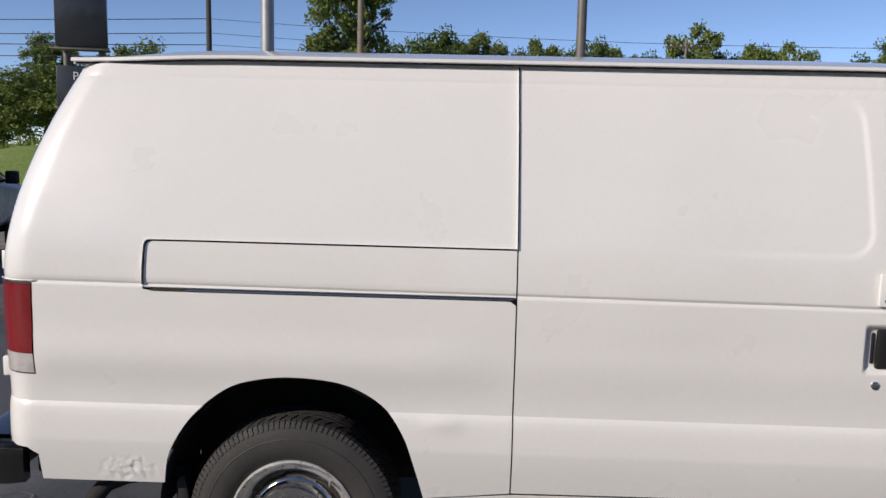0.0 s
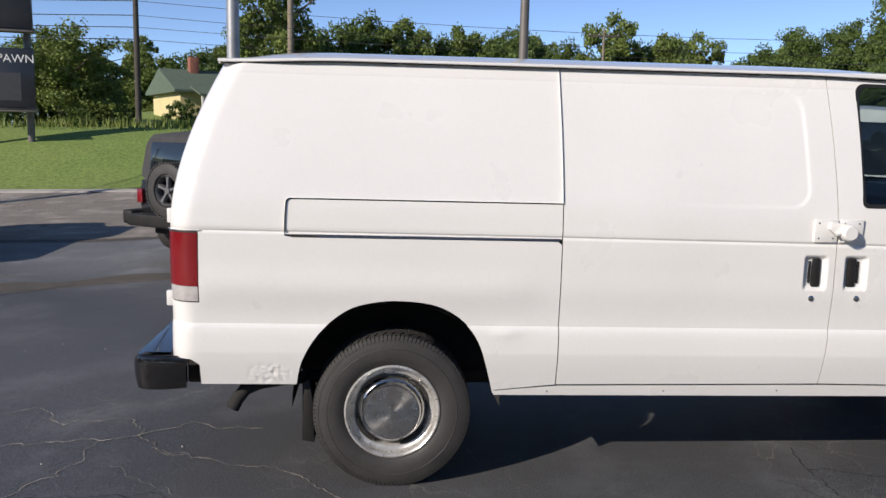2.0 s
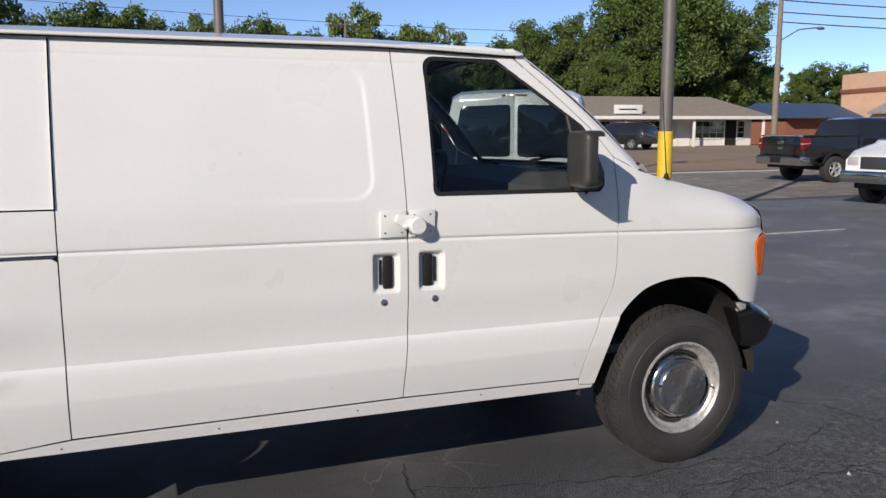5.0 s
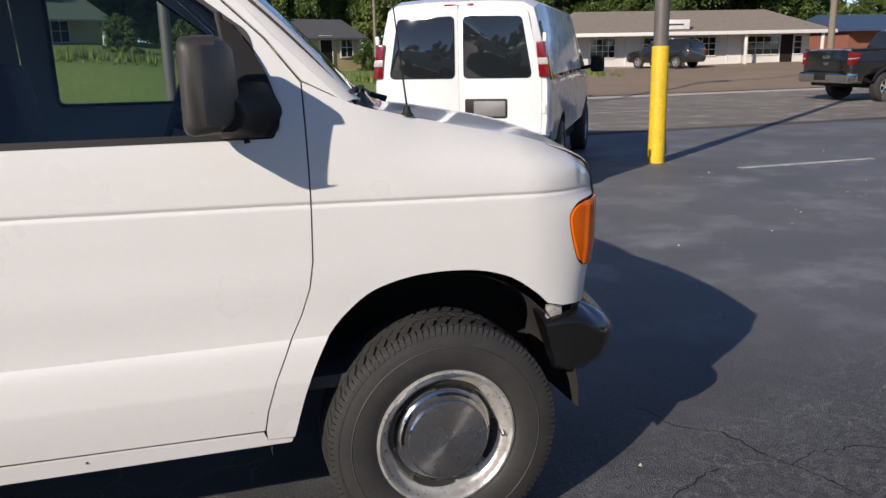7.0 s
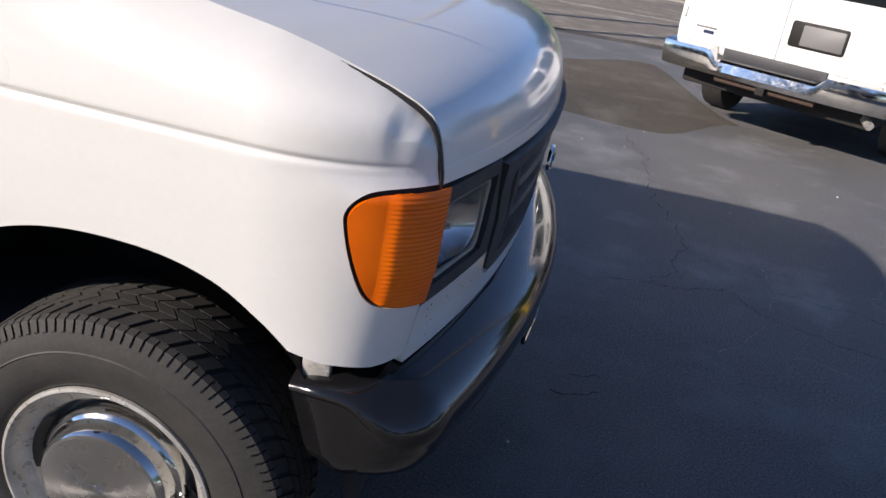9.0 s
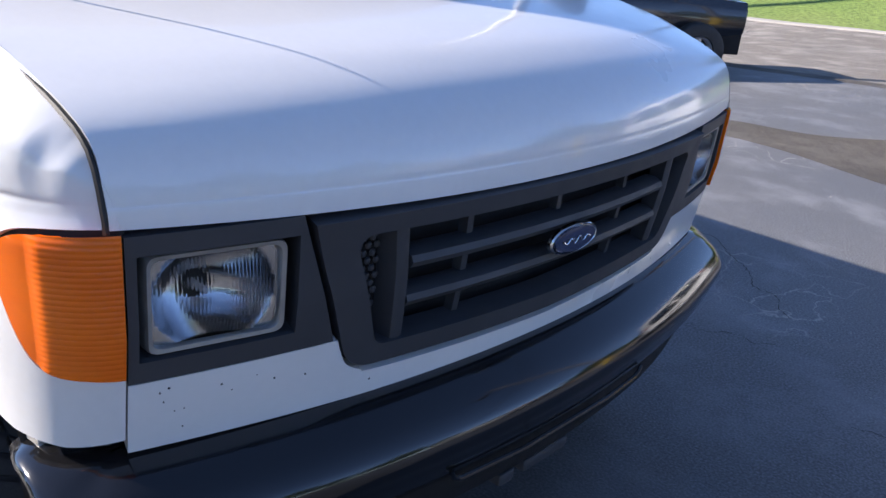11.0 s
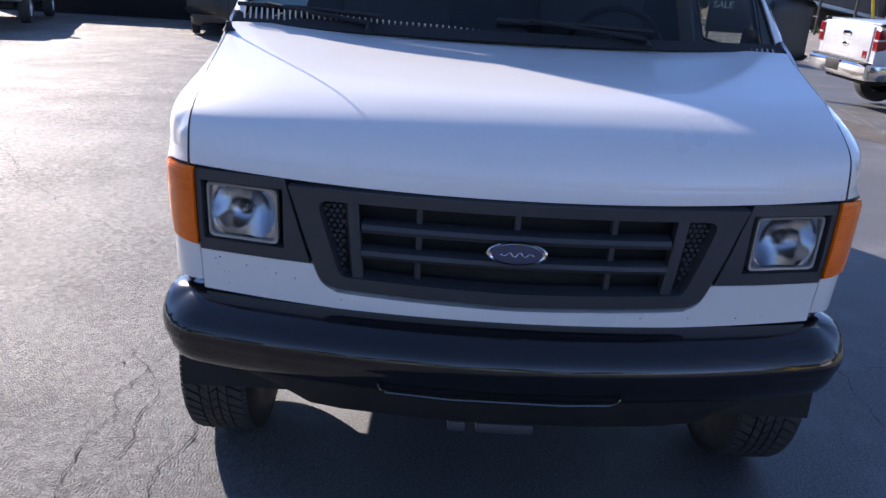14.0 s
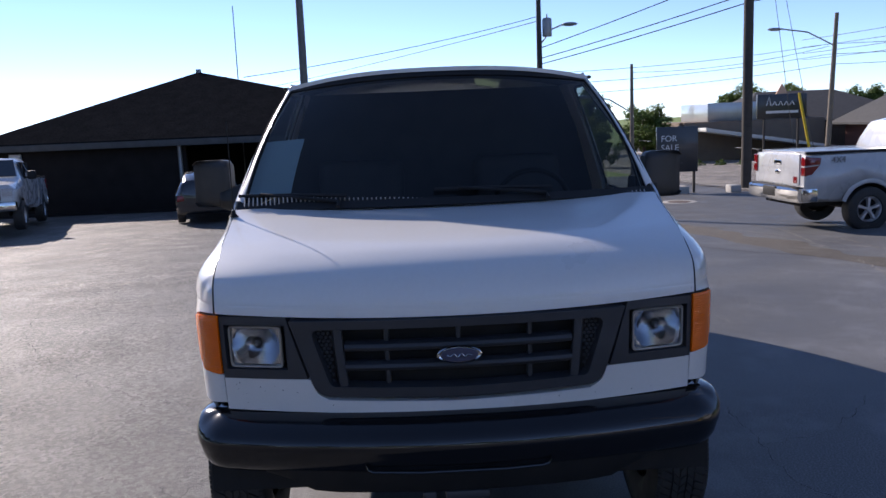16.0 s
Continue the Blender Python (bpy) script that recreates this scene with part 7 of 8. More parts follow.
def lot_pole(x, y, h, r, mat, foot=None, label=""):
    p = thing("light_pole", label, "light pole", Matrix.Translation((x, y, 0)))
    part("shaft", lathe([(r, 0.0), (r * 0.92, h * 0.5), (r * 0.8, h)], 20, "Z"), mat, p)
    if foot:
        part("foot_sleeve", lathe([(r + 0.012, 0.0), (r + 0.012, foot - 0.02), (r + 0.008, foot), (r, foot)], 24, "Z"), YELLOW, p, "chipped yellow foot sleeve")
    else:
        part("base_plate", box(-r * 1.8, r * 1.8, -r * 1.8, r * 1.8, 0, 0.03, 0.005), mat, p)
    part("arm", tube([(0, 0, h - 0.1), (0.7, 0, h + 0.05)], 0.04, 8), mat, p)
    part("lamp_head", box(0.6, 1.2, -0.2, 0.2, h, h + 0.14, 0.04), mat, p)
    return p


lot_pole(9.02, 6.72, 8.5, 0.105, BRONZE_POLE, 1.60, "brown steel light pole with a yellow foot sleeve")
lot_pole(-2.33, 8.6, 8.5, 0.105, GALV, None, "grey steel light pole at the lot edge")
lot_pole(2.55, 10.2, 13.2, 0.085, BRONZE_POLE, 0.9, "brown steel light pole at the lot edge")


def utility_pole(x, y, h, r, mat, label, arm=0.0, street=0.0, can=False, turn=0.0, z0=0.0, lean=0.0, up=0.0):
    p = thing("utility_pole", label, "utility pole", Matrix.Translation((x, y, z0)) @ Matrix.Rotation(radians(turn), 4, "Z") @ Matrix.Rotation(radians(lean), 4, "Y"))
    part("shaft", lathe([(r, -0.2), (r * 0.9, h * 0.5), (r * 0.68, h)], 14, "Z"), mat, p)
    if arm:
        a = part("cross_arm", box(-arm, arm, -0.05, 0.05, h - 0.5, h - 0.38, 0.01), WOOD_DARK, p)
        for k in np.linspace(-arm + 0.1, arm - 0.1, 4):
            part("insulator", lathe([(0.02, 0.0), (0.05, 0.03), (0.045, 0.10), (0.0, 0.12)], 8, "Z", m=Matrix.Translation((k, 0, h - 0.38))), KERB, a)
    if can:
        c = part("transformer", lathe([(0.0, 0.0), (0.2, 0.0), (0.21, 0.03), (0.21, 0.72), (0.17, 0.8), (0.0, 0.82)], 16, "Z", m=Matrix.Translation((0.36, 0, h - 2.0 + up))), GALV, p, "grey transformer can")
        part("bushing", rod((0.36, 0.05, h - 1.2 + up), (0.36, 0.05, h - 1.02 + up), 0.03, 8), KERB, c)
    if street:
        part("lamp_arm", tube([(0, 0, h - 2.4 + up), (street * 0.5, 0, h - 1.7 + up), (street, 0, h - 1.5 + up)], 0.035, 8), GALV, p)
        part("lamp_head", ball((street + math.copysign(0.25, street), 0, h - 1.52 + up), (0.36, 0.14, 0.09), 12), GALV, p)
    return p


utility_pole(-10.4, 32, 9.5, 0.13, WOOD_DARK, "dark wooden utility pole with a transformer", can=True, z0=1.6)
utility_pole(-4.0, 33.5, 13, 0.15, WOOD_POLE, "weathered wooden utility pole", z0=1.2)
utility_pole(14.0, 46, 6.9, 0.10, WOOD_POLE, "distant wooden pole with a cross arm", arm=1.0, z0=1.6)
utility_pole(33.2, 30.0, 8.6, 0.17, WOOD_POLE, "pale wooden utility pole with a street lamp", street=3.2, turn=10)
utility_pole(-21.5, 11.4, 14, 0.18, WOOD_DARK, "thick dark wooden utility pole beside the road", z0=-0.85)
utility_pole(-30, 5.4, 8.4, 0.15, WOOD_DARK, "dark utility pole with street lamp and transformer", street=1.1, can=True, turn=80, z0=-1.3, up=0.3)
utility_pole(-34, 10.6, 5.8, 0.11, WOOD_POLE, "slim pole with a curved street lamp arm", street=-2.2, turn=85, z0=-1.5)
utility_pole(-34, 20.6, 7.9, 0.14, WOOD_POLE, "wooden pole with a long street lamp arm", street=-2.6, turn=75, lean=2, z0=-1.5, up=0.8)
utility_pole(-24, -4.35, 9.5, 0.16, BRONZE_POLE, "dark steel light pole behind the garage", lean=-1)
utility_pole(-31, -8.3, 8.6, 0.03, GALV, "thin antenna mast on the garage", z0=-1.2)


def wire(name, a, b, sag, r=0.012):
    pts = [Vector(a).lerp(Vector(b), t) - Vector((0, 0, sag * 4 * t * (1 - t))) for t in np.linspace(0, 1, 13)]
    return tagged(link("cable", tube(pts, r, 5), CABLE), "thin black overhead utility cable", "cable", group="overhead cables")


for z, s in ((7.1, 0.4), (6.5, 0.4), (6.0, 0.3), (5.5, 0.3)):
    wire("c", (-60, 31.5, z + 0.2), (-10.4, 32, z), s, 0.02)
    wire("c", (-10.4, 32, z), (33.2, 30.0, z - 0.6), s * 1.4, 0.011)
for z in (8.3, 7.7, 7.2):
    wire("c", (33.2, 30.0, z), (75, 24, z + 1.2), 0.7, 0.03)
wire("c", (2.55, 10.2, 13.2), (75, 29, 11.7), 0.5, 0.03)
wire("c", (2.55, 10.2, 12.7), (75, 29, 11.0), 0.5, 0.03)
utility_pole(75, 29, 12.6, 0.17, WOOD_POLE, "tall wooden utility pole beside the road")
for z0, z1 in ((4.45, 5.75), (4.2, 5.45), (4.9, 6.6)):
    wire("c", (-30, 5.4, z0), (-21.5, 11.4, z1), 0.05, 0.02)
    wire("c", (-21.5, 11.4, z1), (-4.0, 33.5, z1 + 3.5), 0.3, 0.02)
for z1 in (6.2, 5.7, 5.2):
    wire("c", (-30, 5.4, z1 - 2.4), (-34, 20.6, z1 - 1.3), 0.2, 0.012)
    wire("c", (-34, 20.6, z1 - 1.3), (-30, 60, z1 + 0.5), 0.5, 0.014)
wire("c", (-30, 5.4, 6.3), (-26, -7, 3.9), 0.2, 0.014)
wire("c", (-30, 5.4, 6.1), (-58, -24, 3.5), 0.4, 0.016)
wire("c", (-34, 10.6, 3.9), (-34, 20.6, 4.8), 0.3, 0.012)
for dy in (1.6, 2.3):
    wire("c", (-21.5, 11.4, 11.5), (-21.2, 11.4 + dy * 1.1, -0.9), 0.0, 0.010)
gy = thing("guy_guard", "yellow plastic guard on a pole guy wire", "guard", Matrix.Translation((-21.25, 13.75, -0.9)))
part("sleeve", rod((0, 0.05, 0), (-0.05, -0.62, 3.2), 0.05, 8), YELLOW, gy)

mh = thing("manhole_cover", "dark iron manhole cover with a pale concrete ring", "manhole", Matrix.Translation((-16.5, 7.4, dip(-16.5, 7.4))))
part("concrete_ring", lathe([(0.34, 0.010), (0.50, 0.010), (0.53, -0.01)], 32, "Z"), KERB, mh, "pale concrete ring")
part("iron_cover", lathe([(0.0, 0.014), (0.30, 0.014), (0.33, 0.012), (0.335, -0.01)], 32, "Z"), RUST, mh, "dark iron cover")

# billboard by the road
bb = thing("billboard", "dark roadside billboard on a brown steel post", "billboard", Matrix.Translation((-12.95, 27.0, 0.6)) @ Matrix.Rotation(radians(14), 4, "Z"))
for x in (-1.25, 0.0):
    part("post", rod((x, 0.3, -0.3), (x, 0.3, 8.0), 0.13, 12), BRONZE_POLE, bb)
for z0, z1 in ((1.75, 3.9), (4.6, 8.0)):
    f = part("panel", box(-1.55, 0.25, -0.15, 0.15, z0, z1, 0.03), SIGN_DARK, bb, "dark printed advertising panel")
    part("panel_trim", box(-1.6, 0.3, -0.10, 0.10, z0 - 0.06, z0, 0.01), BRONZE_POLE, f)
    part("catwalk", box(-1.65, 0.35, -0.6, 0.0, z0 - 0.16, z0 - 0.10, 0.01), BRONZE_POLE, f)


def lettering(text, size, m, mat, parent=None, label="", name="lettering"):
    c = bpy.data.curves.new("t", "FONT")
    c.body, c.size, c.extrude = text, size, 0.004
    t = new("t", c)
    me = bpy.data.meshes.new_from_object(t.evaluated_get(bpy.context.evaluated_depsgraph_get()))
    bpy.data.objects.remove(t)
    me.materials.append(mat)
    o = new(name, me)
    o.parent, o.matrix_basis = parent, m
    return tagged(o, label)


lettering("PAWN", 0.42, Matrix.Translation((-0.98, -0.16, 3.38)) @ Matrix.Rotation(radians(90), 4, "X"), SIGN_WHITE, bb, "white PAWN lettering")
part("printed_patch", box(-1.3, -0.2, -0.158, -0.15, 2.0, 3.0, 0.0), GREY_PLASTIC, bb)

# the "FOR" board at the lot corner
fs = thing("for_board", "dark real estate sign board on two posts", "sign", Matrix.Translation((-20.0, 7.75, dip(-20, 8.4))) @ Matrix.Rotation(radians(84), 4, "Z"))
part("board", box(0, 1.35, -0.04, 0.04, 0.72, 2.22, 0.01), SIGN_DARK, fs, "dark blue sign board")
for x in (0.10, 1.25):
    part("post", box(x - 0.04, x + 0.04, 0.04, 0.12, -0.1, 2.15, 0.005), WOOD_DARK, fs)
lettering("SALE", 0.28, Matrix.Translation((0.14, -0.046, 1.44)) @ Matrix.Rotation(radians(90), 4, "X"), SIGN_WHITE, fs, "white SALE lettering")
lettering("FOR", 0.28, Matrix.Translation((0.14, -0.046, 1.74)) @ Matrix.Rotation(radians(90), 4, "X"), SIGN_WHITE, fs, "white FOR lettering")
for z, w in ((1.22, 1.1), (1.10, 0.9), (0.98, 1.2)):
    part("text_bar", box(0.14, 0.14 + w * 0.6, -0.046, -0.04, z, z + 0.05, 0.0), GREY_PLASTIC, fs)
for x in (-0.3, 0.3, 1.9):
    tagged(link("concrete_block", box(-0.25, 0.25, -0.18, 0.18, 0, 0.28, 0.05, m=Matrix.Translation((-19.7 + x * 0.2, 8.2 + x, dip(-19.7, 8.2) - 0.02))), KERB), "pale concrete block at the sign foot", "block", group="blocks at the sign")

# ---- buildings ----
SHINGLE = material("brown_shingles", (0.27, 0.23, 0.185), 0.9, second=(0.21, 0.178, 0.145), scale=3, grain=0.25, grain_scale=22, bump=0.01, bump_scale=18)
SHINGLE_DARK = material("dark_shingles", (0.035, 0.036, 0.038), 0.85, second=(0.05, 0.05, 0.052), scale=3, grain=0.25, grain_scale=18, bump=0.01, bump_scale=16)
SHINGLE_GREY = material("grey_roof_shingles", (0.10, 0.10, 0.105), 0.9, second=(0.075, 0.075, 0.08), scale=3, grain=0.25, grain_scale=20, bump=0.01, bump_scale=18)
SHINGLE_GREEN = material("green_roofing", (0.10, 0.14, 0.10), 0.85, second=(0.08, 0.11, 0.08), scale=3, grain=0.2, grain_scale=20)
WALL_WHITE = material("white_painted_block", (0.66, 0.65, 0.62), 0.8, second=(0.58, 0.57, 0.54), scale=1.2, grain=0.08, grain_scale=12, bump=0.004, bump_scale=20)
WALL_YELLOW = material("yellow_siding", (0.62, 0.53, 0.28), 0.8, second=(0.56, 0.47, 0.25), scale=1.5)
WALL_TAN = material("tan_siding", (0.55, 0.42, 0.24), 0.8, second=(0.48, 0.37, 0.21), scale=1.5)
WALL_SALMON = material("salmon_stucco", (0.66, 0.44, 0.31), 0.85, second=(0.58, 0.38, 0.27), scale=1.2)
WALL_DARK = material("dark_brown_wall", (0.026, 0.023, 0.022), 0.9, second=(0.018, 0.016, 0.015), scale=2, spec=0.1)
BRICK = material("red_brick", (0.28, 0.11, 0.07), 0.9, second=(0.2, 0.08, 0.055), scale=8, grain=0.2)
TRIM = material("white_trim_paint", (0.72, 0.71, 0.68), 0.6, second=(0.65, 0.64, 0.6), scale=3)
BLUE_ROOF = material("blue_metal_roof", (0.05, 0.09, 0.16), 0.5, second=(0.04, 0.07, 0.13), scale=2)


def gable_roof(x0, x1, y0, y1, ze, zr, over, parent, mat, name="roof", along="x", hip=0.0):
    """Two slopes with thickness; hip: how far the ridge's ends are drawn in."""
    a, b, c, d = x0 - over, x1 + over, y0 - over, y1 + over
    if along == "x":
        m = (c + d) / 2
        r = [(a + hip, m), (b - hip, m)]
    else:
        m = (a + b) / 2
        r = [(m, c + hip), (m, d - hip)]
    bm = bmesh.new()
    lo = [bm.verts.new((x, y, ze)) for x, y in ((a, c), (b, c), (b, d), (a, d))]
    und = [bm.verts.new((x, y, ze - 0.14)) for x, y in ((a, c), (b, c), (b, d), (a, d))]
    t = [bm.verts.new((*p, zr)) for p in r]
    if along == "x":
        for f in ((lo[0], lo[1], t[1], t[0]), (lo[2], lo[3], t[0], t[1]), (lo[1], lo[2], t[1]), (lo[3], lo[0], t[0])):
            bm.faces.new(f)
    else:
        for f in ((lo[1], lo[2], t[1], t[0]), (lo[3], lo[0], t[0], t[1]), (lo[0], lo[1], t[0]), (lo[2], lo[3], t[1])):
            bm.faces.new(f)
    for k in range(4):
        bm.faces.new((und[k], und[(k + 1) % 4], lo[(k + 1) % 4], lo[k]))
    bm.faces.new(und[::-1])
    bmesh.ops.recalc_face_normals(bm, faces=bm.faces[:])
    return part(name, bm, mat, parent, "", 20)


def opening(parent, x0, x1, y, z0, z1, d, mat, bars=0, rows=0, name="window"):
    """A framed window or door on a wall that faces -y (local)."""
    w = part(name, box(x0, x1, y - 0.03, y + 0.05, z0, z1), mat, parent)
    for a, b, c, e in ((x0 - 0.06, x1 + 0.06, z1, z1 + 0.07), (x0 - 0.06, x1 + 0.06, z0 - 0.07, z0), (x0 - 0.06, x0, z0, z1), (x1, x1 + 0.06, z0, z1)):
        part("frame", box(a, b, y - 0.06, y + 0.02, c, e, 0.006), TRIM, w)
    for k in range(1, bars):
        x = x0 + (x1 - x0) * k / bars
        part("mullion", box(x - 0.018, x + 0.018, y - 0.05, y - 0.02, z0, z1), TRIM, w)
    for k in range(1, rows):
        z = z0 + (z1 - z0) * k / rows
        part("mullion", box(x0, x1, y - 0.048, y - 0.022, z - 0.018, z + 0.018), TRIM, w)
    return w


# long white shop building across the road
W = thing("shop_building", "long low white shop building with a brown shingle roof and porch", "building", Matrix.Translation((26.0, 43.5, 0.35)) @ Matrix.Rotation(radians(-9), 4, "Z"))
part("wall", box(0, 16.8, 1.6, 9.0, 0, 2.35), WALL_WHITE, W, "white painted block wall")
part("porch_floor", box(-0.3, 17.1, -0.2, 1.6, -0.3, 0.08, 0.01), KERB, W)
gable_roof(-0.2, 17.0, 0.2, 9.4, 2.15, 3.7, 0.5, W, SHINGLE, hip=2.2)
part("fascia", box(-0.7, 17.5, -0.34, -0.26, 1.98, 2.2, 0.005), TRIM, W)
for x in (0.1, 6.4, 11.4, 16.7):
    part("porch_post", box(x - 0.08, x + 0.08, -0.1, 0.06, 0.05, 2.05, 0.01), TRIM, W)
for x, w in ((1.6, 1.6), (5.2, 0.7), (8.3, 1.8), (12.4, 2.2), (15.7, 0.5)):
    opening(W, x, x + w, 1.58, 0.7, 1.85, 0.05, DARK_GLASS, 4 if w > 1 else 1, 3)
for x in (4.0, 11.0, 14.7):
    opening(W, x, x + 0.9, 1.58, 0.08, 1.95, 0.05, WALL_DARK if x > 14 else TRIM, name="door")
part("roof_sign", box(5.6, 7.6, 0.1, 0.3, 2.35, 2.95, 0.02), TRIM, W, "white roof sign")
part("sign_bar", box(5.9, 7.2, 0.09, 0.1, 2.6, 2.7), GREY_PLASTIC, W)
part("gable_wall", prism([(1.3, 2.3), (9.2, 2.3), (5.2, 3.5)], -0.05, 0.1, 0, "yz"), WALL_WHITE, W)

S = thing("salmon_building", "salmon stucco building with a flat parapet", "building", Matrix.Translation((53, 38, 0)) @ Matrix.Rotation(radians(-14), 4, "Z"))
part("wall", box(0, 24, 0, 12, 0, 3.3), WALL_SALMON, S)
part("upper_wall", box(2.5, 24, 3, 12, 3.3, 6.2), WALL_SALMON, S)
part("parapet_band", box(2.4, 24.1, 2.9, 12.1, 4.6, 4.95, 0.02), BRICK, S)
gable_roof(-0.2, 10, -1.2, 3.5, 2.9, 4.3, 0.4, S, material("grey_shingles", (0.30, 0.29, 0.28), 0.9, second=(0.25, 0.24, 0.23), scale=3, grain=0.2), hip=1.0)
opening(S, 2.0, 3.4, -0.02, 0.9, 2.2, 0.05, DARK_GLASS, 2, 2)
opening(S, 5.0, 6.0, -0.02, 0.05, 2.1, 0.05, WALL_DARK, name="door")
B = thing("brick_shop", "low brick shop with a blue metal roof", "building", Matrix.Translation((47.5, 44, 0.1)))
part("wall", box(0, 7, 0, 6, 0, 2.5), BRICK, B)
gable_roof(0, 7, -0.6, 6, 2.5, 3.6, 0.4, B, BLUE_ROOF)


def house(name, label, x, y, z, turn, w, d, h, ridge, wall, roof, porch=True):
    H = thing(name, label, "house", Matrix.Translation((x, y, z)) @ Matrix.Rotation(radians(turn), 4, "Z"))
    part("wall", box(0, w, 0, d, -0.5, h), wall, H)
    for xx in (0.0, w):
        part("gable_wall", prism([(0, h), (d, h), (d / 2, ridge - 0.1)], xx - 0.05 if xx else 0.0, xx if xx else 0.05, 0, "yz"), wall, H)
    gable_roof(0, w, 0, d, h, ridge, 0.4, H, roof)
    if porch:
        part("porch_roof", prism([(-2.0, h - 0.25), (0.05, h + 0.25), (0.05, h + 0.13), (-2.0, h - 0.37)], 0.6, w - 0.3, 0, "yz"), roof, H)
        for k in range(4):
            xx = 0.8 + (w - 1.4) * k / 3
            part("porch_post", box(xx - 0.07, xx + 0.07, -1.9, -1.76, -0.5, h - 0.3, 0.01), TRIM, H)
    opening(H, w * 0.2, w * 0.2 + 0.9, -0.02, 0.7, 1.9, 0.05, DARK_GLASS, 2, 2)
    opening(H, w * 0.5, w * 0.5 + 0.9, -0.02, 0.0, 2.0, 0.05, WALL_DARK, name="door")
    opening(H, w * 0.75, w * 0.75 + 0.9, -0.02, 0.7, 1.9, 0.05, DARK_GLASS, 2, 2)
    part("chimney", box(w * 0.12, w * 0.12 + 0.55, d / 2 - 0.7, d / 2 - 0.1, h, ridge + 0.75, 0.01), BRICK, H, "red brick chimney")
    return H


house("house", "yellow wooden house with a green roof and porch", -11.4, 44.0, 1.9, 27, 11, 7, 2.1, 3.5, WALL_YELLOW, SHINGLE_GREEN)
house("house", "tan house with a grey gable roof on the grass hill", 8.4, 49.0, 0.75, 24, 6.4, 5.5, 1.9, 3.2, WALL_TAN, SHINGLE_GREY, porch=False)

# dark garage behind the lot
YL = -14.6
Gr = thing("garage_building", "dark open-fronted garage with a hipped shingle roof", "building", Matrix.Translation((-22.3, -1.5, -0.90)))
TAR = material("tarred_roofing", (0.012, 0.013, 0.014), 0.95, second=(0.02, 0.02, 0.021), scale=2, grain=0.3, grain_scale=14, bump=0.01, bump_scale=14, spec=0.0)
GREY_BOARD = material("weathered_grey_board", (0.10, 0.10, 0.098), 0.8, second=(0.07, 0.07, 0.068), scale=3, grain=0.2)
roof_bm = bmesh.new()
low_ = [roof_bm.verts.new(p) for p in ((-15.35, YL, 2.55), (0.35, YL, 2.55), (0.35, 3.75, 2.55), (-15.35, 3.75, 2.55))]
und_ = [roof_bm.verts.new((v.co.x, v.co.y, 2.41)) for v in low_]
top_ = roof_bm.verts.new((-7.5, -8.25, 5.35))
for k in range(4):
    roof_bm.faces.new((low_[k], low_[(k + 1) % 4], top_))
    roof_bm.faces.new((und_[k], und_[(k + 1) % 4], low_[(k + 1) % 4], low_[k]))
roof_bm.faces.new(und_[::-1])
bmesh.ops.recalc_face_normals(roof_bm, faces=roof_bm.faces[:])
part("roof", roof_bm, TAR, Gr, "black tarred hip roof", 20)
part("roof_vent", rod((-7.5, -8.25, 5.25), (-7.5, -8.25, 5.47), 0.12, 10), GALV, Gr)
part("fascia", box(0.30, 0.37, YL, 3.7, 2.28, 2.50, 0.005), GREY_BOARD, Gr, "pale weathered fascia board")
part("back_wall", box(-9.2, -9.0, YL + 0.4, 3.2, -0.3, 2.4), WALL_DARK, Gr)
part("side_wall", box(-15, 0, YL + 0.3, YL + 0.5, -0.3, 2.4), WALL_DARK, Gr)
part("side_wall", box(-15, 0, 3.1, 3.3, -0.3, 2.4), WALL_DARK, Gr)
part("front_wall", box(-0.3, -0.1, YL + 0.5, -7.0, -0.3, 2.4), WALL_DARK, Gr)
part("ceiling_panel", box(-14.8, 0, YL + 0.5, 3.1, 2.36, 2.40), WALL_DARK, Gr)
for y in (-7.2, -3.2, 0.8):
    part("post", tube([(-0.05, y, 0), (-0.05, y - (0.12 if y < -8 else 0), 2.4)], 0.07, 10), GALV, Gr)
part("wall_lamp", box(-0.1, 0.02, -13.2, -12.8, 1.95, 2.2, 0.02), TRIM, Gr)
# slab takes the near-black wall colour: the garage's inner shade painted on the floor
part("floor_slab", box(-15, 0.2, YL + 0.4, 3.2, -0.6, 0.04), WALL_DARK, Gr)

WALL_BROWN = material("brown_stucco", (0.22, 0.165, 0.12), 0.85, second=(0.18, 0.135, 0.10), scale=1.5)
# restaurant across the junction
R_ = thing("restaurant", "dark-roofed restaurant with a tall sign board", "building", Matrix.Translation((-64, 23.5, -1.9)))
part("wall", box(0, 12, 0, 13, 0, 2.8), WALL_BROWN, R_)
gable_roof(0, 12, 0, 13, 2.8, 5.1, 0.6, R_, SHINGLE_DARK, along="y", hip=4)
opening(R_, 2, 6, -0.02, 0.8, 2.4, 0.05, DARK_GLASS, 4, 2)
sgn = thing("shop_sign", "dark shop sign board with pale script strokes", "sign", Matrix.Translation((-40, 20.9, -1.85)))
part("board", box(-0.1, 0.1, -1.45, 1.45, 3.1, 4.5, 0.03), SIGN_DARK, sgn)
for y in (-1.0, 1.0):
    part("post", rod((0, y, 0), (0, y, 3.1), 0.07, 8), WOOD_DARK, sgn)
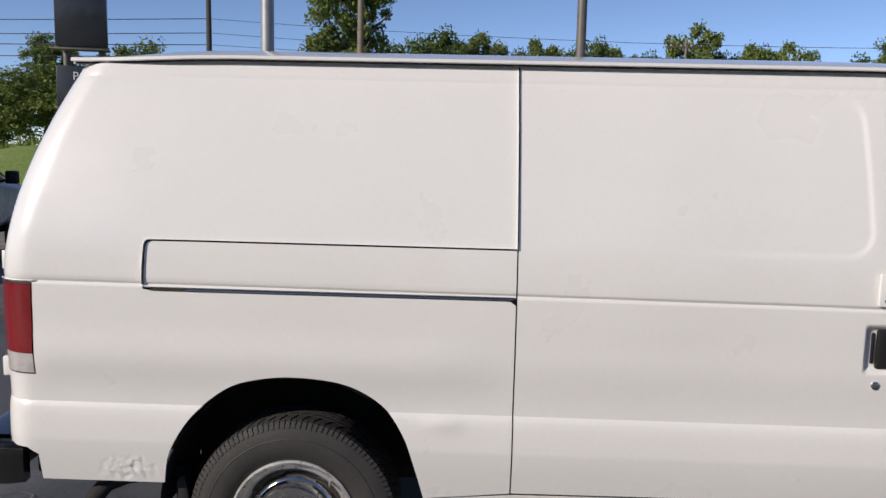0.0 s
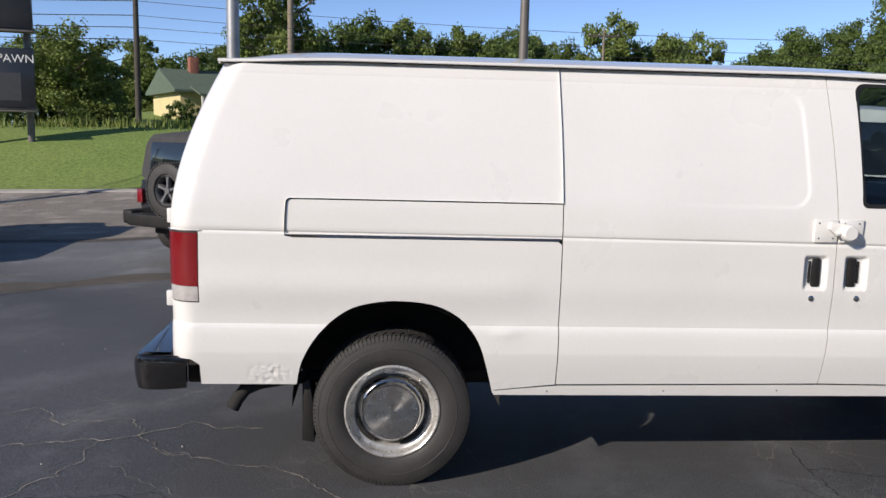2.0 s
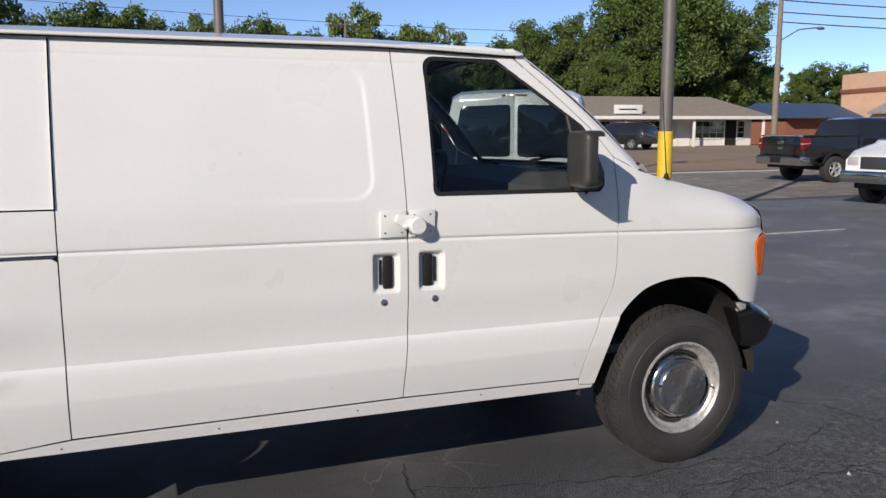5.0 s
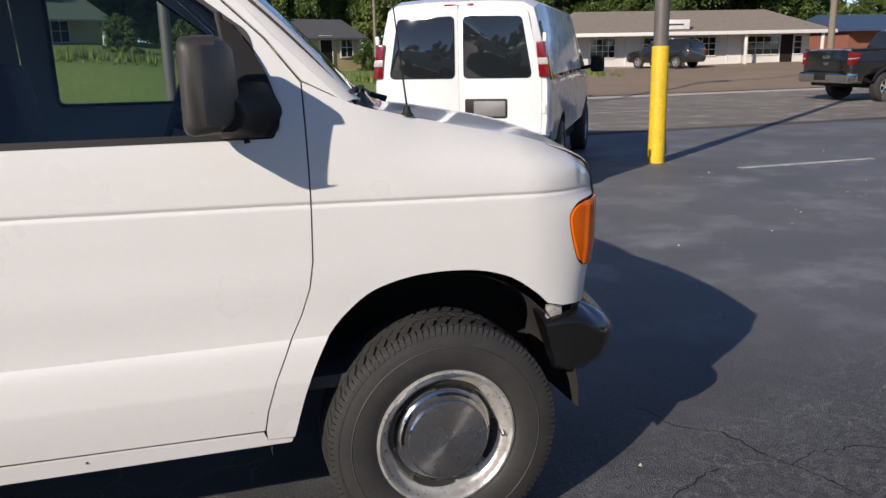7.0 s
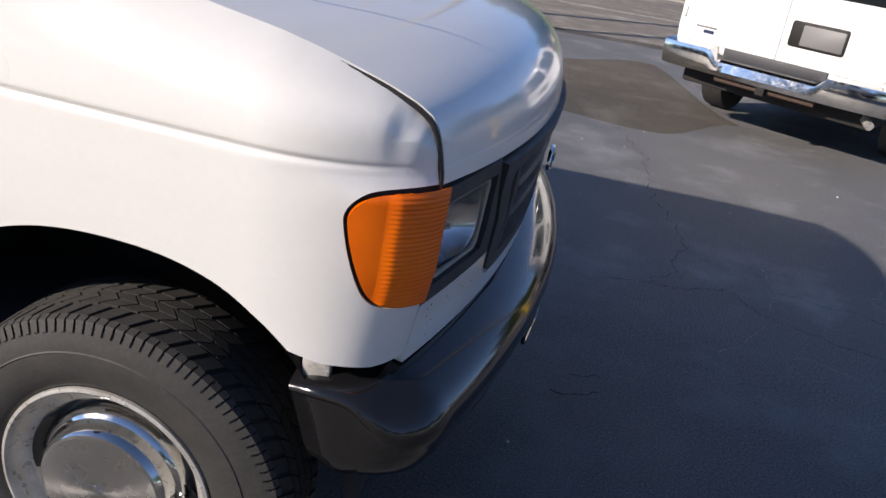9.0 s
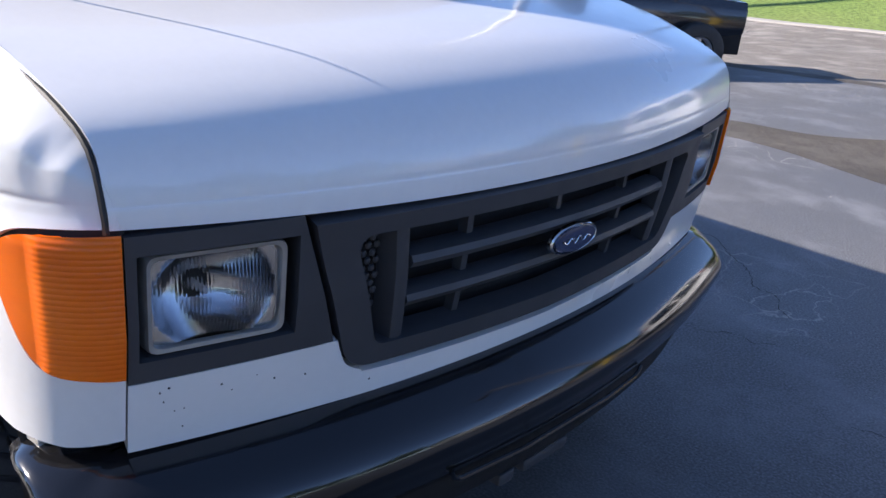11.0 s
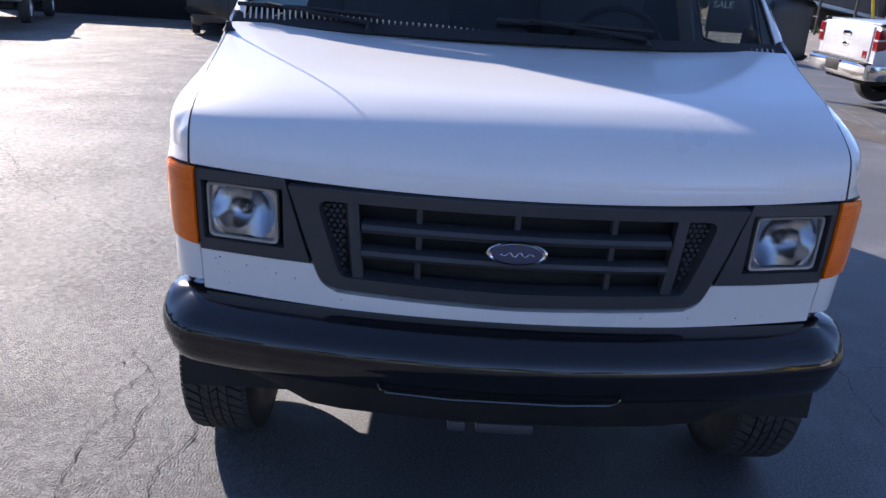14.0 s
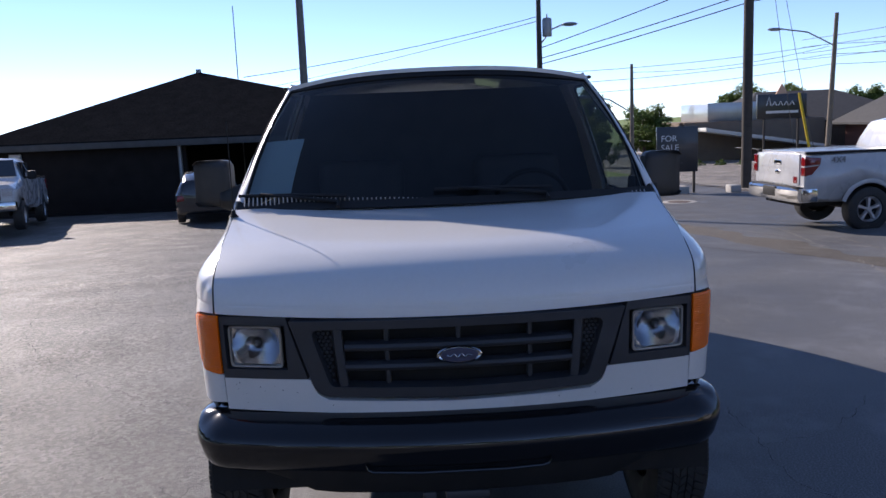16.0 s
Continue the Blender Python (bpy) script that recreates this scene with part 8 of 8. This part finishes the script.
for k in range(5):
    y = -0.8 + 0.34 * k
    part("script_stroke", tube([(0.11, y - 0.12, 3.85), (0.115, y + 0.02, 3.85 + (0.5 if k == 0 else 0.22)), (0.11, y + 0.14, 3.85)], 0.035, 6), SIGN_WHITE, sgn)
part("text_bar", box(0.10, 0.11, -0.95, 0.95, 3.4, 3.55), SIGN_WHITE, sgn)
part("finial", prism([(-0.35, 4.5), (0.35, 4.5), (0.0, 5.1)], -0.05, 0.05, 0.0, "yz"), WALL_SALMON, sgn)
K_ = thing("canopy_building", "low brown building with a white sloping canopy", "building", Matrix.Translation((-58, 18.5, -1.9)))
part("wall", box(0, 8, 0, 10, 0, 3.0), WALL_BROWN, K_)
part("canopy", prism([(0.5, 2.4), (9.5, 0.9), (9.5, 1.1), (0.5, 2.65)], 8, 11, 0.02, "yz"), TRIM, K_)
part("roof_unit", box(1, 7, 2, 8.5, 3.0, 4.3, 0.05), CAR_SILVER, K_)
H_ = thing("corner_restaurant", "dark roofed shop with a lit red window band", "building", Matrix.Translation((-50, 30.0, -1.9)))
part("wall", box(0, 6, 0, 14, 0, 2.6), BRICK, H_)
gable_roof(0, 6, 0, 14, 2.6, 4.4, 0.8, H_, SHINGLE_DARK, along="y", hip=2)
for k in range(4):
    part("pillar", box(6.5, 6.75, 1 + 3 * k, 1.25 + 3 * k, 0, 2.6, 0.02), TRIM, H_)
    part("script_stroke", tube([(7.0, 1.5 + 0.4 * k, 3.2), (6.95, 1.6 + 0.4 * k, 3.5), (7.0, 1.75 + 0.4 * k, 3.2)], 0.05, 6), SIGN_WHITE, H_)

# ---- trees and bushes ----
def foliage(name, colour, second):
    m = material(name, colour, 0.6, second=second, scale=0.9, contrast=0.5, grain=0.35, grain_scale=6, spec=0.3)
    n, l = m.node_tree.nodes, m.node_tree.links
    b = n["Principled BSDF"]
    g = n.new("ShaderNodeNewGeometry")
    hsv = n.new("ShaderNodeHueSaturation")
    src = b.inputs["Base Color"].links[0].from_socket
    mr = n.new("ShaderNodeMapRange")
    mr.inputs[3].default_value, mr.inputs[4].default_value = 0.7, 1.3
    l.new(g.outputs["Random Per Island"], mr.inputs[0])
    l.new(mr.outputs[0], hsv.inputs["Value"])
    l.new(src, hsv.inputs["Color"])
    l.new(hsv.outputs["Color"], b.inputs["Base Color"])
    tr = n.new("ShaderNodeBsdfTranslucent")
    mx = n.new("ShaderNodeMixShader")
    mx.inputs[0].default_value = 0.28
    l.new(hsv.outputs["Color"], tr.inputs["Color"])
    l.new(b.outputs[0], mx.inputs[1]), l.new(tr.outputs[0], mx.inputs[2])
    l.new(mx.outputs[0], n["Material Output"].inputs["Surface"])
    return m


LEAF = foliage("green_leaves", (0.118, 0.172, 0.042), (0.075, 0.118, 0.031))
LEAF_LIGHT = foliage("light_green_leaves", (0.178, 0.228, 0.058), (0.12, 0.165, 0.042))
BARK = material("grey_brown_bark", (0.12, 0.095, 0.075), 0.95, second=(0.08, 0.062, 0.05), scale=9, bump=0.01, bump_scale=40)


def crown(seed, h, r, z0, clumps, per, leaf, squash=1.0, fill=0.65):
    """A ragged crown: uneven lobes, each of several clumps of small leaf blades, with gaps between."""
    rn = random.Random(seed)
    verts, faces = [], []
    lobes = []
    for c in range(11):
        u = 0.12 + 0.80 * (c + rn.random()) / 11
        prof = math.sin(math.pi * min(0.12 + 0.80 * u, 1)) ** 0.7
        a, d = c * 2.4 + rn.uniform(-0.5, 0.5), r * prof * rn.uniform(0.25, 0.72)
        lobes.append((d * math.cos(a), d * math.sin(a), z0 + (h - z0) * u, r * rn.uniform(0.34, 0.55)))
    for c in range(clumps):
        lx, ly, lz, lr = lobes[c % 11]
        w = Vector((rn.gauss(0, 1), rn.gauss(0, 1), rn.gauss(0, 1) * 0.9 + 0.25)).normalized() * lr * rn.uniform(0.35, 1.0)
        cx, cy, zc = lx + w.x, ly + w.y, max(lz + w.z, z0 * 0.6)
        cr = r * rn.uniform(0.10, 0.22)
        for k in range(per):
            d = Vector((rn.gauss(0, 1), rn.gauss(0, 1), rn.gauss(0, 0.7) * squash))
            d = d.normalized() * cr * (rn.random() ** 0.5)
            p = Vector((cx, cy, zc)) + d
            n1 = Vector((rn.uniform(-1, 1), rn.uniform(-1, 1), rn.uniform(-0.3, 1))).normalized()
            t = n1.orthogonal().normalized()
            t.rotate(Matrix.Rotation(rn.uniform(0, 6.28), 3, n1))
            b = n1.cross(t)
            s = leaf * rn.uniform(0.6, 1.3)
            i = len(verts)
            verts += [p - t * s, p + b * s * 0.55, p + t * s, p - b * s * 0.55]
            faces.append((i, i + 1, i + 2, i + 3))
    me = bpy.data.meshes.new("crown")
    me.from_pydata([tuple(v) for v in verts], [], faces)
    return me


def tree(label, seed, h, r, z0, clumps, per, leaf, mat, m, cat="tree", fill=0.65):
    t = thing("tree" if cat == "tree" else "bush", label, cat, m)
    rn = random.Random(seed + 99)
    pts = [(0, 0, -0.3), (rn.uniform(-0.1, 0.1), 0, h * 0.25), (rn.uniform(-0.3, 0.3), rn.uniform(-0.2, 0.2), h * 0.55), (rn.uniform(-0.4, 0.4), 0.1, h * 0.85)]
    tk = tube(pts, [h * 0.030, h * 0.024, h * 0.015, h * 0.004], 9)
    for k in range(7):
        a, z = rn.uniform(0, 6.28), h * rn.uniform(0.25, 0.6)
        e = r * rn.uniform(0.5, 0.85)
        tk = tube([(0, 0, z), (0.5 * e * math.cos(a), 0.5 * e * math.sin(a), z + 0.14 * h), (e * math.cos(a), e * math.sin(a), z + 0.24 * h)], [h * 0.012, h * 0.008, h * 0.003], 6, bm=tk)
    part("trunk", tk, BARK, t)
    me = crown(seed, h, r, z0, clumps, per, leaf, 1.0, fill)
    me.materials.append(mat)
    c = new("crown", me)
    c.parent = t
    return t


def at(x, y, s=1.0, turn=0.0, sz=None, z=None):
    return Matrix.Translation((x, y, land(x, y) if z is None else z)) @ Matrix.Rotation(radians(turn), 4, "Z") @ Matrix.Diagonal((s, s, sz or s, 1))


far1 = tree("broad green deciduous tree in the tree line", 11, 8.0, 3.6, 1.0, 150, 130, 0.13, LEAF, at(-0.6, 60, 1.0, z=2.2))
far2 = tree("light green deciduous tree in the tree line", 12, 8.0, 3.2, 0.8, 140, 130, 0.13, LEAF_LIGHT, at(6.4, 62, 0.95, sz=1.1, z=1.0))
big = tree("large dense green oak tree behind the shops", 13, 14.0, 6.2, 2.2, 300, 210, 0.15, LEAF, at(46.0, 56.0, 1.08, z=0.4))
tall = tree("tall leafy green tree beside the house", 14, 11.5, 4.0, 2.0, 160, 150, 0.13, LEAF_LIGHT, at(-7.0, 52, 1.0, z=1.9))
bush = tree("tangled green roadside bush", 15, 6.4, 3.6, 0.1, 150, 150, 0.10, LEAF_LIGHT, at(-14.5, 34.5, 1.0, sz=0.72, z=1.2), "bush", 0.75)
low = tree("low rounded green roadside shrub", 16, 2.4, 2.0, 0.0, 45, 110, 0.10, LEAF, at(-9.0, 34.0, 0.5, z=1.6), "bush", 0.8)
for k in range(7):
    copy_thing(low, at(-53 + 0.2 * (k % 3), 20.2 + 0.62 * k, 0.62, 70 * k, 0.68))
rn = random.Random(21)
for k, x in enumerate((-3.5, 2.6, 5.0, 8.4, 10.9, 13.2, 15.6, 17.8, 20.2, 22.6, 25.0, 27.5, 31.0, 35.5)):
    copy_thing((far1, far2)[k % 2], at(x, 60 + rn.uniform(-3, 6), rn.uniform(0.85, 1.05), rn.uniform(0, 360), rn.uniform(0.92, 1.12), z=0.9))
for k in range(16):
    x = -62 + 9.5 * k
    copy_thing((far1, far2, tall)[k % 3], at(x, 82 + rn.uniform(-3, 6), rn.uniform(0.9, 1.25), rn.uniform(0, 360), rn.uniform(0.75, 0.95), z=2.2))
for k in range(26):
    x = -30 + 4.6 * k
    copy_thing((far2, far1)[k % 2], at(x, 72 + rn.uniform(-3, 4), rn.uniform(1.0, 1.2), rn.uniform(0, 360), rn.uniform(0.80, 0.98), z=1.2))
for x, y, s, sz in ((41.2, 55.0, 0.72, 0.86), (52.5, 58.0, 0.85, 0.80), (38.0, 58.5, 0.62, 0.66), (34.0, 59.0, 0.55, 0.62), (58, 64, 0.8, 0.66), (36.0, 50.5, 0.45, 0.42)):
    copy_thing(big, at(x, y, s, rn.uniform(0, 360), sz, z=0.4))
for x, y, s, sz in ((-19.5, 35.5, 1.05, 0.8), (-25.0, 36.0, 1.1, 0.85), (-17.0, 38.5, 1.1, 0.8), (-31, 37, 1.1, 0.85), (-38, 38, 1.2, 0.9), (-46, 38, 1.2, 0.9)):
    copy_thing(bush, at(x, y, s, rn.uniform(0, 360), sz))
for x, y, s in ((-11.5, 34.2, 0.55), (-12.8, 31.8, 0.6), (-16.3, 31.9, 0.7), (0, 42, 1.3), (5.5, 47.0, 1.3), (14.6, 50.0, 1.4), (17.5, 47.5, 1.4), (20.0, 44.5, 1.3), (3, 50, 1.3), (22.5, 46.5, 1.2)):
    copy_thing(low, at(x, y, s, rn.uniform(0, 360), s * 1.0))
for x, y, s, sz, src in ((-52, 16.2, 0.75, 0.60, far1), (-70, 16, 0.8, 0.8, far2), (-74, 32, 0.95, 0.85, far1), (-80, 40, 0.9, 0.8, far2), (-78, 47, 0.9, 0.8, far1), (-60, -19, 0.7, 0.68, far2), (-64, -25, 0.7, 0.66, far1), (-46, 11.5, 0.45, 0.4, far2)):
    copy_thing(src, at(x, y, s, rn.uniform(0, 360), sz * 0.85, z=-1.9))
# woods that close the place on its far sides
for k in range(18):
    copy_thing((far1, tall, far2)[k % 3], at(-46 + 5.6 * k, -37 + rn.uniform(-4, 3), rn.uniform(1.0, 1.25), rn.uniform(0, 360), rn.uniform(0.95, 1.15), z=-0.4))
for k in range(13):
    copy_thing((far2, far1, tall)[k % 3], at(54 + rn.uniform(-3, 4), -36 + 5.2 * k, rn.uniform(1.0, 1.25), rn.uniform(0, 360), rn.uniform(0.9, 1.1), z=-0.2))
for k in range(7):
    copy_thing(low, at(-44 + 0.4 * k, 14.5 + 1.3 * k, 0.55, 40 * k, 0.45, z=-1.8))
# dry grass and weeds along the bank
bm_v, bm_f = [], []
rn = random.Random(5)
for k in range(4200):
    x = rn.uniform(-42, 22)
    y = rn.uniform(29.3, 33.2)
    z = land(x, y)
    tallness = 0.10 + 0.30 * smooth(29, 31.5, y)
    a, hh = rn.uniform(0, 6.28), tallness * rn.uniform(0.5, 1.5)
    i = len(bm_v)
    dx, dy = math.cos(a) * 0.05, math.sin(a) * 0.05
    bm_v += [(x - dx, y - dy, z), (x + dx, y + dy, z), (x + dx * rn.uniform(-2, 2), y + dy * 2, z + hh)]
    bm_f.append((i, i + 1, i + 2))
me = bpy.data.meshes.new("grass")
me.from_pydata(bm_v, [], bm_f)
me.materials.append(foliage("grass_blades", (0.12, 0.19, 0.035), (0.19, 0.21, 0.06)))
tagged(new("grass_tufts", me), "uneven green and dry grass tufts on the bank", "grass", kind="stuff")
